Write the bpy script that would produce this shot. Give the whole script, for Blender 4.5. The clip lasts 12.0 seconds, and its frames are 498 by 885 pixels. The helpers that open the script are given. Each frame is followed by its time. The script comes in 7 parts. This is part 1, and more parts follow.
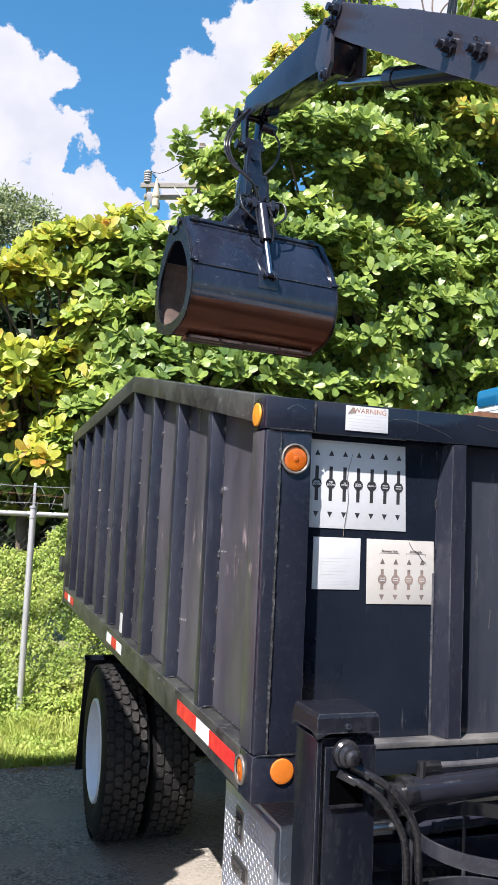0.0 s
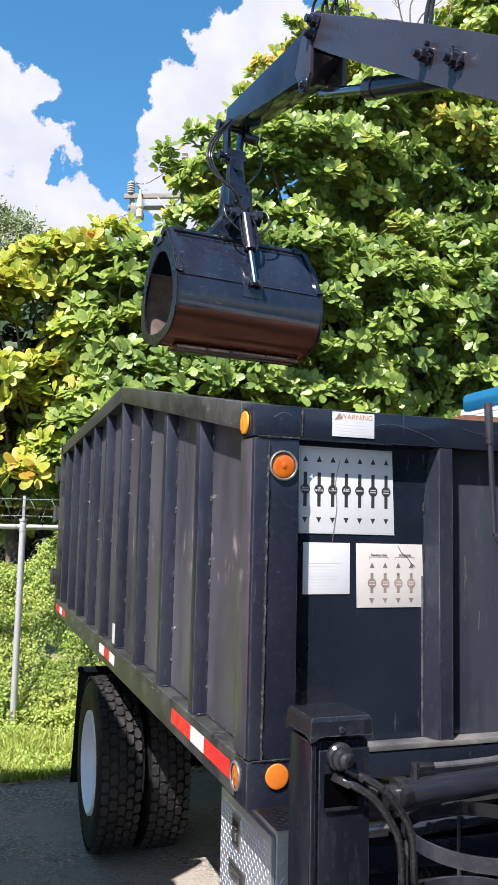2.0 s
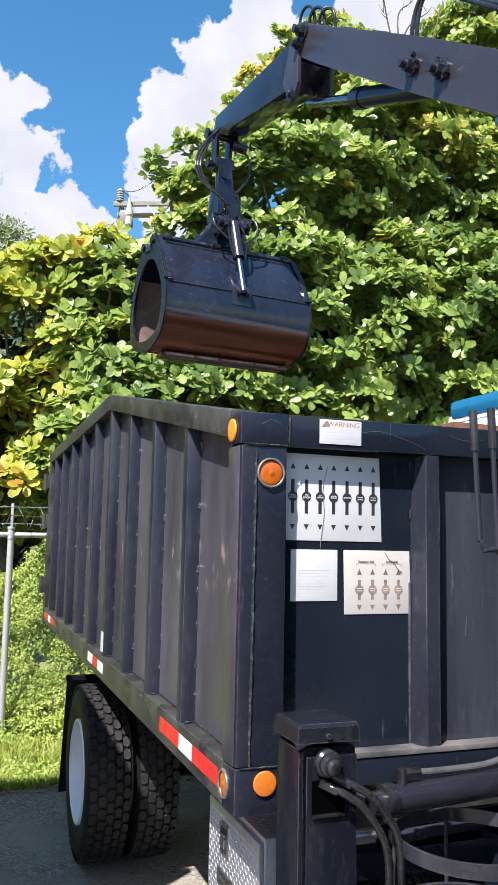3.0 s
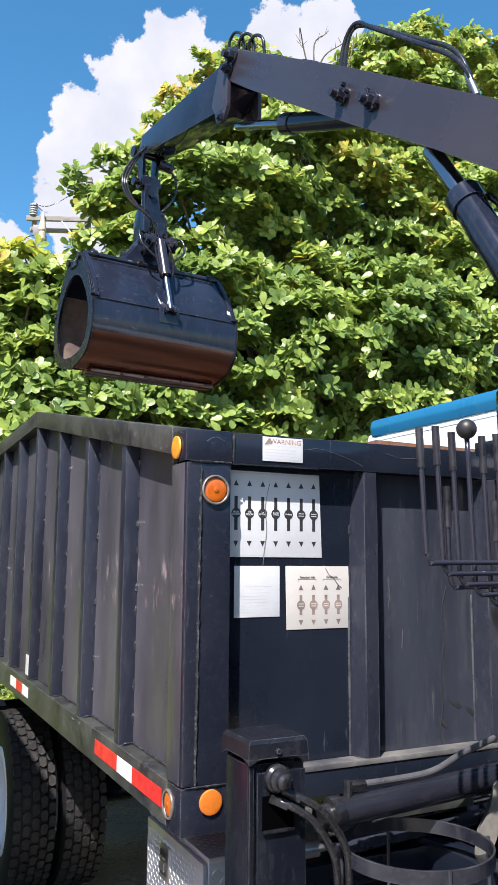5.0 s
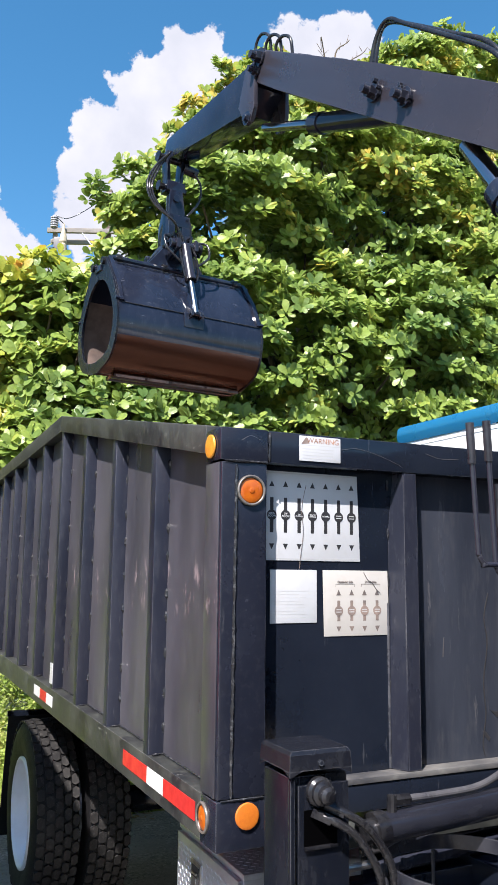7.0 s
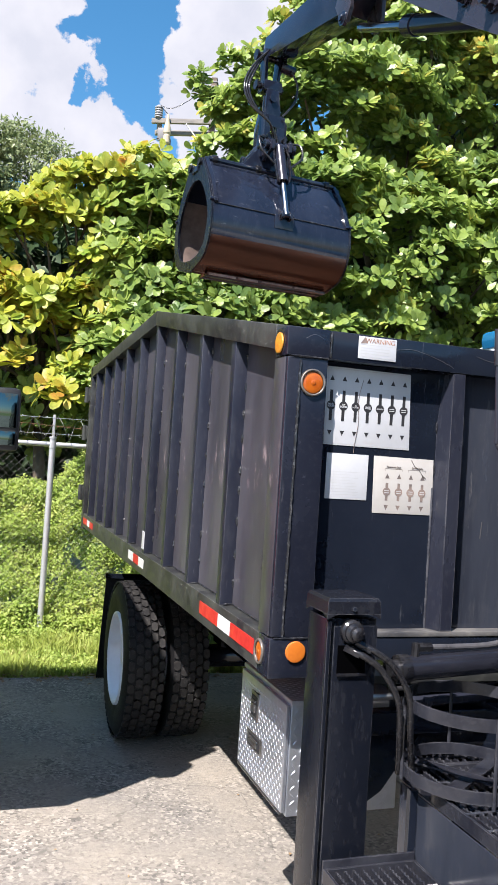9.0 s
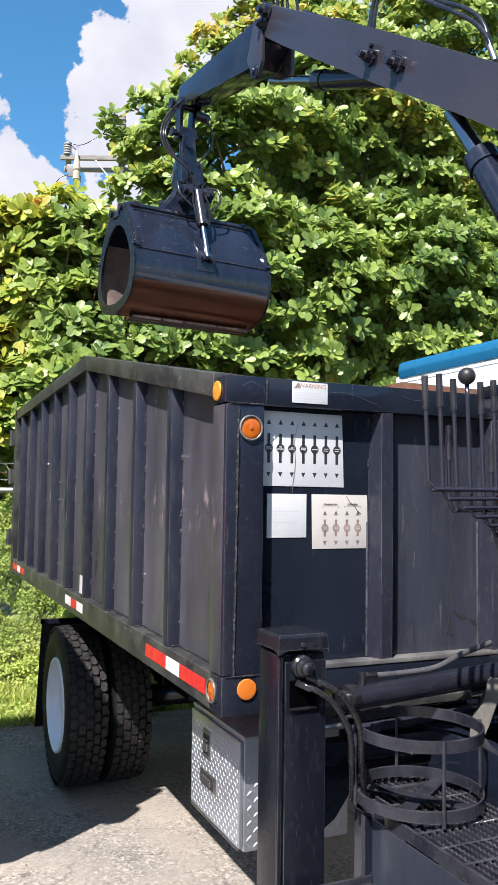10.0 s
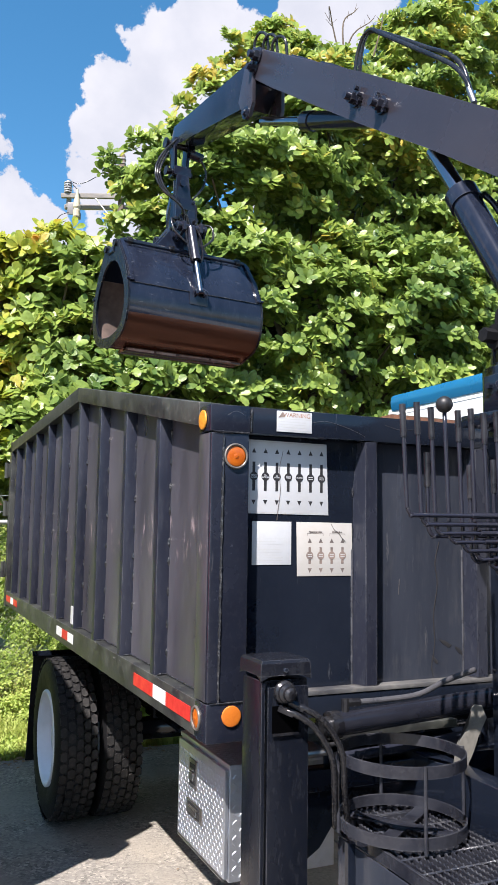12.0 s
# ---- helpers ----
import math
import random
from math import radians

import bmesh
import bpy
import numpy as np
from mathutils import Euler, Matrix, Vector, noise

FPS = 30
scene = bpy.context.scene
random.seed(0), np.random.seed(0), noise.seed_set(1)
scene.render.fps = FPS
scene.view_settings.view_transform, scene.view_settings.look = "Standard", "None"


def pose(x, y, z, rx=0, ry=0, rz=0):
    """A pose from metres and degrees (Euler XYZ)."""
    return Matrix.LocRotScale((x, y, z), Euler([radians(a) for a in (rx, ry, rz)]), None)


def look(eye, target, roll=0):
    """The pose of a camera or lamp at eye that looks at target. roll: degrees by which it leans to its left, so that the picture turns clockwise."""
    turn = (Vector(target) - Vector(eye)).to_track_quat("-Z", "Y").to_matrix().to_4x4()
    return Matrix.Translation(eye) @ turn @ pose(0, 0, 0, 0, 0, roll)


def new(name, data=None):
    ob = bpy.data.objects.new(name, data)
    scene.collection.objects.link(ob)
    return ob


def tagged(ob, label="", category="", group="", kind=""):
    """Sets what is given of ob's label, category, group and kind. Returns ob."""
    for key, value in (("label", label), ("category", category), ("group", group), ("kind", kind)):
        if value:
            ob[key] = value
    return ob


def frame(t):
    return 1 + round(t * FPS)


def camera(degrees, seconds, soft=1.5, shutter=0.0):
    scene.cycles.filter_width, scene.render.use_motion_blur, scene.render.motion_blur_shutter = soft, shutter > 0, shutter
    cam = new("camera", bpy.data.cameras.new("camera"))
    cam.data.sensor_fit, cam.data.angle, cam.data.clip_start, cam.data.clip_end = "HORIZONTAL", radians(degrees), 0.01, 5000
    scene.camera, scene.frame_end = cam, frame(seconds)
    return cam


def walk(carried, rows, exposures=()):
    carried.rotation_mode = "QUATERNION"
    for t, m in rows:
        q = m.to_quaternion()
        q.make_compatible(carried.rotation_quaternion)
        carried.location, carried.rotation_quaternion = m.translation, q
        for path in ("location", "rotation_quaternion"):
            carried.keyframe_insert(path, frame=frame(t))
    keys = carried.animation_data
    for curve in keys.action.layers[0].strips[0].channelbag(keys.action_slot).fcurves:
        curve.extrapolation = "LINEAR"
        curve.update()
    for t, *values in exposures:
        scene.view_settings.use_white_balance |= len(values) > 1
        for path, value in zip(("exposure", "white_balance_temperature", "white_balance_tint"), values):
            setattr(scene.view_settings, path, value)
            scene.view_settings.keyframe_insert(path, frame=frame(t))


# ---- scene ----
cam = camera(34.5, 12.0, soft=0.95)
PATH = [
    (0, (-0.76, -2.138, 1.907), (-0.133, -0.249, 2.1), 2.6),
    (0.5, (-0.763, -2.145, 1.906), (-0.132, -0.257, 2.099), 2.5),
    (1, (-0.759, -2.161, 1.907), (-0.125, -0.274, 2.104), 1.9),
    (1.5, (-0.763, -2.167, 1.91), (-0.122, -0.283, 2.117), 1.4),
    (2, (-0.765, -2.159, 1.904), (-0.113, -0.281, 2.118), 1.3),
    (2.5, (-0.756, -2.162, 1.904), (-0.088, -0.29, 2.129), 1.2),
    (4.3, (-0.79, -2.184, 1.888), (-0.057, -0.342, 2.153), 1.7),
    (4.5, (-0.795, -2.177, 1.884), (-0.008, -0.359, 2.157), 1.2),
    (5, (-0.854, -2.147, 1.897), (0.019, -0.369, 2.178), 0.4),
    (5.5, (-0.847, -2.135, 1.885), (-0.13, -0.289, 2.161), 1.0),
    (6, (-0.845, -2.143, 1.88), (-0.185, -0.276, 2.163), 1.3),
    (6.5, (-0.901, -2.082, 1.879), (-0.025, -0.31, 2.177), -0.2),
    (7, (-0.865, -2.047, 1.871), (-0.034, -0.254, 2.181), 0.6),
    (7.5, (-0.871, -2.135, 1.87), (-0.211, -0.263, 2.119), 4.4),
    (7.7, (-0.891, -2.192, 1.846), (-0.327, -0.281, 2.018), 4.5),
    (8.2, (-0.9, -2.28, 1.832), (-0.417, -0.342, 1.937), 4.3),
    (8.8, (-0.902, -2.37, 1.815), (-0.317, -0.458, 1.871), 3.7),
    (9.3, (-0.9, -2.425, 1.816), (-0.211, -0.548, 1.871), 3.2),
    (9.5, (-0.938, -2.43, 1.843), (-0.197, -0.573, 1.906), 2.2),
    (10, (-1.004, -2.468, 1.863), (-0.198, -0.642, 1.993), 0.8),
    (10.5, (-1.007, -2.493, 1.853), (-0.197, -0.673, 2.031), 1.0),
    (11, (-0.987, -2.517, 1.849), (-0.176, -0.701, 2.054), 0.9),
    (11.5, (-0.99, -2.516, 1.834), (-0.185, -0.698, 2.049), 0.9),
    (12, (-0.978, -2.53, 1.838), (-0.174, -0.711, 2.054), 0.8),
]
walk(cam, [(t, look(eye, target, roll)) for t, eye, target, roll in PATH], ((0.0, 1.58, 6180, 16.5), (7.7, 1.58, 6180, 16.5), (9.3, 1.52, 6180, 16.5), (12.0, 1.52, 6180, 16.5)))

# ---- world and sun ----
SUN_TRAVEL = Vector((0.57, 0.53, -1.0)).normalized()
world = bpy.data.worlds.new("world")
scene.world = world
world.use_nodes = True


def sky_world():
    """Clear sky with cumulus banks; the clouds are fractal noise round a few cloud centres and a thinner scatter elsewhere."""
    nt = world.node_tree
    nt.nodes.clear()
    N, Lk = nt.nodes.new, nt.links.new
    out, bg = N("ShaderNodeOutputWorld"), N("ShaderNodeBackground")
    sky = N("ShaderNodeTexSky")
    sky.sky_type, sky.sun_disc = "NISHITA", False
    toward = -SUN_TRAVEL
    sky.sun_elevation = math.asin(toward.z)
    sky.sun_rotation = math.atan2(toward.x, toward.y)
    sky.air_density, sky.dust_density, sky.ozone_density = 1.0, 0.6, 2.5
    tc = N("ShaderNodeTexCoord")
    banks = [((0.005, 0.880, 0.476), 0.053), ((0.043, 0.874, 0.484), 0.025), ((0.007, 0.906, 0.423), 0.067), ((0.045, 0.911, 0.410), 0.028),
             ((0.009, 0.932, 0.362), 0.063), ((0.102, 0.928, 0.359), 0.039), ((0.054, 0.935, 0.350), 0.042), ((0.148, 0.924, 0.352), 0.03),
             ((0.249, 0.815, 0.523), 0.050), ((0.209, 0.848, 0.486), 0.046), ((0.202, 0.871, 0.447), 0.050), ((0.284, 0.831, 0.479), 0.077),
             ((0.205, 0.892, 0.402), 0.050), ((0.307, 0.784, 0.539), 0.06), ((0.397, 0.730, 0.556), 0.056), ((0.433, 0.696, 0.572), 0.042),
             ((-0.09, 0.90, 0.43), 0.08), ((-0.12, 0.93, 0.34), 0.1), ((0.37, 0.80, 0.47), 0.09), ((0.25, 0.91, 0.33), 0.08),
             ((-0.6, -0.6, 0.5), 0.16), ((0.75, -0.45, 0.45), 0.2), ((-0.85, 0.3, 0.4), 0.15), ((0.85, 0.4, 0.35), 0.2), ((0.1, -0.85, 0.4), 0.2)]
    total = None
    for place, reach in banks:
        d = N("ShaderNodeVectorMath")
        d.operation = "DISTANCE"
        d.inputs[1].default_value = Vector(place).normalized()
        Lk(tc.outputs["Generated"], d.inputs[0])
        mr = N("ShaderNodeMapRange")
        mr.inputs["From Min"].default_value, mr.inputs["From Max"].default_value = 0.0, reach * 2.0
        mr.inputs["To Min"].default_value, mr.inputs["To Max"].default_value = 1.0, 0.0
        Lk(d.outputs["Value"], mr.inputs["Value"])
        if total is None:
            total = mr.outputs[0]
        else:
            m = N("ShaderNodeMath")
            m.operation = "MAXIMUM"
            Lk(total, m.inputs[0]), Lk(mr.outputs[0], m.inputs[1])
            total = m.outputs[0]
    n1, n2 = N("ShaderNodeTexNoise"), N("ShaderNodeTexNoise")
    for n, s, det, rough in ((n1, 17.0, 9.0, 0.60), (n2, 14.0, 6.0, 0.55)):
        n.inputs["Scale"].default_value, n.inputs["Detail"].default_value, n.inputs["Roughness"].default_value = s, det, rough
        Lk(tc.outputs["Generated"], n.inputs["Vector"])
    add = N("ShaderNodeMath")
    add.operation = "MULTIPLY_ADD"
    add.inputs[1].default_value = 1.3
    Lk(n1.outputs["Fac"], add.inputs[0]), Lk(total, add.inputs[2])
    mask = N("ShaderNodeMapRange")
    mask.interpolation_type = "SMOOTHSTEP"
    mask.inputs["From Min"].default_value, mask.inputs["From Max"].default_value = 1.155, 1.225
    Lk(add.outputs[0], mask.inputs["Value"])
    shade = N("ShaderNodeMapRange")
    shade.inputs["From Min"].default_value, shade.inputs["From Max"].default_value = 0.35, 0.65
    shade.inputs["To Min"].default_value, shade.inputs["To Max"].default_value = 0.35, 1.0
    Lk(n2.outputs["Fac"], shade.inputs["Value"])
    cloud = N("ShaderNodeMix")
    cloud.data_type = "RGBA"
    cloud.inputs[6].default_value, cloud.inputs[7].default_value = (2.35, 2.45, 2.65, 1), (3.1, 3.1, 3.15, 1)
    Lk(shade.outputs[0], cloud.inputs[0])
    deep = N("ShaderNodeHueSaturation")
    deep.inputs["Hue"].default_value, deep.inputs["Saturation"].default_value, deep.inputs["Value"].default_value = 0.484, 1.26, 0.68
    Lk(sky.outputs[0], deep.inputs["Color"])
    mix = N("ShaderNodeMix")
    mix.data_type = "RGBA"
    Lk(mask.outputs[0], mix.inputs[0]), Lk(deep.outputs[0], mix.inputs[6]), Lk(cloud.outputs[2], mix.inputs[7])
    bg.inputs["Strength"].default_value = SKY_STRENGTH
    Lk(mix.outputs[2], bg.inputs["Color"]), Lk(bg.outputs[0], out.inputs[0])


SKY_STRENGTH = 0.105
sky_world()
sun = new("sun", bpy.data.lights.new("sun", "SUN"))
sun.data.energy, sun.data.angle, sun.data.color = 4.35, radians(0.55), (1.0, 0.93, 0.825)
sun.rotation_euler = SUN_TRAVEL.to_track_quat("-Z", "Y").to_euler()
sun.location = (-20, -20, 40)
scene.view_settings.exposure = 1.4


# ---- materials ----
def material(name, colour, rough=0.5, metal=0.0, second=None, scale=3.0, amount=0.5, detail=6.0, bump=0.0, bump_scale=60.0, rough_var=0.1, spread=0.12, coat=0.0, ior=1.45, fine=None, fine_scale=40.0, fine_amount=0.3, stretch=(1, 1, 1), flecks=None, edge=None, scratch=None):
    """Principled material in object space: a base colour, large patches of a second colour, fine specks, uneven gloss and relief."""
    m = bpy.data.materials.new(name)
    m.use_nodes = True
    nt = m.node_tree
    N, Lk = nt.nodes.new, nt.links.new
    b = nt.nodes["Principled BSDF"]
    b.inputs["Base Color"].default_value = (*colour, 1)
    b.inputs["Metallic"].default_value, b.inputs["IOR"].default_value = metal, ior
    b.inputs["Coat Weight"].default_value = coat
    b.inputs["Coat Roughness"].default_value = 0.12
    tc, mp = N("ShaderNodeTexCoord"), N("ShaderNodeMapping")
    mp.inputs["Scale"].default_value = stretch
    Lk(tc.outputs["Object"], mp.inputs["Vector"])

    def noise_at(s, d=6.0):
        n = N("ShaderNodeTexNoise")
        n.inputs["Scale"].default_value, n.inputs["Detail"].default_value = s, d
        n.inputs["Roughness"].default_value = 0.6
        Lk(mp.outputs[0], n.inputs["Vector"])
        return n.outputs["Fac"]

    def step(value, lo, hi, a, c):
        r = N("ShaderNodeMapRange")
        for key, v in (("From Min", lo), ("From Max", hi), ("To Min", a), ("To Max", c)):
            r.inputs[key].default_value = v
        Lk(value, r.inputs["Value"])
        return r.outputs[0]

    big, small = noise_at(scale, detail), noise_at(fine_scale, 4.0)
    tint = None
    if second:
        mx = N("ShaderNodeMix")
        mx.data_type = "RGBA"
        mx.inputs[6].default_value, mx.inputs[7].default_value = (*colour, 1), (*second, 1)
        Lk(step(big, 0.5 - spread, 0.5 + spread, 0.0, amount), mx.inputs[0])
        tint = mx.outputs[2]
    if fine:
        mx = N("ShaderNodeMix")
        mx.data_type = "RGBA"
        mx.inputs[7].default_value = (*fine, 1)
        if tint:
            Lk(tint, mx.inputs[6])
        else:
            mx.inputs[6].default_value = (*colour, 1)
        Lk(step(small, 0.52, 0.68, 0.0, fine_amount), mx.inputs[0])
        tint = mx.outputs[2]
    if flecks:
        # broken flecks of another hue in a band round one height
        height, half, hue = flecks
        sep, n2, mx = N("ShaderNodeSeparateXYZ"), N("ShaderNodeTexNoise"), N("ShaderNodeMix")
        Lk(tc.outputs["Object"], sep.inputs[0])
        m2 = N("ShaderNodeMapping")
        m2.inputs["Scale"].default_value = (1, 10, 4.5)
        Lk(tc.outputs["Object"], m2.inputs["Vector"])
        n2.inputs["Scale"].default_value, n2.inputs["Detail"].default_value, n2.inputs["Roughness"].default_value = 1.6, 8.0, 0.7
        Lk(m2.outputs[0], n2.inputs["Vector"])
        off, mul = N("ShaderNodeMath"), N("ShaderNodeMath")
        off.operation, off.inputs[1].default_value = "SUBTRACT", height
        Lk(sep.outputs["Z"], off.inputs[0])
        ab = N("ShaderNodeMath")
        ab.operation = "ABSOLUTE"
        Lk(off.outputs[0], ab.inputs[0])
        mul.operation = "MULTIPLY"
        Lk(step(ab.outputs[0], half * 0.3, half, 1.0, 0.0), mul.inputs[0])
        Lk(step(n2.outputs["Fac"], 0.56, 0.64, 0.0, 0.6), mul.inputs[1])
        mx.data_type = "RGBA"
        mx.inputs[7].default_value = (*hue, 1)
        Lk(tint, mx.inputs[6]), Lk(mul.outputs[0], mx.inputs[0])
        tint = mx.outputs[2]
    if scratch:
        # thin upright scratches and runs, in broken patches
        hue, share, along = scratch
        m3, n3, mul, mx = N("ShaderNodeMapping"), N("ShaderNodeTexNoise"), N("ShaderNodeMath"), N("ShaderNodeMix")
        m3.inputs["Scale"].default_value = along
        Lk(tc.outputs["Object"], m3.inputs["Vector"]), Lk(m3.outputs[0], n3.inputs["Vector"])
        n3.inputs["Scale"].default_value, n3.inputs["Detail"].default_value, n3.inputs["Roughness"].default_value = 1.0, 7.0, 0.7
        mul.operation, mx.data_type = "MULTIPLY", "RGBA"
        Lk(step(n3.outputs["Fac"], 0.625, 0.665, 0.0, share), mul.inputs[0]), Lk(step(noise_at(4.0, 5.0), 0.42, 0.60, 0.0, 1.0), mul.inputs[1])
        mx.inputs[7].default_value = (*hue, 1)
        Lk(mul.outputs[0], mx.inputs[0]), Lk(tint, mx.inputs[6])
        tint = mx.outputs[2]
    if edge:
        # lighter edges: rubbed paint, with edge highlights put into the colour
        bev, geo, dot, mul, mx = N("ShaderNodeBevel"), N("ShaderNodeNewGeometry"), N("ShaderNodeVectorMath"), N("ShaderNodeMath"), N("ShaderNodeMix")
        bev.samples, bev.inputs["Radius"].default_value = 4, 0.004
        dot.operation, mul.operation = "DOT_PRODUCT", "MULTIPLY"
        Lk(bev.outputs[0], dot.inputs[0]), Lk(geo.outputs["Normal"], dot.inputs[1])
        Lk(step(dot.outputs["Value"], 0.97, 0.86, 0.0, 1.0), mul.inputs[0])
        Lk(step(noise_at(11.0, 5.0), 0.42, 0.62, 0.05, 0.85), mul.inputs[1])
        mx.data_type = "RGBA"
        mx.inputs[7].default_value = (*edge, 1)
        Lk(mul.outputs[0], mx.inputs[0])
        Lk(tint, mx.inputs[6])
        tint = mx.outputs[2]
    if tint:
        Lk(tint, b.inputs["Base Color"])
    Lk(step(big, 0.3, 0.7, max(0.03, rough - rough_var), min(1.0, rough + rough_var)), b.inputs["Roughness"])
    if bump:
        bp = N("ShaderNodeBump")
        bp.inputs["Strength"].default_value, bp.inputs["Distance"].default_value = min(1.0, bump), 0.004
        Lk(noise_at(bump_scale, 5.0), bp.inputs["Height"])
        Lk(bp.outputs[0], b.inputs["Normal"])
    return m


def leaf_material(name, dark, light, warm, warm_share, gloss=0.38, through_share=0.35, patch=1.3, ageing=None):
    """Leaves: dark and light green and a warm ageing colour, alike through a bough and a little different from leaf to leaf, with light coming through."""
    m = bpy.data.materials.new(name)
    m.use_nodes = True
    nt = m.node_tree
    N, Lk = nt.nodes.new, nt.links.new
    b, out = nt.nodes["Principled BSDF"], nt.nodes["Material Output"]
    geo, ramp, tc, n = N("ShaderNodeNewGeometry"), N("ShaderNodeValToRGB"), N("ShaderNodeTexCoord"), N("ShaderNodeTexNoise")
    e = ramp.color_ramp.elements
    e[0].position, e[0].color = 0.08, (*dark, 1)
    e[1].position, e[1].color = 0.92 - warm_share, (*light, 1)
    w = e.new(0.97)
    w.color = (*warm, 1)
    n.inputs["Scale"].default_value, n.inputs["Detail"].default_value, n.inputs["Roughness"].default_value = patch, 3.0, 0.6
    Lk(tc.outputs["Object"], n.inputs["Vector"])
    spread, mixed = N("ShaderNodeMapRange"), N("ShaderNodeMath")
    spread.inputs["From Min"].default_value, spread.inputs["From Max"].default_value = 0.30, 0.70
    spread.inputs["To Min"].default_value, spread.inputs["To Max"].default_value = 0.0, 0.62
    mixed.operation, mixed.inputs[1].default_value = "MULTIPLY_ADD", 0.38
    Lk(n.outputs["Fac"], spread.inputs["Value"])
    Lk(geo.outputs["Random Per Island"], mixed.inputs[0]), Lk(spread.outputs[0], mixed.inputs[2])
    tone = mixed.outputs[0]
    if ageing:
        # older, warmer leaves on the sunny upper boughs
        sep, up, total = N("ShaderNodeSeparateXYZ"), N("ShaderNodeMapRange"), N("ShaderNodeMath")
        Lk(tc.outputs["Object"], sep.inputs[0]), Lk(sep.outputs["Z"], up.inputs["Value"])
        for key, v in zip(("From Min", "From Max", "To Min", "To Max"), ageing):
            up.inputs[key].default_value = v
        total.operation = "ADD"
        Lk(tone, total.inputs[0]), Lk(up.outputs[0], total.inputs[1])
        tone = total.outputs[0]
    Lk(tone, ramp.inputs[0])
    vein, r3, mx = N("ShaderNodeTexNoise"), N("ShaderNodeMapRange"), N("ShaderNodeMix")
    vein.inputs["Scale"].default_value, vein.inputs["Detail"].default_value = 28.0, 4.0
    Lk(tc.outputs["Object"], vein.inputs["Vector"]), Lk(vein.outputs["Fac"], r3.inputs["Value"])
    r3.inputs["From Min"].default_value, r3.inputs["From Max"].default_value = 0.45, 0.70
    r3.inputs["To Min"].default_value, r3.inputs["To Max"].default_value = 0.0, 0.5
    mx.data_type, mx.blend_type = "RGBA", "MULTIPLY"
    mx.inputs[7].default_value = (0.62, 0.60, 0.50, 1)
    Lk(r3.outputs[0], mx.inputs[0]), Lk(ramp.outputs[0], mx.inputs[6])
    Lk(mx.outputs[2], b.inputs["Base Color"])
    b.inputs["Roughness"].default_value = gloss
    relief = N("ShaderNodeBump")
    relief.inputs["Strength"].default_value, relief.inputs["Distance"].default_value = 0.55, 0.012
    Lk(vein.outputs["Fac"], relief.inputs["Height"]), Lk(relief.outputs[0], b.inputs["Normal"])
    tr, ms = N("ShaderNodeBsdfTranslucent"), N("ShaderNodeMixShader")
    Lk(mx.outputs[2], tr.inputs["Color"])
    ms.inputs[0].default_value = through_share
    Lk(b.outputs[0], ms.inputs[1]), Lk(tr.outputs[0], ms.inputs[2]), Lk(ms.outputs[0], out.inputs["Surface"])
    return m


BLACK = material("black_paint", (0.0062, 0.0086, 0.0150), 0.15, second=(0.0115, 0.0152, 0.0245), scale=1.6, amount=0.7, fine=(0.06, 0.062, 0.068), fine_scale=55, fine_amount=0.025, bump=0.025, bump_scale=5, rough_var=0.09, edge=(0.10, 0.105, 0.115), scratch=((0.09, 0.092, 0.10), 0.5, (34, 30, 5)))
DUSTY = material("dust_filmed_black_paint", (0.0130, 0.0160, 0.0245), 0.19, second=(0.0370, 0.0425, 0.0570), scale=2.6, amount=0.9, fine=(0.085, 0.084, 0.084), fine_scale=26, fine_amount=0.14, bump=0.10, bump_scale=6, stretch=(1.6, 1, 0.35), rough_var=0.1, detail=9.0, spread=0.2, scratch=((0.10, 0.10, 0.102), 0.6, (30, 4, 3)))
POST = material("grey_black_post_paint", (0.0125, 0.0142, 0.0232), 0.25, second=(0.024, 0.0268, 0.0390), scale=4.0, amount=0.5, fine=(0.08, 0.082, 0.088), fine_scale=55, fine_amount=0.12, bump=0.08, bump_scale=15, stretch=(1, 1, 0.4), edge=(0.12, 0.122, 0.13), scratch=((0.11, 0.112, 0.12), 0.35, (90, 30, 9)))
CORNER = material("corner_post_paint", (0.0075, 0.0092, 0.0165), 0.26, second=(0.0145, 0.0170, 0.0275), scale=2.6, amount=0.7, fine=(0.07, 0.072, 0.078), fine_scale=55, fine_amount=0.1, bump=0.06, bump_scale=14, rough_var=0.05, edge=(0.10, 0.105, 0.115), scratch=((0.10, 0.102, 0.11), 0.5, (34, 30, 5)))
WORNPOST = material("scuffed_black_enamel", (0.0042, 0.0054, 0.0092), 0.26, second=(0.0085, 0.0102, 0.0155), scale=5.0, amount=0.5, fine=(0.07, 0.07, 0.073), fine_scale=60, fine_amount=0.08, bump=0.06, bump_scale=14, stretch=(1, 1, 0.35), rough_var=0.06, ior=1.38, edge=(0.11, 0.112, 0.12), scratch=((0.09, 0.09, 0.095), 0.3, (90, 90, 9)))
GRATE = material("oiled_black_grating", (0.0120, 0.0130, 0.0185), 0.17, second=(0.032, 0.0335, 0.041), scale=9.0, amount=0.6, fine=(0.07, 0.07, 0.076), fine_scale=60, fine_amount=0.14, edge=(0.10, 0.102, 0.11))
CAPDUST = material("dusty_cap_paint", (0.0056, 0.0066, 0.0105), 0.22, second=(0.015, 0.0163, 0.021), scale=6.0, amount=0.6, fine=(0.08, 0.08, 0.082), fine_scale=40, fine_amount=0.08, bump=0.12, bump_scale=30, edge=(0.13, 0.13, 0.135))
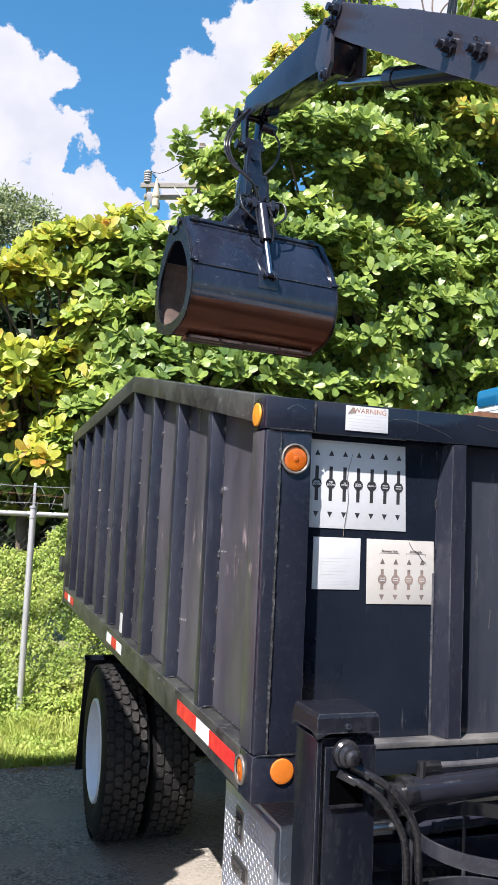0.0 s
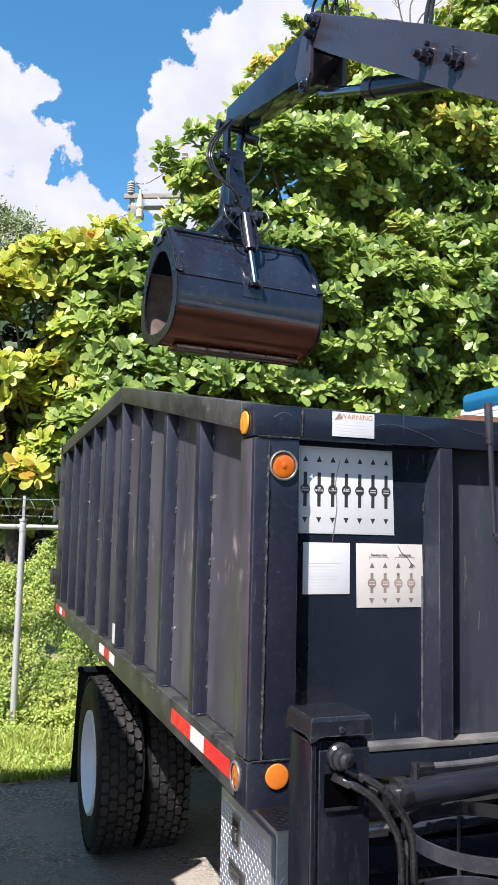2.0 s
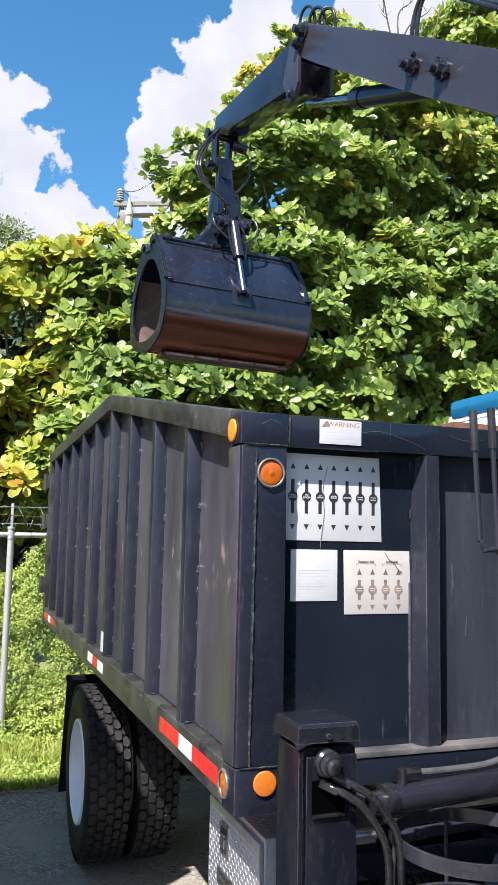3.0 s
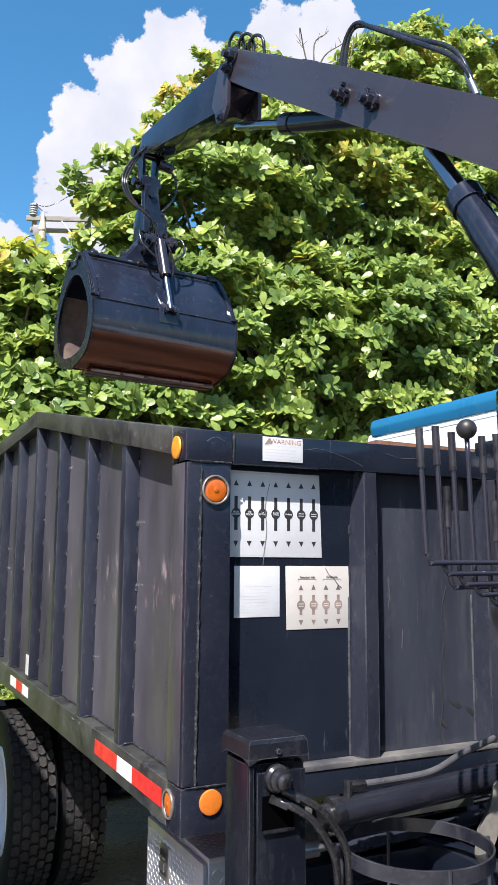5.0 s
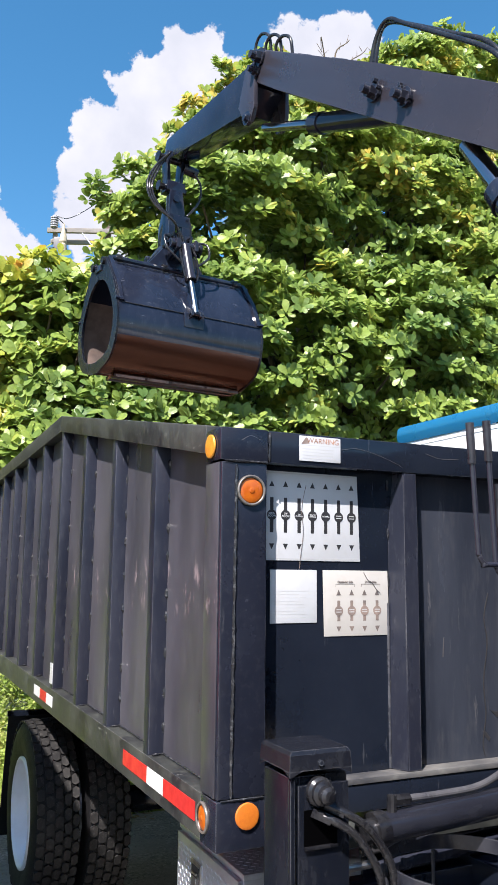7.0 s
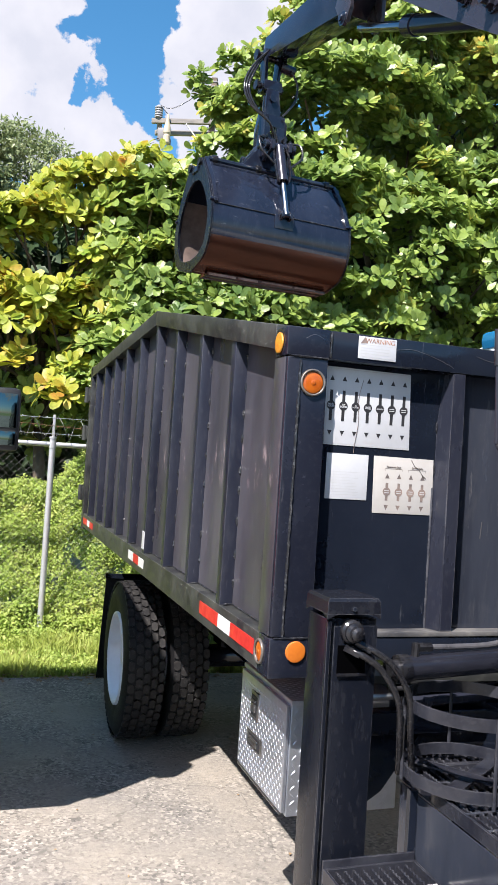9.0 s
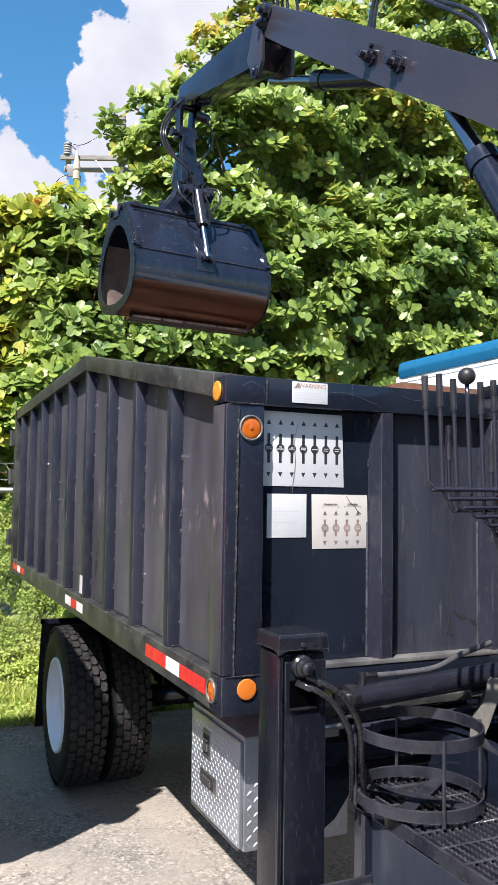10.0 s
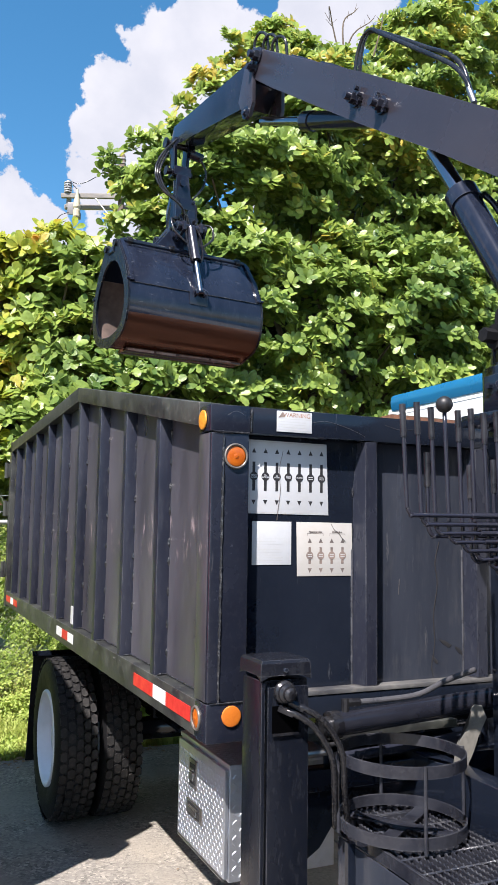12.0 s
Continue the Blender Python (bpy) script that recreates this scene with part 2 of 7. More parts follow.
LEDGE = material("scraped_ledge", (0.045, 0.046, 0.050), 0.42, second=(0.13, 0.128, 0.122), scale=7.0, amount=0.8, fine=(0.22, 0.21, 0.19), fine_scale=40, fine_amount=0.3, bump=0.3, bump_scale=40, stretch=(0.5, 1, 1))
# pale grey that paints the lit flank of the front posts
FLANK_LIGHT = material("lit_flank_grey", (0.040, 0.043, 0.052), 0.3, second=(0.085, 0.088, 0.098), scale=14, amount=0.9, fine=(0.16, 0.16, 0.17), fine_scale=60, fine_amount=0.3, bump=0.3, bump_scale=50)
SCRATCH = material("paint_scratch", (0.05, 0.05, 0.055), 0.5)
BROWNBARE = material("bare_brown_steel", (0.150, 0.112, 0.095), 0.45, second=(0.075, 0.055, 0.048), scale=6, amount=0.9, fine=(0.15, 0.12, 0.10), fine_scale=35, fine_amount=0.3, bump=0.3, bump_scale=40)
SATIN = material("satin_black_enamel", (0.025, 0.0235, 0.031), 0.27, second=(0.034, 0.032, 0.042), scale=1.0, amount=0.6, fine=(0.07, 0.07, 0.08), fine_scale=70, fine_amount=0.06, bump=0.05, bump_scale=8, edge=(0.10, 0.10, 0.115), scratch=((0.07, 0.07, 0.08), 0.3, (20, 6, 20)))
FITTING = material("oily_dark_fitting", (0.016, 0.0165, 0.021), 0.20, metal=0.55, second=(0.055, 0.055, 0.058), scale=30, amount=0.6)
# near-black that paints the shade inside an opening
SHADE_BLACK = material("port_shade_black", (0.001, 0.001, 0.0012), 0.95, ior=1.04)
SIDE = material("weathered_black_paint", (0.024, 0.0240, 0.0305), 0.34, second=(0.078, 0.0755, 0.0880), scale=1.9, amount=0.95, fine=(0.12, 0.115, 0.122), fine_scale=17, fine_amount=0.12, bump=0.10, bump_scale=4, stretch=(1, 1.5, 0.55), rough_var=0.1, detail=9.0, spread=0.2, flecks=(1.81, 0.11, (0.34, 0.26, 0.27)), scratch=((0.17, 0.16, 0.17), 0.5, (38, 38, 4.5)))
RIB = material("black_rib_paint", (0.0087, 0.0105, 0.0201), 0.38, second=(0.0194, 0.0220, 0.0354), scale=3.0, amount=0.7, fine=(0.08, 0.082, 0.09), fine_scale=40, fine_amount=0.12, bump=0.15, bump_scale=20, stretch=(1, 1, 0.4), edge=(0.12, 0.122, 0.135), scratch=((0.13, 0.13, 0.14), 0.35, (60, 60, 6)))
RAIL = material("dusty_black_rail", (0.0130, 0.0135, 0.0157), 0.44, second=(0.0450, 0.0490, 0.0420), scale=5, amount=0.8, fine=(0.11, 0.11, 0.10), fine_scale=30, fine_amount=0.22, bump=0.25, bump_scale=30, edge=(0.17, 0.17, 0.16), scratch=((0.20, 0.20, 0.19), 0.6, (4, 9, 40)))
BOOM = material("new_black_enamel", (0.0115, 0.0125, 0.0205), 0.19, second=(0.0205, 0.0218, 0.0340), scale=1.3, amount=0.6, fine=(0.06, 0.06, 0.065), fine_scale=70, fine_amount=0.08, bump=0.05, bump_scale=20, edge=(0.09, 0.092, 0.10))
NAVY = material("blue_black_enamel", (0.0085, 0.0115, 0.0215), 0.10, second=(0.017, 0.022, 0.038), scale=4, amount=0.6, fine=(0.12, 0.12, 0.13), fine_scale=38, fine_amount=0.06, bump=0.06, bump_scale=12, stretch=(1, 1, 0.4), rough_var=0.07, edge=(0.09, 0.095, 0.11), scratch=((0.10, 0.105, 0.12), 0.5, (7, 30, 26)))
# brown of the rusty bed's reflection put into the colour; wear on the lip
WORN_REFLECT = material("worn_steel_bed_reflection", (0.085, 0.032, 0.017), 0.20, second=(0.014, 0.009, 0.009), scale=3.0, amount=0.9, fine=(0.10, 0.045, 0.03), fine_scale=30, fine_amount=0.12, bump=0.08, bump_scale=14, stretch=(0.3, 1, 1.6), spread=0.25)
RUST = material("rusted_steel", (0.20, 0.085, 0.045), 0.8, second=(0.09, 0.045, 0.03), scale=6, amount=0.9, fine=(0.32, 0.19, 0.12), fine_scale=50, fine_amount=0.5, bump=0.6, bump_scale=60)
BARELIP = material("scraped_bare_lip", (0.34, 0.24, 0.20), 0.45, second=(0.14, 0.08, 0.06), scale=16, amount=0.9, fine=(0.5, 0.42, 0.38), fine_scale=60, fine_amount=0.4)
CHROME = material("chromed_rod", (0.30, 0.30, 0.32), 0.2, metal=1.0, rough_var=0.06)
STEEL = material("bare_steel", (0.42, 0.42, 0.42), 0.38, metal=1.0, second=(0.2, 0.19, 0.18), scale=20, amount=0.6, rough_var=0.1)
WELD = material("painted_weld_bead", (0.016, 0.017, 0.020), 0.24, fine=(0.26, 0.26, 0.27), fine_scale=80, fine_amount=0.25)
ALU = material("tread_plate_aluminium", (0.56, 0.59, 0.64), 0.40, metal=0.88, second=(0.44, 0.47, 0.53), scale=7, amount=0.6, fine=(0.34, 0.35, 0.38), fine_scale=40, fine_amount=0.25, bump=0.1, bump_scale=80)
TREAD = material("dusty_tread_rubber", (0.0095, 0.0095, 0.0100), 0.66, second=(0.024, 0.023, 0.022), scale=7, amount=0.7, fine=(0.075, 0.07, 0.065), fine_scale=50, fine_amount=0.3, bump=0.3, bump_scale=90, ior=1.3)
RUBBER = material("tyre_rubber", (0.0060, 0.0060, 0.0068), 0.62, second=(0.008, 0.008, 0.0085), scale=6, amount=0.6, fine=(0.024, 0.023, 0.022), fine_scale=60, fine_amount=0.2, bump=0.3, bump_scale=90, ior=1.28)
HOSE = material("hose_rubber", (0.009, 0.009, 0.011), 0.22, second=(0.020, 0.020, 0.022), scale=12, amount=0.6, fine=(0.09, 0.09, 0.09), fine_scale=80, fine_amount=0.2)
GREYHOSE = material("faded_hose_rubber", (0.045, 0.045, 0.050), 0.35, second=(0.09, 0.088, 0.092), scale=14, amount=0.7, fine=(0.13, 0.13, 0.13), fine_scale=70, fine_amount=0.25)
GRIP = material("worn_grey_grip", (0.010, 0.0102, 0.0135), 0.34, second=(0.034, 0.034, 0.040), scale=22, amount=0.7, bump=0.2, bump_scale=60)
GREYCYL = material("dusty_cylinder_paint", (0.0080, 0.0087, 0.0130), 0.12, second=(0.016, 0.017, 0.0235), scale=6, amount=0.7, fine=(0.08, 0.08, 0.085), fine_scale=50, fine_amount=0.05, bump=0.05, bump_scale=20, stretch=(0.3, 1, 1))
WHITE_RIM = material("white_wheel_paint", (0.72, 0.74, 0.78), 0.35, second=(0.5, 0.5, 0.5), scale=6, amount=0.35, coat=0.2)
DECAL = material("white_vinyl", (0.46, 0.475, 0.495), 0.38, second=(0.40, 0.41, 0.42), scale=8, amount=0.6, fine=(0.40, 0.395, 0.38), fine_scale=60, fine_amount=0.2)
PAPER = material("yellowed_vinyl", (0.43, 0.42, 0.40), 0.45, second=(0.37, 0.35, 0.32), scale=7, amount=0.6, fine=(0.35, 0.32, 0.28), fine_scale=45, fine_amount=0.2)
INK = material("black_ink", (0.02, 0.02, 0.022), 0.5)
FADED = material("faded_brown_ink", (0.25, 0.19, 0.16), 0.6, second=(0.08, 0.07, 0.07), scale=14, amount=0.9)
GREYINK = material("grey_ink", (0.40, 0.405, 0.41), 0.6)
FAINT = material("faint_print", (0.41, 0.42, 0.425), 0.5)
ORANGEINK = material("orange_ink", (0.35, 0.14, 0.05), 0.5, second=(0.12, 0.06, 0.03), scale=30, amount=0.8)
AMBER = material("amber_lens", (0.42, 0.105, 0.008), 0.2, second=(0.30, 0.05, 0.005), scale=25, amount=0.6, coat=0.4)
AMBERREF = material("amber_reflector", (0.48, 0.135, 0.012), 0.4, second=(0.42, 0.105, 0.010), scale=120, amount=0.6, bump=0.5, bump_scale=300)
YELLOWREF = material("yellow_amber_reflector", (0.55, 0.235, 0.020), 0.4, second=(0.42, 0.16, 0.014), scale=60, amount=0.7, bump=0.4, bump_scale=250)
RING = material("lamp_bezel", (0.22, 0.20, 0.18), 0.4, metal=0.5, second=(0.08, 0.07, 0.06), scale=40, amount=0.7)
RED = material("red_reflective_tape", (0.46, 0.02, 0.018), 0.4, second=(0.36, 0.014, 0.014), scale=20, amount=0.7, fine=(0.5, 0.12, 0.11), fine_scale=150, fine_amount=0.15)
WHITETAPE = material("white_reflective_tape", (0.60, 0.62, 0.63), 0.4, second=(0.45, 0.46, 0.46), scale=20, amount=0.6)


def concrete_material():
    """Old yard concrete: broad dark stains, worn patches where the stones show, small pits, a few hairline cracks."""
    m = material("worn_concrete", (0.300, 0.270, 0.222), 0.86, second=(0.150, 0.146, 0.140), scale=0.9, amount=0.85, fine=(0.16, 0.148, 0.128), fine_scale=38, fine_amount=0.6, bump=0.7, bump_scale=70, spread=0.16, detail=10.0)
    nt = m.node_tree
    N, Lk = nt.nodes.new, nt.links.new
    b = nt.nodes["Principled BSDF"]
    colour, tc = b.inputs["Base Color"].links[0].from_socket, N("ShaderNodeTexCoord")

    def noise_of(scale, detail, rough=0.6):
        n = N("ShaderNodeTexNoise")
        n.inputs["Scale"].default_value, n.inputs["Detail"].default_value, n.inputs["Roughness"].default_value = scale, detail, rough
        Lk(tc.outputs["Object"], n.inputs["Vector"])
        return n

    def between(value, lo, hi, a, c):
        r = N("ShaderNodeMapRange")
        for key, v in (("From Min", lo), ("From Max", hi), ("To Min", a), ("To Max", c)):
            r.inputs[key].default_value = v
        Lk(value, r.inputs["Value"])
        return r.outputs[0]

    def lay(under, fac, hue):
        mx = N("ShaderNodeMix")
        mx.data_type = "RGBA"
        mx.inputs[7].default_value = (*hue, 1)
        Lk(fac, mx.inputs[0]), Lk(under, mx.inputs[6])
        return mx.outputs[2]

    def times(p, q):
        x = N("ShaderNodeMath")
        x.operation = "MULTIPLY"
        Lk(p, x.inputs[0]), Lk(q, x.inputs[1])
        return x.outputs[0]

    worn = between(noise_of(1.7, 6.0, 0.65).outputs["Fac"], 0.43, 0.60, 0.15, 1.0)
    stones = N("ShaderNodeTexVoronoi")
    stones.inputs["Scale"].default_value = 68.0
    Lk(tc.outputs["Object"], stones.inputs["Vector"])
    pick = N("ShaderNodeSeparateColor")
    Lk(stones.outputs["Color"], pick.inputs[0])
    colour = lay(colour, times(between(pick.outputs[0], 0.55, 0.75, 0.0, 0.8), worn), (0.095, 0.088, 0.080))
    colour = lay(colour, times(between(pick.outputs[1], 0.70, 0.85, 0.0, 0.7), worn), (0.46, 0.42, 0.36))
    colour = lay(colour, between(noise_of(3.4, 8.0, 0.7).outputs["Fac"], 0.56, 0.70, 0.0, 0.65), (0.075, 0.074, 0.073))
    colour = lay(colour, between(noise_of(24.0, 3.0).outputs["Fac"], 0.33, 0.28, 0.0, 0.6), (0.035, 0.034, 0.032))
    warp, mix, v = noise_of(2.0, 6.0), N("ShaderNodeMix"), N("ShaderNodeTexVoronoi")
    mix.data_type, mix.inputs[0].default_value = "RGBA", 0.25
    Lk(tc.outputs["Object"], mix.inputs[6]), Lk(warp.outputs["Color"], mix.inputs[7])
    v.feature = "DISTANCE_TO_EDGE"
    v.inputs["Scale"].default_value = 0.45
    Lk(mix.outputs[2], v.inputs["Vector"])
    colour = lay(colour, between(v.outputs["Distance"], 0.0006, 0.0024, 0.35, 0.0), (0.05, 0.048, 0.045))
    Lk(colour, b.inputs["Base Color"])
    return m


CONCRETE = concrete_material()
SOIL = material("grassy_soil", (0.17, 0.22, 0.055), 0.9, second=(0.20, 0.17, 0.09), scale=1.3, amount=0.6, fine=(0.08, 0.12, 0.03), fine_scale=14, fine_amount=0.6, bump=0.8, bump_scale=30)
JOINT = material("dirt_joint", (0.05, 0.045, 0.035), 0.95, second=(0.03, 0.03, 0.025), scale=6, amount=0.7)
WIRE = material("weathered_wire", (0.11, 0.11, 0.105), 0.6, metal=0.4)
GALV = material("galvanised_steel", (0.52, 0.53, 0.54), 0.5, metal=0.6, second=(0.38, 0.38, 0.38), scale=9, amount=0.6)
BARK = material("grey_brown_bark", (0.13, 0.10, 0.075), 0.9, second=(0.07, 0.055, 0.04), scale=9, amount=0.8, bump=0.8, bump_scale=30, stretch=(1, 1, 0.3))
GREYWOOD = material("grey_timber", (0.24, 0.22, 0.20), 0.85, second=(0.15, 0.14, 0.13), scale=8, amount=0.7, stretch=(0.2, 1, 1))
BEIGE = material("beige_cutout_shell", (0.46, 0.40, 0.29), 0.5, second=(0.36, 0.31, 0.23), scale=6, amount=0.6)
PORCELAIN = material("grey_porcelain", (0.30, 0.30, 0.32), 0.2)
VANWHITE = material("white_vehicle_paint", (0.76, 0.77, 0.78), 0.28, second=(0.68, 0.68, 0.67), scale=2, amount=0.5, coat=0.4)
VANBLUE = material("blue_vehicle_paint", (0.012, 0.14, 0.30), 0.30, second=(0.016, 0.16, 0.32), scale=2, amount=0.5, coat=0.4)
REDPAINT = material("red_vehicle_paint", (0.42, 0.006, 0.010), 0.32, second=(0.36, 0.005, 0.009), scale=2, amount=0.5, coat=0.1)
TRIMGREY = material("grey_trim", (0.16, 0.155, 0.16), 0.45, second=(0.14, 0.14, 0.15), scale=6, amount=0.5)
PLASTIC = material("black_plastic", (0.015, 0.015, 0.016), 0.45)
CARD = material("torn_cardboard", (0.20, 0.19, 0.165), 0.85, second=(0.13, 0.125, 0.11), scale=12, amount=0.8, fine=(0.07, 0.065, 0.06), fine_scale=45, fine_amount=0.3, bump=0.5, bump_scale=25)
# dark teal base paints the trees' reflection into the glass
MIRROR = material("mirror_glass", (0.10, 0.14, 0.14), 0.05, metal=1.0, rough_var=0.0)
GLASSDARK = material("tinted_window", (0.012, 0.016, 0.018), 0.05, rough_var=0.02)
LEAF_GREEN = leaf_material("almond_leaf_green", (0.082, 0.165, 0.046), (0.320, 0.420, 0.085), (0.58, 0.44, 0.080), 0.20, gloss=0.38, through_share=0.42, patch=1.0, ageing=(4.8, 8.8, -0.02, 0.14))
# darker leaf copy: shade seen through the crowns is put into its colour
LEAF_SHADE = leaf_material("shade_dark_wood_leaf", (0.016, 0.036, 0.014), (0.050, 0.085, 0.030), (0.08, 0.09, 0.03), 0.08, gloss=0.5, through_share=0.25)
LEAF_YELLOW = leaf_material("almond_leaf_yellow", (0.19, 0.31, 0.042), (0.46, 0.46, 0.048), (0.53, 0.25, 0.050), 0.24, gloss=0.46, through_share=0.42, patch=2.2)
LEAF_OLIVE = leaf_material("small_leaf_olive", (0.12, 0.17, 0.06), (0.33, 0.38, 0.18), (0.38, 0.40, 0.21), 0.1)
LEAF_VINE = leaf_material("vine_leaf", (0.24, 0.37, 0.060), (0.50, 0.59, 0.150), (0.57, 0.51, 0.20), 0.16, gloss=0.55, through_share=0.45, patch=3.0)
LITTER = material("dry_leaf", (0.20, 0.12, 0.06), 0.8, second=(0.30, 0.22, 0.12), scale=9, amount=0.9)
GRASSMAT = leaf_material("grass_blade", (0.24, 0.34, 0.055), (0.44, 0.50, 0.120), (0.55, 0.47, 0.22), 0.24, gloss=0.6, through_share=0.45, patch=2.0)


# ---- mesh helpers ----
def part(name, bm, mat, parent=None, label="", smooth=False, mat2=None, round_off=True):
    """Links a bmesh, in world coordinates, as one mesh object under a thing or under a part."""
    bmesh.ops.recalc_face_normals(bm, faces=bm.faces)
    me = bpy.data.meshes.new(name)
    bm.to_mesh(me)
    bm.free()
    me.materials.append(mat)
    if mat2:
        me.materials.append(mat2)
    if smooth or mat is HOSE:
        me.shade_smooth()
    elif round_off:
        me.shade_smooth()
        me.set_sharp_from_angle(angle=radians(23))
    ob = new(name, me)
    if parent is not None:
        ob.parent = parent
        ob.location = -parent.location if parent.type == "EMPTY" else (0, 0, 0)
    return tagged(ob, label, kind="stuff" if "weld" in name else "")


def thing(name, label, category, at=(0, 0, 0), group="", kind=""):
    ob = new(name)
    ob.empty_display_size = 0.1
    ob.location = at
    return tagged(ob, label, category, group, kind)


def bm_new():
    return bmesh.new()


def box(bm, x0, x1, y0, y1, z0, z1, bevel=0.0, m=None):
    v = [bm.verts.new((x, y, z)) for x in (x0, x1) for y in (y0, y1) for z in (z0, z1)]
    f = [bm.faces.new([v[i] for i in q]) for q in ((0, 1, 3, 2), (4, 6, 7, 5), (0, 4, 5, 1), (2, 3, 7, 6), (0, 2, 6, 4), (1, 5, 7, 3))]
    if bevel:
        edges = list({e for q in f for e in q.edges})
        r = bmesh.ops.bevel(bm, geom=edges, offset=bevel, segments=2, affect="EDGES", profile=0.6)
        v = list({w for q in r["faces"] for w in q.verts} | {w for w in v if w.is_valid})
    if m is not None:
        bmesh.ops.transform(bm, matrix=m, verts=v)
    return bm


def cuboid(*a, bevel=0.0):
    return box(bm_new(), *a, bevel=bevel)


def prism(bm, outline, shift, bevel=0.0):
    """A closed outline of world points, extruded by a shift."""
    s = Vector(shift)
    a = [bm.verts.new(p) for p in outline]
    b = [bm.verts.new(Vector(p) + s) for p in outline]
    f = [bm.faces.new(a), bm.faces.new(b[::-1])]
    n = len(a)
    f += [bm.faces.new((a[i], a[(i + 1) % n], b[(i + 1) % n], b[i])) for i in range(n)]
    if bevel:
        bmesh.ops.bevel(bm, geom=list({e for q in f for e in q.edges}), offset=bevel, segments=2, affect="EDGES", profile=0.6)
    return bm


def rod(bm, a, b, r, sides=16, r2=None, caps=True):
    """A round bar from a to b."""
    a, b = Vector(a), Vector(b)
    z = (b - a).normalized()
    x = z.orthogonal().normalized()
    y = z.cross(x)
    rings = []
    for p, q in ((a, r), (b, r if r2 is None else r2)):
        rings.append([bm.verts.new(p + q * (math.cos(t) * x + math.sin(t) * y)) for t in (2 * math.pi * k / sides for k in range(sides))])
    for k in range(sides):
        bm.faces.new((rings[0][k], rings[0][(k + 1) % sides], rings[1][(k + 1) % sides], rings[1][k]))
    if caps:
        bm.faces.new(rings[0][::-1]), bm.faces.new(rings[1])
    return bm


def smooth_line(points, steps=8):
    """A Catmull-Rom line through points."""
    p = [Vector(q) for q in points]
    p = [2 * p[0] - p[1]] + p + [2 * p[-1] - p[-2]]
    out = []
    for i in range(1, len(p) - 2):
        for k in range(steps):
            t = k / steps
            out.append(0.5 * (2 * p[i] + (p[i + 1] - p[i - 1]) * t + (2 * p[i - 1] - 5 * p[i] + 4 * p[i + 1] - p[i + 2]) * t * t + (3 * p[i] - p[i - 1] - 3 * p[i + 1] + p[i + 2]) * t**3))
    return out + [p[-2]]


def tube(bm, points, r, sides=8, steps=8, taper=None):
    """A round hose along a smooth line."""
    line = smooth_line(points, steps) if steps > 1 else [Vector(q) for q in points]
    rings, up = [], None
    for i, p in enumerate(line):
        d = (line[min(i + 1, len(line) - 1)] - line[max(i - 1, 0)]).normalized()
        x = d.orthogonal().normalized() if up is None else (up - d * up.dot(d)).normalized()
        up, y = x, d.cross(x)
        q = r if taper is None else r + (taper - r) * i / (len(line) - 1)
        rings.append([bm.verts.new(p + q * (math.cos(t) * x + math.sin(t) * y)) for t in (2 * math.pi * k / sides for k in range(sides))])
    for a, b in zip(rings, rings[1:]):
        for k in range(sides):
            bm.faces.new((a[k], a[(k + 1) % sides], b[(k + 1) % sides], b[k]))
    bm.faces.new(rings[0][::-1]), bm.faces.new(rings[-1])
    return bm


def lathe(bm, centre, axis, profile, sides=48):
    """A profile of (radius, height along the axis) turned about an axis through centre."""
    c, z = Vector(centre), Vector(axis).normalized()
    x = z.orthogonal().normalized()
    y = z.cross(x)
    rings = [[bm.verts.new(c + z * h + r * (math.cos(t) * x + math.sin(t) * y)) for t in (2 * math.pi * k / sides for k in range(sides))] for r, h in profile]
    for a, b in zip(rings, rings[1:]):
        for k in range(sides):
            bm.faces.new((a[k], a[(k + 1) % sides], b[(k + 1) % sides], b[k]))
    return bm


def ring_band(bm, centre, r, z0, z1, thick, sides=48):
    return lathe(bm, centre, (0, 0, 1), [(r, z0), (r, z1), (r - thick, z1), (r - thick, z0), (r, z0)], sides)


def weld_line(bm, a, b, r=0.006, pitch=0.016):
    """An uneven bead of weld from a to b, its ripples run together."""
    a, b = Vector(a), Vector(b)
    n = max(3, int((b - a).length / pitch))
    d = (b - a).normalized()
    x = d.orthogonal().normalized()
    y, rings = d.cross(x), []
    for k in range(n + 1):
        q = r * random.uniform(0.55, 1.1) * (0.4 if k in (0, n) else 1.0)
        c = a.lerp(b, k / n) + x * random.uniform(-0.15, 0.15) * r + y * random.uniform(-0.15, 0.15) * r
        rings.append([bm.verts.new(c + q * (math.cos(t) * x + math.sin(t) * y)) for t in (2 * math.pi * m / 6 for m in range(6))])
    for p, q in zip(rings, rings[1:]):
        for m in range(6):
            bm.faces.new((p[m], p[(m + 1) % 6], q[(m + 1) % 6], q[m]))
    bm.faces.new(rings[0][::-1]), bm.faces.new(rings[-1])
    return bm


# ---- ground ----
def ground_sheet():
    bm = bm_new()
    v = [bm.verts.new(p) for p in ((-900, -900, -0.06), (900, -900, -0.06), (900, 900, -0.06), (-900, 900, -0.06))]
    bm.faces.new(v)
    tagged(part("ground", bm, SOIL), "grassy soil ground beyond the paved yard", "ground", kind="structure")


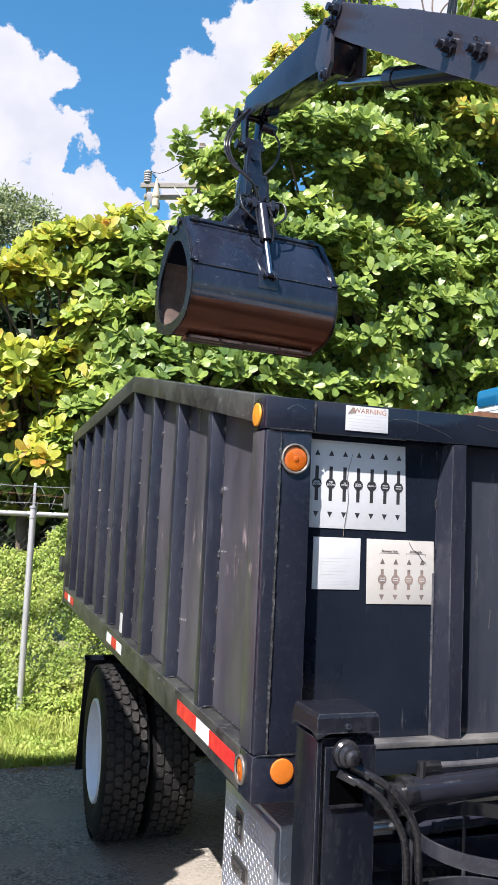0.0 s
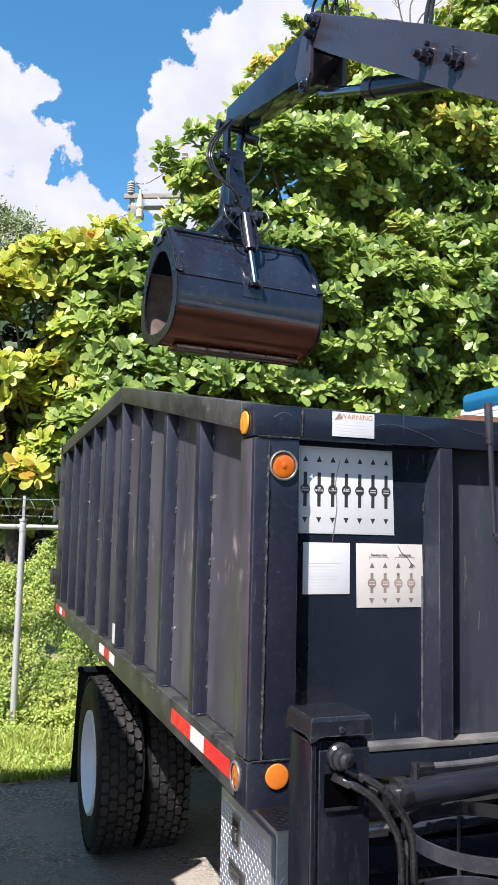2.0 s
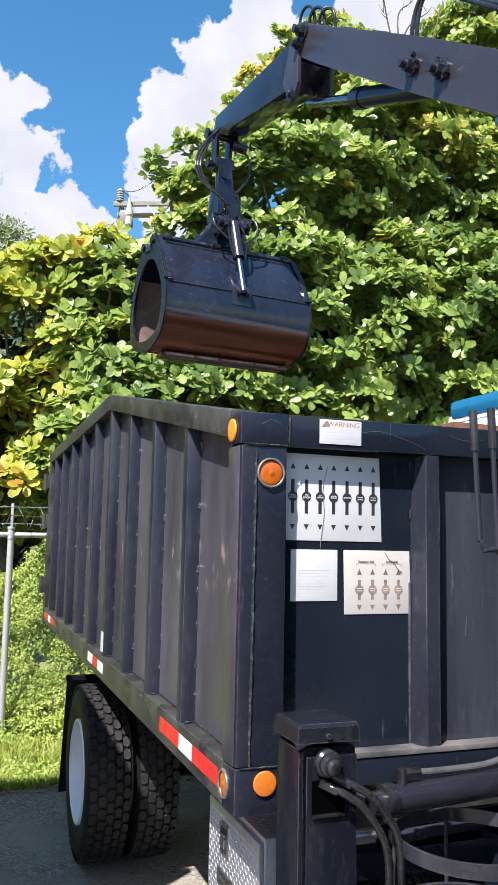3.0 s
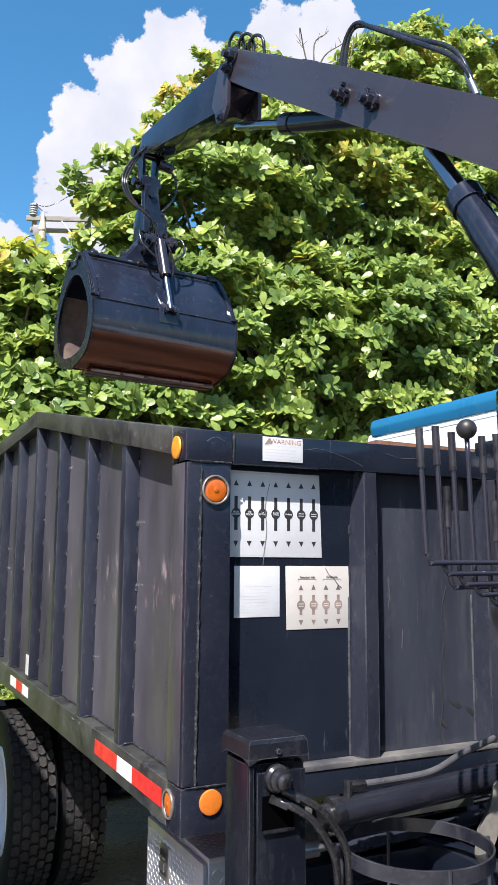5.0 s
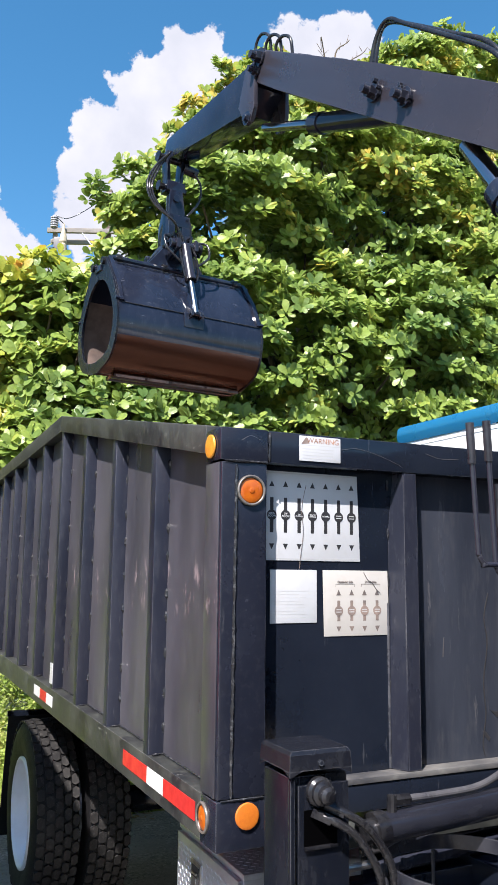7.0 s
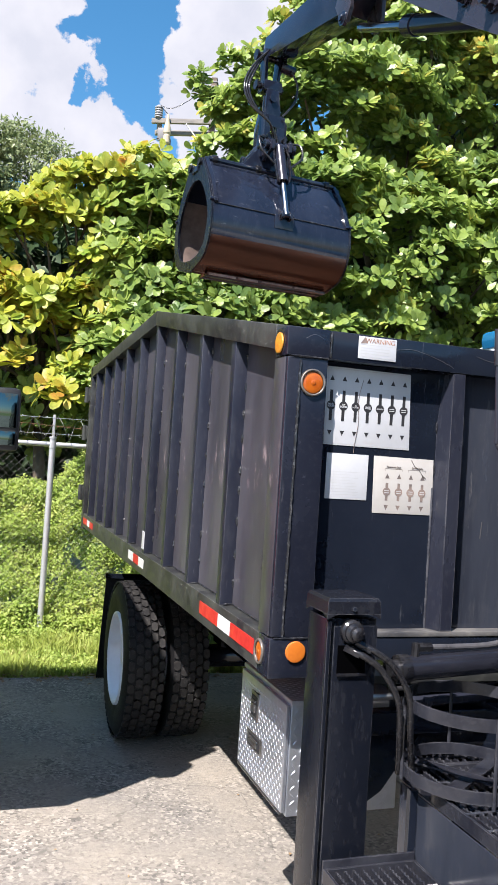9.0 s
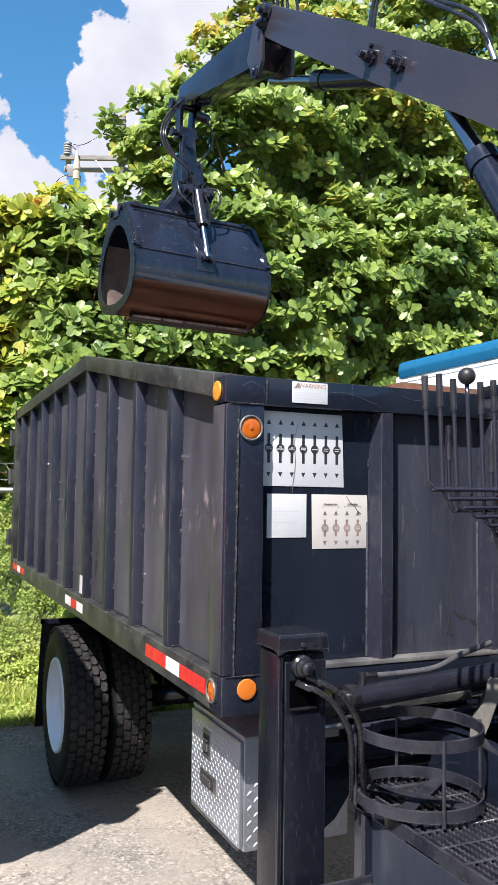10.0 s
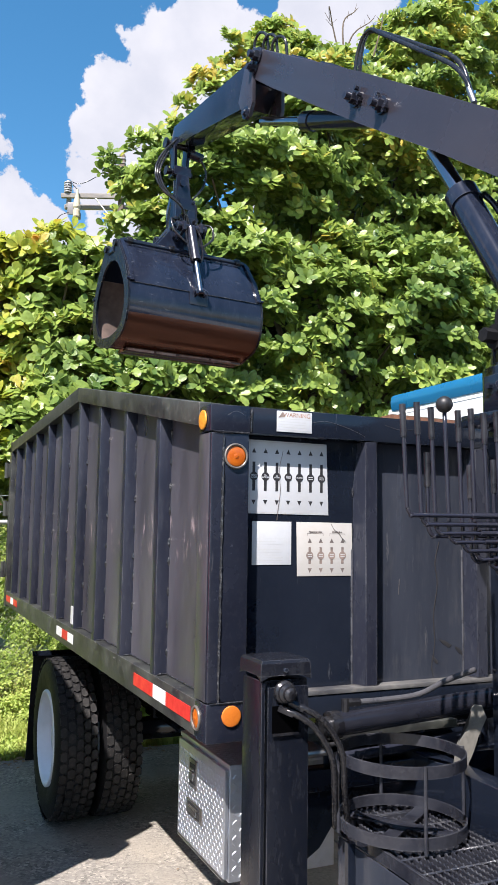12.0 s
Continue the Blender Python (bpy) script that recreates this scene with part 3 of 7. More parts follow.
def pavement():
    """Concrete slabs with open joints; the far edge is the broken edge along the grass."""
    root = thing("pavement", "worn grey concrete yard slabs with dark joints", "pavement", kind="structure")
    xs, ys = [-40, -28, -16, -9.5, -3.7, 1.55, 6.4, 11, 24], [-40, -25, -12, -6.2, -1.3, 4.25]
    for i in range(len(xs) - 1):
        for j in range(len(ys) - 1):
            bm = cuboid(xs[i] + 0.008, xs[i + 1] - 0.008, ys[j] + 0.008, ys[j + 1] - 0.008, -0.10, random.uniform(-0.004, 0.0), bevel=0.006)
            part("slab", bm, CONCRETE, root)
    bm = cuboid(-40, 24, -40, 4.24, -0.10, -0.014)
    part("joint_filler", bm, JOINT, root)


ground_sheet()
pavement()

# ---- dump box of the truck: front panel in the plane y = 0, long side in the plane x = 0 ----
W, LEN, PANEL = 2.30, 5.10, 0.055
FLOOR, SILL, BEAM, TOP = 1.14, 1.265, 2.17, 2.265
KINK_Y, KINK_Z, REAR_Z = 2.20, 2.665, 2.60
truck = thing("grapple_truck", "black steel grapple truck with ribbed dump box and knuckle boom loader", "truck", at=(1.15, 2.0, 0))


def side_top(y):
    return TOP + (KINK_Z - TOP) * y / KINK_Y if y < KINK_Y else KINK_Z + (REAR_Z - KINK_Z) * (y - KINK_Y) / (LEN - KINK_Y)


def side_wall(left):
    """One long side: sheet, ribs, sloping top rail and bottom rail."""
    def X(x):
        return x if left else W - x
    sgn = 1 if left else -1
    # sheet, rusty inside
    bm = bm_new()
    ys = [0.03, KINK_Y, LEN - 0.02]
    outline = [(X(PANEL), y, FLOOR + 0.03) for y in (ys[0], ys[-1])] + [(X(PANEL), y, side_top(y) - 0.02) for y in ys[::-1]]
    prism(bm, outline, (sgn * 0.008, 0, 0))
    wall = part("side_panel", bm, SIDE, truck, "dusty black sheet side with scraped paint")
    bm = bm_new()
    prism(bm, [(X(PANEL + 0.009), p[1], p[2]) for p in outline], (sgn * 0.004, 0, 0))
    part("inner_lining", bm, RUST, truck, "rusted bare inner face")
    # bottom rail
    bm = cuboid(min(X(0), X(0.075)), max(X(0), X(0.075)), 0.113, LEN, FLOOR, SILL - 0.004, bevel=0.006)
    rail = part("bottom_rail", bm, RAIL, truck, "dusty black bottom rail")
    # top rail in two straight runs
    bm = bm_new()
    for y0, y1 in ((0.113, KINK_Y), (KINK_Y, LEN)):
        a, b = side_top(y0), side_top(y1)
        prism(bm, [(X(-0.004), y0, a - 0.085), (X(-0.004), y1, b - 0.085), (X(-0.004), y1, b), (X(-0.004), y0, a)], (sgn * 0.095, 0, 0), bevel=0.005)
    part("top_rail", bm, RAIL, truck, "scuffed black top rail, kinked upward")
    bm = bm_new()
    for y0, y1 in ((0.12, KINK_Y), (KINK_Y, LEN - 0.02)):
        a, b = side_top(y0) + 0.001, side_top(y1) + 0.001
        prism(bm, [(X(0.068), y0, a - 0.1), (X(0.068), y1, b - 0.1), (X(0.068), y1, b - 0.004), (X(0.068), y0, a - 0.004)], (sgn * 0.03, 0, 0))
    part("top_rail_lip", bm, RUST, truck, "rusted inner lip")
    # ribs: folded channels with a sloping head
    ribs = [0.590 + 0.519 * k for k in range(9)]
    for y in ribs:
        bm = bm_new()
        z1 = side_top(y) - 0.07
        prism(bm, [(X(0.004), y, SILL - 0.02), (X(0.004), y + 0.055, SILL - 0.02), (X(PANEL + 0.002), y + 0.075, SILL - 0.02), (X(PANEL + 0.002), y - 0.004, SILL - 0.02)], (0, 0, z1 - SILL + 0.02), bevel=0.003)
        r = part("rib", bm, RIB, truck)
        if left:
            bm = bm_new()
            for k in range(9):
                z = SILL + 0.10 + k * (z1 - SILL - 0.17) / 8 + random.uniform(-0.02, 0.02)
                weld_line(bm, (PANEL - 0.002, y - 0.004, z - 0.018), (PANEL - 0.002, y - 0.004, z + 0.018), 0.007, 0.009)
            part("weld", bm, WELD, r)
    # ledge bead on the bottom rail
    if left:
        bm = bm_new()
        for y in ribs:
            weld_line(bm, (0.012, y - 0.02, SILL), (0.05, y - 0.012, SILL), 0.006, 0.012)
        weld_line(bm, (PANEL - 0.002, 0.1, SILL), (PANEL - 0.002, 2.4, SILL), 0.004, 0.02)
        part("ledge_weld", bm, WELD, rail)
    return wall, rail


left_wall, left_rail = side_wall(True)
side_wall(False)


def box_floor_and_rear():
    part("box_floor", cuboid(PANEL + 0.012, W - PANEL - 0.012, 0.09, LEN - 0.05, FLOOR + 0.04, FLOOR + 0.07), RUST, truck, "rusted steel floor")
    for k in range(9):
        y = 0.35 + k * 0.56
        part("cross_member", cuboid(0.08, W - 0.08, y, y + 0.06, FLOOR - 0.0, FLOOR + 0.038), BLACK, truck)
    for side in (0, 1):
        x0 = -0.004 if side == 0 else W - 0.116
        part("rear_post", cuboid(x0, x0 + 0.12, LEN - 0.06, LEN + 0.05, FLOOR - 0.02, REAR_Z + 0.01, bevel=0.005), RAIL, truck)
    gate = part("tailgate", cuboid(0.10, W - 0.10, LEN + 0.055, LEN + 0.10, FLOOR, REAR_Z - 0.02, bevel=0.006), SIDE, truck, "black sheet tailgate")
    for z in (1.45, 2.0, 2.35):
        bm = bm_new()
        rod(bm, (-0.03, LEN + 0.02, z - 0.07), (-0.03, LEN + 0.02, z + 0.07), 0.022)
        box(bm, -0.035, 0.01, LEN + 0.0, LEN + 0.12, z - 0.06, z + 0.06, bevel=0.004)
        part("hinge", bm, RAIL, gate)


box_floor_and_rear()


def head_board():
    """Front panel: corner posts, top beam, sill, posts with a bevelled flank, recessed sheets, welds."""
    # top beam and corner caps
    beam = part("top_beam", cuboid(0.150, W - 0.15, 0.0, 0.10, BEAM, TOP, bevel=0.006), BLACK, truck, "glossy black top beam with scratches")
    for side in (0, 1):
        x0 = 0.0 if side == 0 else W - 0.147
        part("corner_cap", cuboid(x0 - 0.004, x0 + 0.147, -0.001, 0.11, BEAM + 0.001, TOP + 0.001, bevel=0.007), CORNER, truck)
        part("corner_post", cuboid(x0 + 0.001, x0 + 0.143, 0.0, 0.11, SILL + 0.001, BEAM - 0.001, bevel=0.008), CORNER, truck, "black square corner post")
        part("corner_foot", cuboid(x0 - 0.002, x0 + 0.147, -0.002, 0.11, FLOOR - 0.004, SILL - 0.001, bevel=0.007), CORNER, truck)
    part("corner_flange", cuboid(-0.003, 0.0005, 0.012, 0.108, SILL + 0.004, BEAM - 0.004, bevel=0.001), SIDE, truck, "weathered flat corner flange")
    bm = bm_new()
    weld_line(bm, (0.149, -0.002, BEAM + 0.004), (0.149, -0.002, TOP - 0.006), 0.0045, 0.008)
    weld_line(bm, (0.04, -0.002, SILL + 0.004), (0.046, -0.002, BEAM - 0.01), 0.0055, 0.013)
    weld_line(bm, (0.01, -0.002, BEAM), (0.145, -0.002, BEAM), 0.004, 0.009)
    weld_line(bm, (0.01, -0.003, SILL), (0.14, -0.003, SILL), 0.0035, 0.009)
    part("weld", bm, WELD, beam)
    part("sill", cuboid(0.150, W - 0.15, 0.0, 0.10, FLOOR + 0.05, SILL, bevel=0.006), BLACK, truck)
    bm = bm_new()
    box(bm, 0.150, W - 0.15, -0.004, 0.058, SILL + 0.0015, SILL + 0.018, bevel=0.004)
    part("sill_ledge", bm, LEDGE, truck, "worn grey ledge")
    # recessed sheets
    xs = [0.145, 0.645, 1.15, 1.655, W - 0.145]
    for k, (a, b) in enumerate(zip(xs, xs[1:])):
        part("front_panel", cuboid(a + 0.001, b - 0.001, 0.060, 0.072, SILL - 0.01, BEAM + 0.02), DUSTY if k else BLACK, truck, "dust-filmed black front sheet with drips" if k else "glossy black front sheet")
    part("front_lining", cuboid(0.15, W - 0.15, 0.0735, 0.078, SILL - 0.01, BEAM + 0.02), RUST, truck)
    for x in xs[1:4]:
        bm = bm_new()
        levels = []
        for z, flank in ((SILL + 0.02, 0.056), (BEAM - 0.17, 0.050), (BEAM - 0.002, 0.030)):
            levels.append([bm.verts.new(q) for q in ((x - flank, 0.059, z), (x - 0.030, 0.002, z), (x + 0.019, 0.002, z), (x + 0.023, 0.059, z))])
        for lo, hi in zip(levels, levels[1:]):
            for q in range(4):
                bm.faces.new((lo[q], lo[(q + 1) % 4], hi[(q + 1) % 4], hi[q]))
        bm.faces.new(levels[0][::-1]), bm.faces.new(levels[-1])
        bmesh.ops.bevel(bm, geom=[e for e in bm.edges if abs(e.verts[0].co.z - e.verts[1].co.z) > 0.05 and e.verts[0].co.y < 0.03], offset=0.003, segments=2, affect="EDGES")
        p = part("front_post", bm, POST, truck, "black folded stiffener post")
        bm = bm_new()
        for k in range(6):
            z = SILL + 0.1 + k * 0.15
            weld_line(bm, (x - 0.053, 0.057, z), (x - 0.053, 0.057, z + 0.035), 0.004, 0.008)
        part("weld", bm, WELD, p)
        # added strip, pale as the sunlit left flank of the post
        part("flank_light_strip", cuboid(x - 0.0605, x - 0.0545, 0.0535, 0.0598, SILL + 0.019, BEAM - 0.40, bevel=0.002), FLANK_LIGHT, p, "light grey strip for the post's sunlit flank")
    # dried drips and two scrapes on the dusty sheet
    for pts, r, m in (([(0.985, 1.80), (0.965, 1.72), (0.975, 1.64), (0.955, 1.52), (0.960, 1.42), (0.945, 1.33), (0.952, 1.29)], 0.0022, INK), ([(0.80, 1.66), (0.795, 1.60)], 0.0018, SCRATCH)):
        part("drip_mark", tube(bm_new(), [(x, 0.0595, z) for x, z in pts], r, 5, 5), m, truck)
    for x, z, w in ((1.01, 1.415, 0.030), (1.075, 1.385, 0.022), (0.96, 1.355, 0.016)):
        bm = prism(bm_new(), [(x - w, 0.0585, z + 0.012), (x - w * 0.2, 0.0585, z + 0.008), (x + w, 0.0585, z - 0.012), (x + w * 0.5, 0.0585, z - 0.022), (x - w * 0.4, 0.0585, z - 0.006)], (0, 0.001, 0))
        part("bare_scrape", bm, INK, truck)
    # fine scratches on beam and post
    for pts in (([(0.39, 2.225), (0.45, 2.232), (0.53, 2.215), (0.59, 2.195), (0.61, 2.185)]), ([(0.70, 2.235), (0.76, 2.222), (0.83, 2.226)]), ([(0.06, 2.23), (0.09, 2.245), (0.12, 2.235)])):
        part("scratch", tube(bm_new(), [(x, -0.0005, z) for x, z in pts], 0.0009, 5, 5), SCRATCH, truck)


head_board()


def unseen_cab():
    """The truck's own cab ahead of the loader, out of view, added so that it mirrors dark in the front sheets."""
    bm = prism(bm_new(), [(0.05, -2.35, 0.95), (0.05, -2.35, 2.45), (0.05, -2.50, 2.68), (0.05, -4.3, 2.62), (0.05, -4.6, 1.75), (0.05, -5.7, 1.60), (0.05, -5.8, 0.75), (0.05, -4.3, 0.75)], (2.2, 0, 0), bevel=0.04)
    cab = part("cab", bm, BLACK, truck, "unseen black truck cab, added for its reflection")
    part("rear_window", cuboid(0.5, 1.8, -2.349, -2.343, 1.85, 2.3, bevel=0.002), GLASSDARK, cab)
    for x in (0.17, 2.13):
        part("front_wheel", lathe(bm_new(), (x, -4.9, 0.5), (1, 0, 0), [(0.001, -0.06), (0.28, -0.11), (0.45, -0.12), (0.5, -0.08), (0.5, 0.08), (0.45, 0.12), (0.28, 0.11), (0.001, 0.06)], 40), RUBBER, truck)


unseen_cab()


# ---- lamps, reflectors, tape on the truck ----
def disc(bm, centre, normal, r, thick, sides=32, dome=0.0):
    c, n = Vector(centre), Vector(normal).normalized()
    prof = [(r, 0.0), (r, thick), (r * 0.93, thick + dome * 0.35), (r * 0.6, thick + dome * 0.8), (0.0005, thick + dome)]
    return lathe(bm, c, n, prof, sides)


def round_lamp(place, normal, r):
    lamp = part("marker_lamp", disc(bm_new(), place, normal, r, 0.003, dome=0.004), AMBER, truck, "round amber marker lamp", smooth=True)
    n = Vector(normal)
    bm = bm_new()
    lathe(bm, place, normal, [(r * 1.02, 0.0), (r * 1.25, 0.0), (r * 1.22, 0.006), (r * 1.12, 0.010), (r * 1.02, 0.006)], 40)
    part("bezel", bm, RING, lamp, smooth=True)
    bm = bm_new()
    disc(bm, Vector(place) + n * 0.0066, normal, r * 0.22, 0.0015, 20, 0.001)
    part("lens_button", bm, AMBER, lamp)


round_lamp((0.091, -0.001, 2.088), (0, -1, 0), 0.036)
round_lamp((-0.001, 0.084, 1.205), (-1, 0, 0), 0.033)
part("reflector", disc(bm_new(), (0.087, -0.003, 1.222), (0, -1, 0), 0.034, 0.006, dome=0.002), AMBERREF, truck, "round orange reflector", smooth=True)


def oval_reflector():
    bm = disc(bm_new(), (0, 0, 0), (-1, 0, 0), 0.034, 0.005, dome=0.002)
    bmesh.ops.transform(bm, matrix=Matrix.Translation((-0.006, 0.064, 2.215)), verts=bm.verts)
    part("oval_reflector", bm, YELLOWREF, truck, "round yellow-orange side reflector", smooth=True)


oval_reflector()
for y0, y1, m in ((0.150, 0.418, RED), (0.418, 0.580, WHITETAPE), (0.580, 0.855, RED), (2.11, 2.26, WHITETAPE), (2.26, 2.43, RED), (2.43, 2.60, WHITETAPE), (4.35, 4.55, RED), (4.55, 4.72, WHITETAPE), (4.72, 5.0, RED)):
    part("reflective_tape", cuboid(-0.0025, 0.001, y0, y1, 1.178, 1.229), m, truck, "red reflective tape strip" if m is RED else "white reflective tape strip")
part("side_sticker", cuboid(0.0, 0.004, 2.150, 2.205, 1.285, 1.385), DECAL, truck, "small white sticker")


# ---- decals ----
def tri(bm, x, y, z, s, up):
    k = 1 if up else -1
    prism(bm, [(x - s, y, z - k * s), (x + s, y, z - k * s), (x, y, z + k * s)], (0, 0.001, 0))


def lettering(words, size, x, y, z, mat, parent, middle="LEFT"):
    """Raised print on an upright sheet that faces the yard."""
    cu = bpy.data.curves.new("lettering", "FONT")
    cu.body, cu.size, cu.extrude, cu.align_x, cu.space_line = words, size, 0.0002, middle, 0.8
    cu.resolution_u = 3
    cu.offset = size * 0.02
    tmp = new("lettering", cu)
    me = bpy.data.meshes.new_from_object(tmp.evaluated_get(bpy.context.evaluated_depsgraph_get()))
    bpy.data.objects.remove(tmp)
    me.transform(Matrix.Translation((x, y, z)) @ Matrix.Rotation(radians(90), 4, "X"))
    me.materials.append(mat)
    new("lettering", me).parent = parent


def lever_icons(sheet, xs, y, zc, half, mat, dot, bar, words=()):
    """Up arrow, slot with a round knob, down arrow, one column for each lever."""
    for k, x in enumerate(xs):
        bm = bm_new()
        tri(bm, x, y, zc + half, 0.0085, True)
        tri(bm, x, y, zc - half, 0.0085, False)
        box(bm, x - bar, x + bar, y, y + 0.001, zc - half * 0.56, zc + half * 0.56)
        lathe(bm, (x, y - 0.0006, zc), (0, 1, 0), [(0.0005, 0), (dot, 0), (dot, 0.001)], 20)
        icon = part("lever_icon", bm, mat, sheet)
        if k < len(words):
            lettering(words[k], 0.0085 if max(map(len, words[k].split())) < 5 else 0.0063, x, y - 0.0009, zc + (0.001 if "\n" in words[k] else -0.002), DECAL, icon, "CENTER")
            continue
        bm = bm_new()
        for dz in (-0.0035, 0.0035):
            box(bm, x - dot * 0.6, x + dot * 0.6, y - 0.0009, y - 0.0003, zc + dz - 0.0012, zc + dz + 0.0012)
        part("caption", bm, GREYINK, icon)


def decals():
    y = 0.0575
    a = part("control_decal", prism(bm_new(), [(0.164, y, 2.157), (0.480, y, 2.155), (0.489, y, 1.894), (0.167, y, 1.895)], (0, 0.003, 0), bevel=0.0008), DECAL, truck, "white decal with seven lever symbols")
    bm = bm_new()
    for x0, x1, z0, z1 in ((0.170, 0.477, 2.150, 2.152), (0.170, 0.484, 1.899, 1.901), (0.170, 0.172, 1.901, 2.150)):
        box(bm, x0, x1, y - 0.0003, y + 0.0005, z0, z1)
    part("border", bm, GREYINK, a)
    lever_icons(a, [0.186 + 0.0455 * k for k in range(7)], y - 0.0004, 2.027, 0.092, INK, 0.0155, 0.0055, ("MAIN\nBOOM", "TIP\nBOOM", "TIP\nEXTEND", "BOOM\nSWING", "GRAPPLE"))
    b = part("notice_sheet", cuboid(0.183, 0.337, y, 0.0605, 1.715, 1.868, bevel=0.0008), DECAL, truck, "faded white notice sheet")
    bm = bm_new()
    for k in range(9):
        z = 1.73 + k * 0.0095
        box(bm, 0.192, random.uniform(0.27, 0.328), y - 0.0003, y + 0.0005, z, z + 0.0014)
    part("faint_print", bm, FAINT, b)
    c = part("outrigger_decal", prism(bm_new(), [(0.358, y, 1.868), (0.588, y, 1.867), (0.593, y, 1.674), (0.362, y, 1.674)], (0, 0.003, 0), bevel=0.0008), PAPER, truck, "yellowed decal with four faded lever symbols")
    lever_icons(c, [0.412 + 0.0455 * k for k in range(4)], y - 0.0004, 1.748, 0.054, FADED, 0.0145, 0.005)
    bm = bm_new()
    for x0, x1 in ((0.402, 0.468), (0.492, 0.560)):
        box(bm, x0, x1, y - 0.0003, y + 0.0005, 1.826, 1.8275)
        box(bm, x0, x0 + 0.001, y - 0.0003, y + 0.0005, 1.819, 1.826)
        box(bm, x1 - 0.001, x1, y - 0.0003, y + 0.0005, 1.819, 1.826)
        lettering("Passenger Side" if x0 < 0.45 else "Driver Side", 0.0092, (x0 + x1) / 2, y - 0.0009, 1.8305, FADED, c, "CENTER")
    part("print", bm, FADED, c)
    bm = bm_new()
    tube(bm, [(0.50, y - 0.002, 1.862), (0.515, y - 0.002, 1.84), (0.53, y - 0.002, 1.832), (0.545, y - 0.002, 1.812), (0.56, y - 0.002, 1.80)], 0.001, 5, 4)
    part("crack", bm, FADED, c)
    bm = bm_new()
    tube(bm, [(0.30, y - 0.002, 2.12), (0.285, y - 0.002, 2.05), (0.29, y - 0.002, 1.98), (0.28, y - 0.002, 1.90), (0.278, y - 0.002, 1.872)], 0.0008, 5, 4)
    part("crack", bm, FADED, a)
    d = part("warning_sign", cuboid(0.246, 0.385, -0.0035, 0.0, 2.184, 2.258, bevel=0.0008), DECAL, truck, "white warning label with orange heading")
    cu = bpy.data.curves.new("heading", "FONT")
    cu.body, cu.size, cu.extrude, cu.align_x = "WARNING", 0.0225, 0.0004, "LEFT"
    tmp = new("heading", cu)
    me = bpy.data.meshes.new_from_object(tmp.evaluated_get(bpy.context.evaluated_depsgraph_get()))
    bpy.data.objects.remove(tmp)
    me.transform(Matrix.Translation((0.270, -0.0036, 2.2375)) @ Matrix.Rotation(radians(90), 4, "X"))
    me.materials.append(ORANGEINK)
    w = new("heading", me)
    w.parent = d
    bm = bm_new()
    prism(bm, [(0.251, -0.0038, 2.233), (0.279, -0.0038, 2.236), (0.268, -0.0038, 2.256), (0.259, -0.0038, 2.244)], (0, 0.001, 0))
    part("rubbed_symbol", bm, FADED, d)
    bm = bm_new()
    box(bm, 0.249, 0.381, -0.0038, -0.0030, 2.2305, 2.232)
    for k in range(4):
        z = 2.191 + k * 0.0092
        box(bm, 0.254, random.uniform(0.355, 0.375), -0.0038, -0.0030, z, z + 0.0028)
    part("small_print", bm, FAINT, d)


decals()


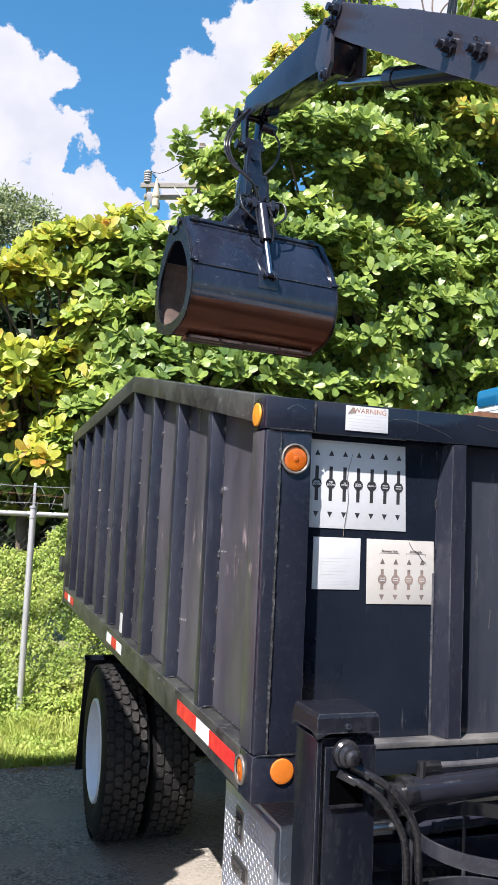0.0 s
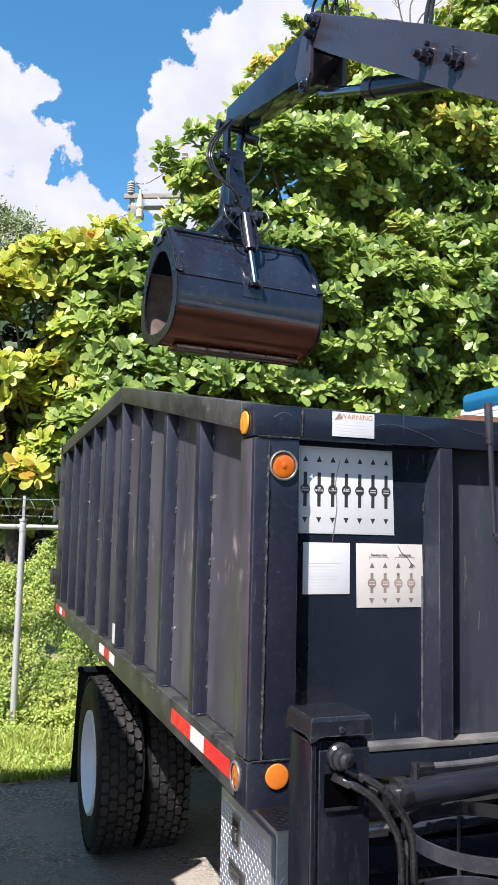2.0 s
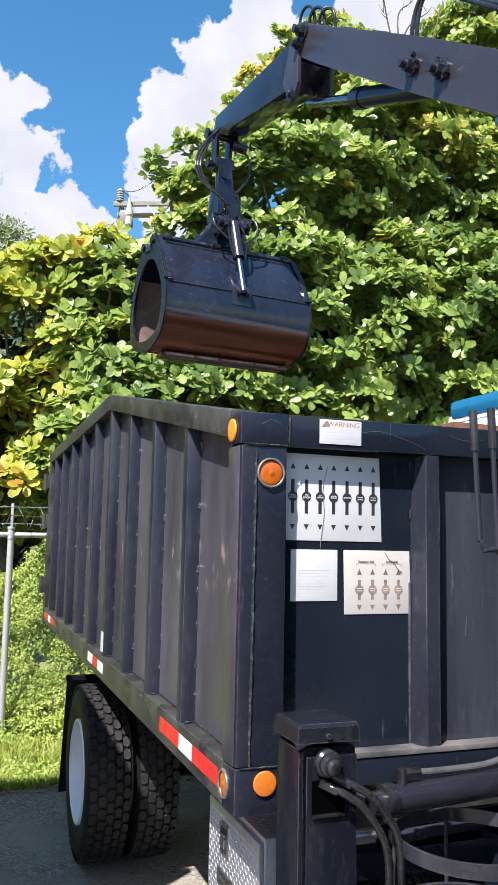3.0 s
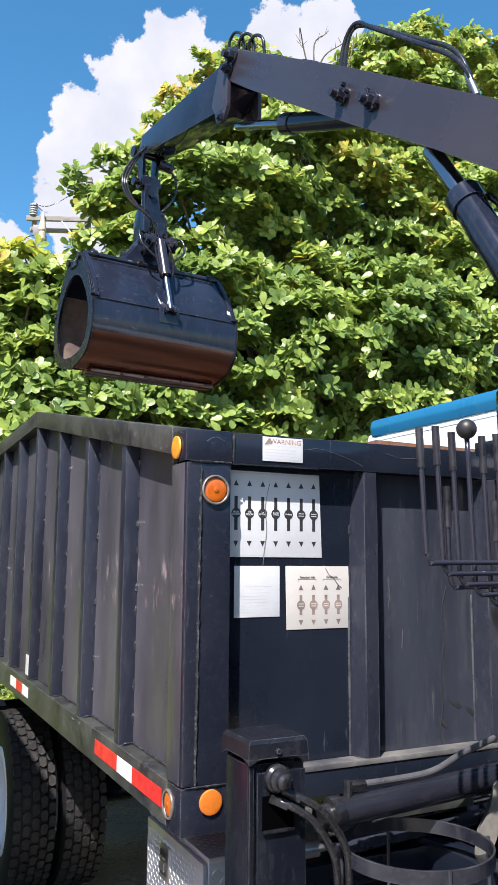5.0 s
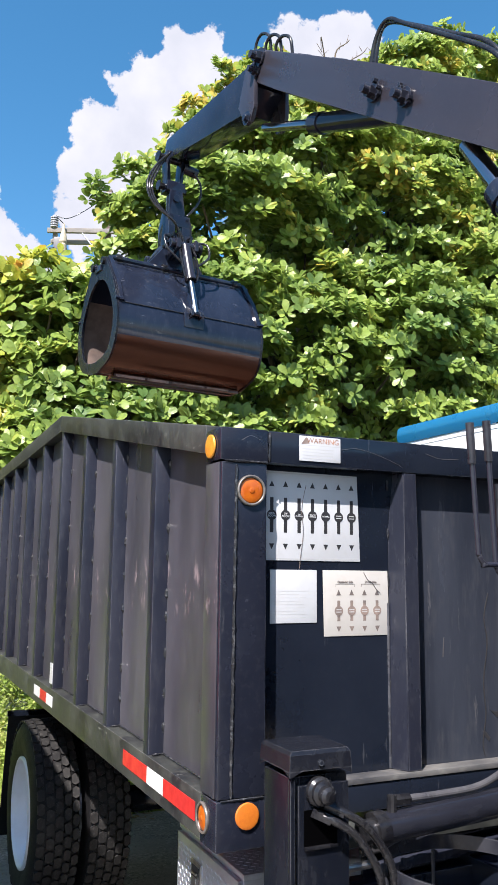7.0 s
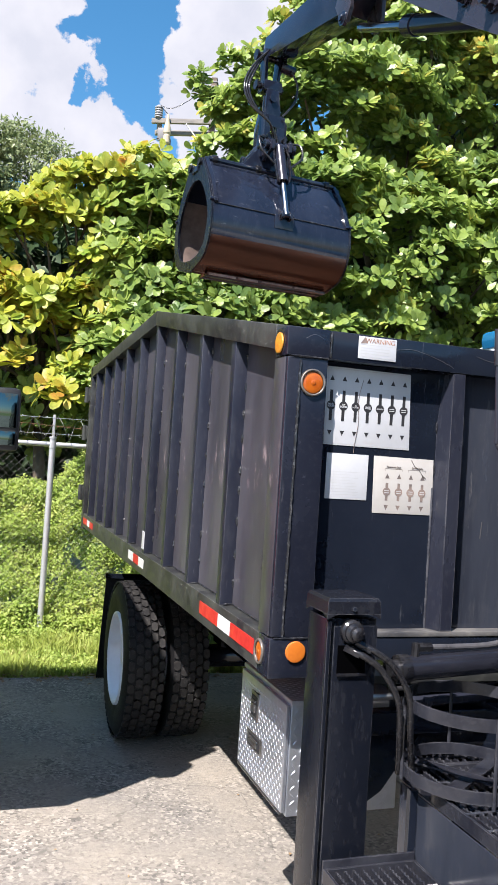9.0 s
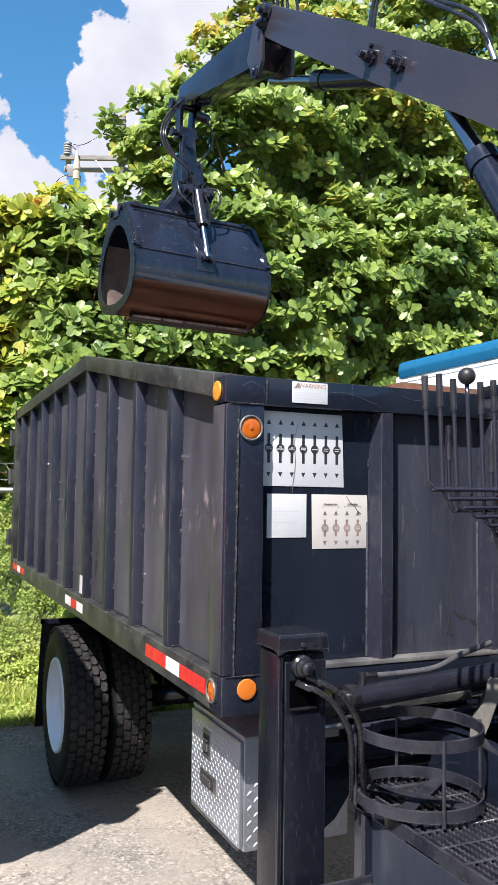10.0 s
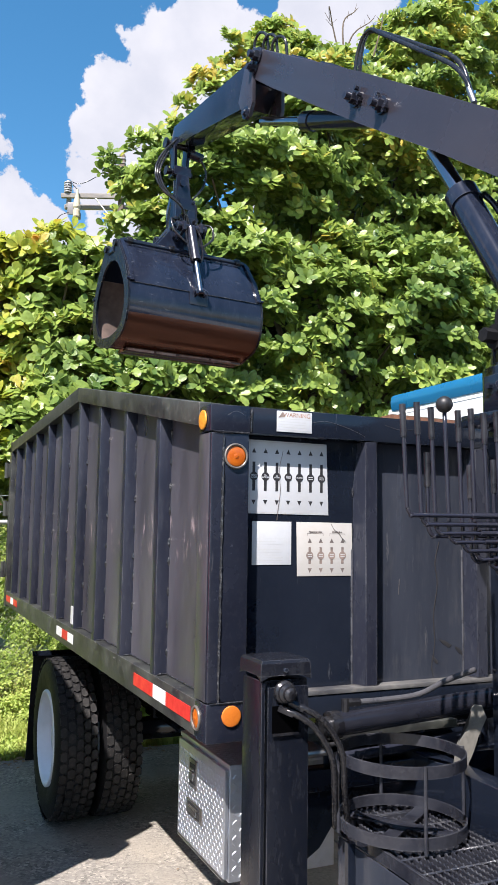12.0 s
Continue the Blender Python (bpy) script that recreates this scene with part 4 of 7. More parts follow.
# ---- wheels, axle, mud flap, chassis ----
def tyre(xc, outer):
    """A truck tyre with a rounded carcass and offset tread blocks; xc is the middle of the tread."""
    c = (xc, 2.83, 0.50)
    half = 0.112
    prof = [(0.29, -half + 0.01), (0.33, -half - 0.006), (0.40, -half - 0.012), (0.455, -half), (0.482, -half + 0.018), (0.488, 0.0), (0.482, half - 0.018), (0.455, half), (0.40, half + 0.012), (0.33, half + 0.006), (0.29, half - 0.01)]
    wheel = part("wheel", lathe(bm_new(), c, (1, 0, 0), prof, 72), RUBBER, truck, "black truck tyre on a white steel rim", smooth=True)
    bm = bm_new()
    n = 46
    for row, (h0, h1) in enumerate(((-0.110, -0.072), (-0.064, -0.024), (-0.016, 0.022), (0.030, 0.066), (0.074, 0.110))):
        for k in range(n):
            a = 2 * math.pi * (k + 0.5 * (row % 2)) / n
            da = 2 * math.pi / n * 0.44
            r0, r1 = 0.478, 0.497 if row in (1, 2, 3) else 0.492
            pts = []
            for r in (r0, r1):
                for h, w in ((h0, 0.7), ((h0 + h1) / 2, 1.0), (h1, 0.7)):
                    pts.append([(c[0] + h, c[1] + r * math.cos(a + s * da * w), c[2] + r * math.sin(a + s * da * w)) for s in (-1, 1)])
            lo = [pts[0][0], pts[1][0], pts[2][0], pts[2][1], pts[1][1], pts[0][1]]
            hi = [pts[3][0], pts[4][0], pts[5][0], pts[5][1], pts[4][1], pts[3][1]]
            vl, vh = [bm.verts.new(p) for p in lo], [bm.verts.new(p) for p in hi]
            bm.faces.new(vh)
            for i in range(6):
                bm.faces.new((vl[i], vl[(i + 1) % 6], vh[(i + 1) % 6], vh[i]))
    tagged(part("tread", bm, TREAD, wheel), kind="stuff")
    s = -1 if outer == "left" else 1
    bm = bm_new()
    lathe(bm, c, (s, 0, 0), [(0.294, half - 0.03), (0.294, half + 0.004), (0.279, half + 0.008), (0.270, half - 0.01), (0.258, half - 0.06), (0.235, half - 0.10), (0.14, half - 0.115), (0.13, half - 0.06), (0.09, half - 0.05), (0.001, half - 0.05)], 56)
    rim = part("rim", bm, WHITE_RIM, wheel, "white dished steel rim", smooth=True)
    for k in range(10):
        bm = bm_new()
        a = 2 * math.pi * k / 10
        p = Vector((c[0] + s * (half - 0.115), c[1] + 0.185 * math.cos(a), c[2] + 0.185 * math.sin(a)))
        rod(bm, p, p + Vector((s * 0.03, 0, 0)), 0.014, 6)
        part("wheel_nut", bm, STEEL, rim)


for x, o in ((0.112, "left"), (0.388, "left"), (W - 0.388, "right"), (W - 0.112, "right")):
    tyre(x, o)


def chassis():
    for x in (0.72, 1.50):
        part("frame_rail", cuboid(x, x + 0.08, -5.6, LEN - 0.2, 0.82, 1.08, bevel=0.006), BLACK, truck)
    for x in (0.70, 1.49):
        part("sub_frame", cuboid(x, x + 0.10, 0.1, LEN - 0.1, 1.082, FLOOR - 0.002), BLACK, truck)
    bm = bm_new()
    rod(bm, (0.30, 2.85, 0.5), (W - 0.30, 2.85, 0.5), 0.075, 20)
    bmesh.ops.create_uvsphere(bm, u_segments=20, v_segments=12, radius=0.2, matrix=Matrix.Translation((1.15, 2.85, 0.5)))
    part("axle", bm, BLACK, truck, smooth=True)
    for x in (0.70, 1.52):
        bm = bm_new()
        for k in range(5):
            box(bm, x, x + 0.08, 2.25 + 0.06 * k, 3.45 - 0.06 * k, 0.60 + 0.03 * k, 0.627 + 0.03 * k)
        box(bm, x - 0.01, x + 0.09, 2.76, 2.94, 0.58, 0.82)
        part("leaf_spring", bm, BLACK, truck)
    part("drive_shaft", rod(bm_new(), (1.15, -1.4, 0.72), (1.15, 2.7, 0.55), 0.05), BLACK, truck)
    for x0 in (0.0, W - 0.62):
        bm = bm_new()
        prism(bm, [(x0 + 0.0, 3.42, 0.925), (x0 + 0.62, 3.42, 0.925), (x0 + 0.62, 3.50, 0.185), (x0 - 0.015, 3.50, 0.185)], (0, 0.012, 0), bevel=0.003)
        flap = part("mud_flap", bm, RUBBER, truck, "hanging black rubber mud flap")
        part("flap_bracket", cuboid(x0 - 0.01, x0 + 0.66, 3.40, 3.44, 0.925, 0.955), BLACK, flap)
    tank = part("air_tank", rod(bm_new(), (0.62, 1.0, 0.86), (0.62, 1.9, 0.86), 0.13, 28), BLACK, truck, "black cylindrical tank")


chassis()


# ---- tool box under the dump box ----
def tread_lozenges(bm, origin, u, v, n, lu, lv, pitch=0.0175, size=(0.0082, 0.0021), lift=0.0012):
    """Raised lozenges in alternate directions over a lu x lv face."""
    o, u, v, n = Vector(origin), Vector(u), Vector(v), Vector(n)
    for i in range(int(lu / pitch)):
        for j in range(int(lv / pitch)):
            c = o + u * (pitch * (i + 0.5)) + v * (pitch * (j + 0.5))
            d = (u + v).normalized() if (i + j) % 2 else (u - v).normalized()
            e = n.cross(d)
            base = [bm.verts.new(c + d * a * size[0] + e * b * size[1]) for a, b in ((-1, 0), (0, -1), (1, 0), (0, 1))]
            top = [bm.verts.new(c + d * a * size[0] * 0.6 + e * b * size[1] * 0.5 + n * lift) for a, b in ((-1, 0), (0, -1), (1, 0), (0, 1))]
            bm.faces.new(top)
            for k in range(4):
                bm.faces.new((base[k], base[(k + 1) % 4], top[(k + 1) % 4], top[k]))
    return bm


def tool_box():
    x0, x1, y0, y1, z0, z1 = 0.152, 0.570, 0.150, 0.660, 0.625, 1.020
    t = thing("tool_box", "aluminium tread-plate tool box hung under the dump box", "tool box", at=((x0 + x1) / 2, (y0 + y1) / 2, z0))
    body = part("body", cuboid(x0, x1, y0, y1, z0, z1 - 0.015, bevel=0.006), ALU, t)
    part("lid", cuboid(x0 - 0.004, x1 + 0.004, y0 - 0.008, y1 + 0.008, z1 - 0.018, z1, bevel=0.006), ALU, t)
    door = part("door", cuboid(x0 - 0.016, x0 - 0.002, y0 + 0.006, y1 - 0.012, z0 + 0.012, z1 - 0.02, bevel=0.004), ALU, t, "tread-plate drop door")
    bm = tread_lozenges(bm_new(), (x0 - 0.016, y1 - 0.02, z0 + 0.02), (0, -1, 0), (0, 0, 1), (-1, 0, 0), 0.475, 0.345)
    tagged(part("tread_pattern", bm, ALU, door), kind="stuff")
    bm = tread_lozenges(bm_new(), (x0 + 0.006, y0, z0 + 0.008), (1, 0, 0), (0, 0, 1), (0, -1, 0), 0.405, 0.365, 0.0255, (0.0120, 0.0029), 0.0018)
    tread_lozenges(bm, (x0 + 0.004, y0 - 0.004, z1), (1, 0, 0), (0, 1, 0), (0, 0, 1), 0.405, 0.50)
    tagged(part("tread_pattern", bm, ALU, body), kind="stuff")
    for yc, zc, hy, hz in ((0.470, 0.905, 0.042, 0.052), (0.450, 0.775, 0.085, 0.030)):
        bm = box(bm_new(), x0 - 0.021, x0 - 0.014, yc - hy, yc + hy, zc - hz, zc + hz, bevel=0.003)
        latch = part("latch", bm, STEEL, door, "recessed steel paddle latch")
        bm = box(bm_new(), x0 - 0.0225, x0 - 0.0205, yc - hy * 0.7, yc + hy * 0.7, zc - hz * 0.72, zc + hz * 0.72)
        cup = part("cup", bm, INK, latch)
        bm = box(bm_new(), x0 - 0.029, x0 - 0.021, yc - hy * 0.45, yc + hy * 0.5, zc - hz * 0.45, zc + hz * 0.1, bevel=0.002)
        rod(bm, (x0 - 0.026, yc - hy * 0.5, zc + hz * 0.35), (x0 - 0.026, yc + hy * 0.5, zc + hz * 0.35), 0.004, 8)
        part("paddle", bm, STEEL, latch)
    part("hinge_rail", rod(bm_new(), (x0 - 0.012, y0 + 0.02, z0 + 0.006), (x0 - 0.012, y1 - 0.02, z0 + 0.006), 0.006, 8), STEEL, t)
    for y in (0.22, 0.55):
        part("hanger", cuboid(0.30, 0.34, y, y + 0.04, z1 + 0.001, FLOOR + 0.001), BLACK, t)


tool_box()


# ---- knuckle boom loader: the boom lies in an upright plane that leans slightly across the truck ----
BN = Vector((1, 0.09, 0)).normalized()


def bp(y, z, off=0.0):
    """A place on the near face of the boom, or off metres behind it."""
    return Vector((1.05 - 0.09 * y, y, z)) + BN * off


loader = thing("knuckle_boom_loader", "black knuckle boom loader with hydraulic cylinders", "loader crane", at=(1.10, -0.35, 1.0))


def pin(bm, y, z, r=0.03, out=0.06, off=0.0):
    """A hex-headed pin with washer and nut, standing out of the near face."""
    a = bp(y, z, off)
    rod(bm, a + BN * 0.01, a - BN * 0.012, r * 1.45, 20)
    rod(bm, a - BN * 0.012, a - BN * out * 0.6, r, 6)
    rod(bm, a - BN * out * 0.6, a - BN * out, r * 0.62, 14)
    return bm


def boom():
    w = 0.20
    bm = prism(bm_new(), [bp(y, z) for y, z in ((1.73, 4.80), (0.65, 4.075), (-0.21, 3.47), (-0.78, 3.10), (-0.80, 2.83), (-0.21, 3.20), (0.17, 3.475), (0.65, 3.805), (1.51, 4.425), (1.775, 4.625))], BN * w, bevel=0.007)
    main = part("main_boom", bm, SATIN, loader, "smooth black tapered main boom")
    for y, z in ((0.675, 3.945), (0.475, 3.815)):
        bm = pin(bm_new(), y, z, 0.03, 0.075)
        for k in range(6):
            a = bp(y + random.uniform(-0.05, 0.05), z + random.uniform(-0.04, 0.06), -0.008)
            rod(bm, a, a - BN * random.uniform(0.012, 0.03), random.uniform(0.008, 0.015), 6)
        part("pin_bolt", bm, BOOM, main, "greasy black hex pin")
    bm = bm_new()
    pin(bm, 1.66, 4.70, 0.035, 0.07)
    pin(bm, 1.70, 4.64, 0.028, 0.06)
    part("knuckle_pin", bm, BOOM, main)
    # stick
    ws = 0.17
    bm = prism(bm_new(), [bp(y, z, 0.015) for y, z in ((1.74, 4.74), (2.97, 4.845), (3.00, 4.78), (2.96, 4.69), (1.86, 4.47), (1.72, 4.56))], BN * ws, bevel=0.006)
    stick = part("stick_boom", bm, NAVY, loader, "glossy blue-black stick boom")
    for off in (-0.018, 0.19):
        bm = prism(bm_new(), [bp(y, z, off) for y, z in ((1.70, 4.70), (1.80, 4.70), (1.88, 4.50), (1.80, 4.36), (1.74, 4.35), (1.70, 4.42))], BN * 0.025, bevel=0.004)
        part("knuckle_plate", bm, SATIN, stick)
    bm = pin(bm_new(), 1.775, 4.385, 0.028, 0.03, -0.012)
    part("cylinder_pin", bm, NAVY, stick)
    # stick cylinder slung under the main boom
    c = 0.10
    part("stick_cylinder", rod(bm_new(), bp(1.27, 4.13, c), bp(0.35, 3.735, c), 0.050, 24), BOOM, loader, "black hydraulic cylinder", smooth=False)
    part("cylinder_collar", rod(bm_new(), bp(1.28, 4.135, c), bp(1.20, 4.10, c), 0.056, 24), BOOM, loader)
    part("stick_rod", rod(bm_new(), bp(1.77, 4.36, c), bp(1.20, 4.10, c), 0.026, 20), CHROME, loader, "chromed piston rod")
    # lift cylinder
    a, b, e = bp(0.22, 3.50, 0.08), bp(0.055, 3.24, 0.08), bp(-0.36, 2.52, 0.08)
    part("lift_rod", rod(bm_new(), a, b, 0.036, 24), CHROME, loader, "chromed piston rod")
    part("lift_cylinder", rod(bm_new(), b, e, 0.062, 28), NAVY, loader, "glossy blue-black lift cylinder", smooth=False)
    d = (e - b).normalized()
    part("lift_collar", rod(bm_new(), b - d * 0.01, b + d * 0.06, 0.07, 28), NAVY, loader)
    off = Vector((0.05, -0.075, 0.03))
    part("lift_pipe", tube(bm_new(), [b + d * 0.05 + off * 0.8, b + d * 0.2 + off, e + off], 0.013, 8, 4), HOSE, loader)
    part("lift_pipe", tube(bm_new(), [b + d * 0.12 + off * 1.2, b + d * 0.3 + off * 1.35, e + off * 1.3], 0.011, 8, 4), HOSE, loader)
    # hoses along the top of the boom
    for o, run in ((0.08, ((0.80, 4.13), (0.775, 4.25), (0.725, 4.321), (0.66, 4.325), (0.568, 4.247), (0.325, 4.04), (0.11, 3.852), (0.02, 3.733), (-0.015, 3.63))), (0.14, ((0.84, 4.16), (0.825, 4.29), (0.785, 4.375), (0.71, 4.365), (0.561, 4.254), (0.322, 4.063), (0.177, 3.949), (0.093, 3.838), (0.055, 3.70)))):
        bm = tube(bm_new(), [bp(y, z, o) for y, z in run], 0.0105, 12)
        part("boom_hose", bm, HOSE, loader, "looped black hydraulic hose")
        (y0, z0), (y1, z1) = run[-2:]
        bm = rod(bm_new(), bp(y1 + (y0 - y1) * 0.55, z1 + (z0 - z1) * 0.55, o), bp(y1 - 0.01, z1 - 0.02, o), 0.0125, 16)
        part("hose_fitting", bm, STEEL, loader)
    for k in range(3):
        y = 1.70 - 0.11 * k
        z = 4.80 - 0.70 * (1.73 - y) * 0.97
        bm = tube(bm_new(), [bp(y + 0.10, z - 0.02, 0.06 + 0.03 * k), bp(y + 0.10, z + 0.09, 0.05), bp(y + 0.04, z + 0.13, 0.05), bp(y - 0.03, z + 0.08, 0.06), bp(y - 0.04, z - 0.03, 0.07)], 0.009, 8)
        part("knuckle_hose", bm, HOSE, loader)
    for y in (1.3, 1.0):
        z = 4.80 - 0.671 * (1.73 - y)
        bm = prism(bm_new(), [bp(y + dy, z + 0.671 * dy + dz, 0.05) for dy, dz in ((-0.07, -0.006), (0.07, -0.006), (0.06, 0.014), (-0.06, 0.014))], BN * 0.09, bevel=0.003)
        part("hose_clamp", bm, BOOM, main)


boom()


def mast():
    part("pedestal", cuboid(0.925, 1.36, -0.74, -0.30, 0.82, 2.20, bevel=0.012), BLACK, loader, "black square loader pedestal")
    part("flange", cuboid(0.835, 1.45, -0.80, -0.27, 2.205, 2.245, bevel=0.006), BLACK, loader)
    bm = bm_new()
    for y in (-0.40, -0.45, -0.50):
        rod(bm, (0.845, y, 2.335), (0.87, y, 2.335), 0.011, 6)
    box(bm, 0.862, 1.05, -0.62, -0.36, 2.247, 2.375, bevel=0.006)
    part("swing_bracket", bm, BLACK, loader)
    part("slew_column", lathe(bm_new(), (1.12, -0.36, 0), (0, 0, 1), [(0.001, 2.246), (0.20, 2.246), (0.20, 2.42), (0.17, 2.44), (0.17, 2.5), (0.001, 2.5)], 40), BLACK, loader)
    for x in (0.985, 1.22):
        bm = prism(bm_new(), [(x, -0.60, 2.40), (x, -0.24, 2.40), (x, -0.40, 2.75), (x, -0.52, 3.10), (x, -0.78, 3.12), (x, -0.80, 2.9)], (0.03, 0, 0), bevel=0.005)
        part("mast_plate", bm, BLACK, loader)
    bm = bm_new()
    rod(bm, (0.93, -0.37, 2.52), (1.30, -0.37, 2.52), 0.035, 20)
    rod(bm, (0.855, -0.37, 2.52), (0.915, -0.37, 2.52), 0.026, 6)
    rod(bm, (0.905, -0.37, 2.52), (0.945, -0.37, 2.52), 0.045, 24)
    rod(bm, (0.96, -0.36, 2.60), (0.985, -0.36, 2.60), 0.05, 20)
    part("lift_pin", bm, RUBBER, loader, smooth=False)
    bm = bm_new()
    for x in (0.93, 0.96):
        tube(bm, [(x, -0.78, 2.2), (x - 0.03, -0.77, 1.9), (x + 0.01, -0.77, 1.5), (x, -0.76, 1.1)], 0.013, 8)
    part("pedestal_hoses", bm, HOSE, loader)


mast()

# ---- grapple: clamshell bucket hung from the stick, its long axis along x ----
GX, GY, GL = 0.86, 2.96, 1.03
grapple = thing("grapple_bucket", "blue-black clamshell grapple bucket with belly browned by the bed's reflection, hanging from the boom", "grapple", at=(GX, GY, 3.046))
PROFILE = [(0.10, 3.870), (0.25, 3.665), (0.320, 3.505), (0.335, 3.385), (0.302, 3.240), (0.218, 3.148), (0.03, 3.092)]


def grapple_half(s):
    """One jaw; s is -1 for the jaw towards the front of the truck, +1 for the other."""
    x0, x1 = GX - GL / 2, GX + GL / 2
    fine = smooth_line([(0, p, z) for p, z in PROFILE[2:]], 9)
    line = [Vector((0, p, z)) for p, z in PROFILE[:2]] + fine
    normal = []
    for i, p in enumerate(line):
        t = (line[min(i + 1, len(line) - 1)] - line[max(i - 1, 0)]).normalized()
        normal.append(Vector((0, -t.z, t.y)))
    def strip(name, lo, hi, thick, mat, label, shift=0.0, inset=0.0):
        bm = bm_new()
        rows = []
        for i in range(lo, hi + 1):
            p = line[i] - normal[i] * (-shift)
            q = line[i] - normal[i] * (thick - shift)
            rows.append([bm.verts.new((x, GY + s * v.y, v.z)) for x in (x0 + inset, x1 - inset) for v in (p, q)])
        for a, b in zip(rows, rows[1:]):
            for i, j in ((0, 2), (1, 3), (0, 1), (2, 3)):
                bm.faces.new((a[i], a[j], b[j], b[i]))
        for r in (rows[0], rows[-1]):
            bm.faces.new((r[0], r[1], r[3], r[2]))
        return part(name, bm, mat, grapple, label, smooth=False)
    k = len(line) - 1
    mid = next(i for i, p in enumerate(line) if p.z < 3.30)
    for i, n in enumerate(normal):
        if n.y < 0:
            normal[i] = -n
    strip("jaw_plate", 0, mid, 0.010, NAVY, "glossy blue-black jaw plate with scratches")
    # brown below the bend stands in for the mirrored truck bed
    strip("jaw_belly", mid, k, 0.010, WORN_REFLECT, "lower jaw, brown from the rusty bed it reflects")
    strip("jaw_lining", 1, k, 0.004, BROWNBARE, "rusty inner face", shift=-0.012, inset=0.02)
    bm = bm_new()
    weld_line(bm, (x0 + 0.01, GY + s * 0.325, 3.500), (x1 - 0.01, GY + s * 0.325, 3.500), 0.004, 0.014)
    part("crease_weld", bm, WELD, grapple)
    # lip
    bm = cuboid(x0 + 0.09, x1 - 0.02, min(GY + s * 0.004, GY + s * 0.075), max(GY + s * 0.004, GY + s * 0.075), 3.070, 3.096, bevel=0.004)
    lip = part("cutting_lip", bm, WORN_REFLECT, grapple, "scraped cutting lip")
    bm = bm_new()
    y = GY + s * 0.078
    for a, b in ((0.10, 0.30), (0.32, 0.47), (0.50, 0.74), (0.76, 0.93)):
        box(bm, x0 + a, x0 + b, y - 0.004, y + 0.004, 3.072 + 0.006 * (a > 0.4), 3.088, bevel=0.002)
    part("bare_edge", bm, BARELIP, lip, "bright scraped steel edge")
    # raised strips along both ends of the upper plate
    for xa in (x0 + 0.004, x1 - 0.030):
        bm = bm_new()
        rim = line[:3]
        prism(bm, [(xa, GY + s * (p.y + n.y * 0.016), p.z + n.z * 0.016) for p, n in zip(rim, normal)] + [(xa, GY + s * (p.y + n.y * 0.001), p.z + n.z * 0.001) for p, n in list(zip(rim, normal))[::-1]], (0.026, 0, 0))
        part("end_strip", bm, NAVY, grapple)
    bm = bm_new()
    weld_line(bm, (x0 + 0.05, GY + s * 0.135, 3.835), (x1 - 0.05, GY + s * 0.135, 3.835), 0.004, 0.02)
    part("hinge_weld", bm, WELD, grapple)
    # end plates with an open middle
    hole = [(0.0, 3.735), (0.11, 3.70), (0.205, 3.59), (0.262, 3.47), (0.270, 3.365), (0.228, 3.245), (0.14, 3.185), (0.0, 3.165)]
    hole = [Vector((0, p, z)) for p, z in hole]
    outer = [Vector((0, p.y, p.z)) for p in line]
    outer = [Vector((0, 0.0, 3.80)), Vector((0, 0.05, 3.86))] + outer + [Vector((0, 0.0, 3.092))]
    def at_fraction(pts, f):
        d = [0.0]
        for a, b in zip(pts, pts[1:]):
            d.append(d[-1] + (b - a).length)
        want = f * d[-1]
        for i in range(len(pts) - 1):
            if d[i + 1] >= want - 1e-9:
                return pts[i].lerp(pts[i + 1], (want - d[i]) / max(1e-9, d[i + 1] - d[i]))
        return pts[-1]
    for xe, dx in ((x0, -0.014), (x1, 0.014)):
        bm = bm_new()
        n = 26
        cols = []
        for i in range(n + 1):
            a, b = at_fraction(outer, i / n), at_fraction(smooth_line(hole, 4), i / n)
            a = a + (a - b).normalized() * 0.006
            cols.append([bm.verts.new((x, GY + s * max(0.002, v.y), v.z)) for x in (xe, xe + dx) for v in (a, b)])
        for a, b in zip(cols, cols[1:]):
            for i, j in ((0, 1), (2, 3), (0, 2), (1, 3)):
                bm.faces.new((a[i], a[j], b[j], b[i]))
        part("end_plate", bm, WORNPOST, grapple, "black ring-shaped end plate")
        part("pivot_pin", rod(bm_new(), (xe - 0.03, GY + s * 0.085, 3.845), (xe + 0.03, GY + s * 0.085, 3.845), 0.026, 16), FITTING, grapple, "greasy steel pivot pin")
        bm = rod(bm_new(), (xe - 0.022, GY + s * 0.320, 3.52), (xe + 0.022, GY + s * 0.320, 3.52), 0.012, 10)
        part("stop_pin", bm, NAVY, grapple)
    # top tube of the jaw
    bm = rod(bm_new(), (x0 + 0.03, GY + s * 0.10, 3.872), (x1 - 0.03, GY + s * 0.10, 3.872), 0.020, 14)
    part("top_tube", bm, NAVY, grapple)
    for xa in (x0 + 0.06, x1 - 0.10, GX - 0.13, GX + 0.10):
        bm = rod(bm_new(), (xa, GY + s * 0.10, 3.872), (xa + 0.035, GY + s * 0.10, 3.872), 0.032, 18)
        part("hinge_collar", bm, FITTING, grapple)
    # hydraulic cylinder from head to jaw
    a, b = Vector((GX, GY + s * 0.19, 4.03)), Vector((GX, GY + s * 0.362, 3.50))
    m = a.lerp(b, 0.52)
    cyl = part("jaw_cylinder", rod(bm_new(), a, m, 0.036, 28), BOOM, grapple, "black hydraulic cylinder")
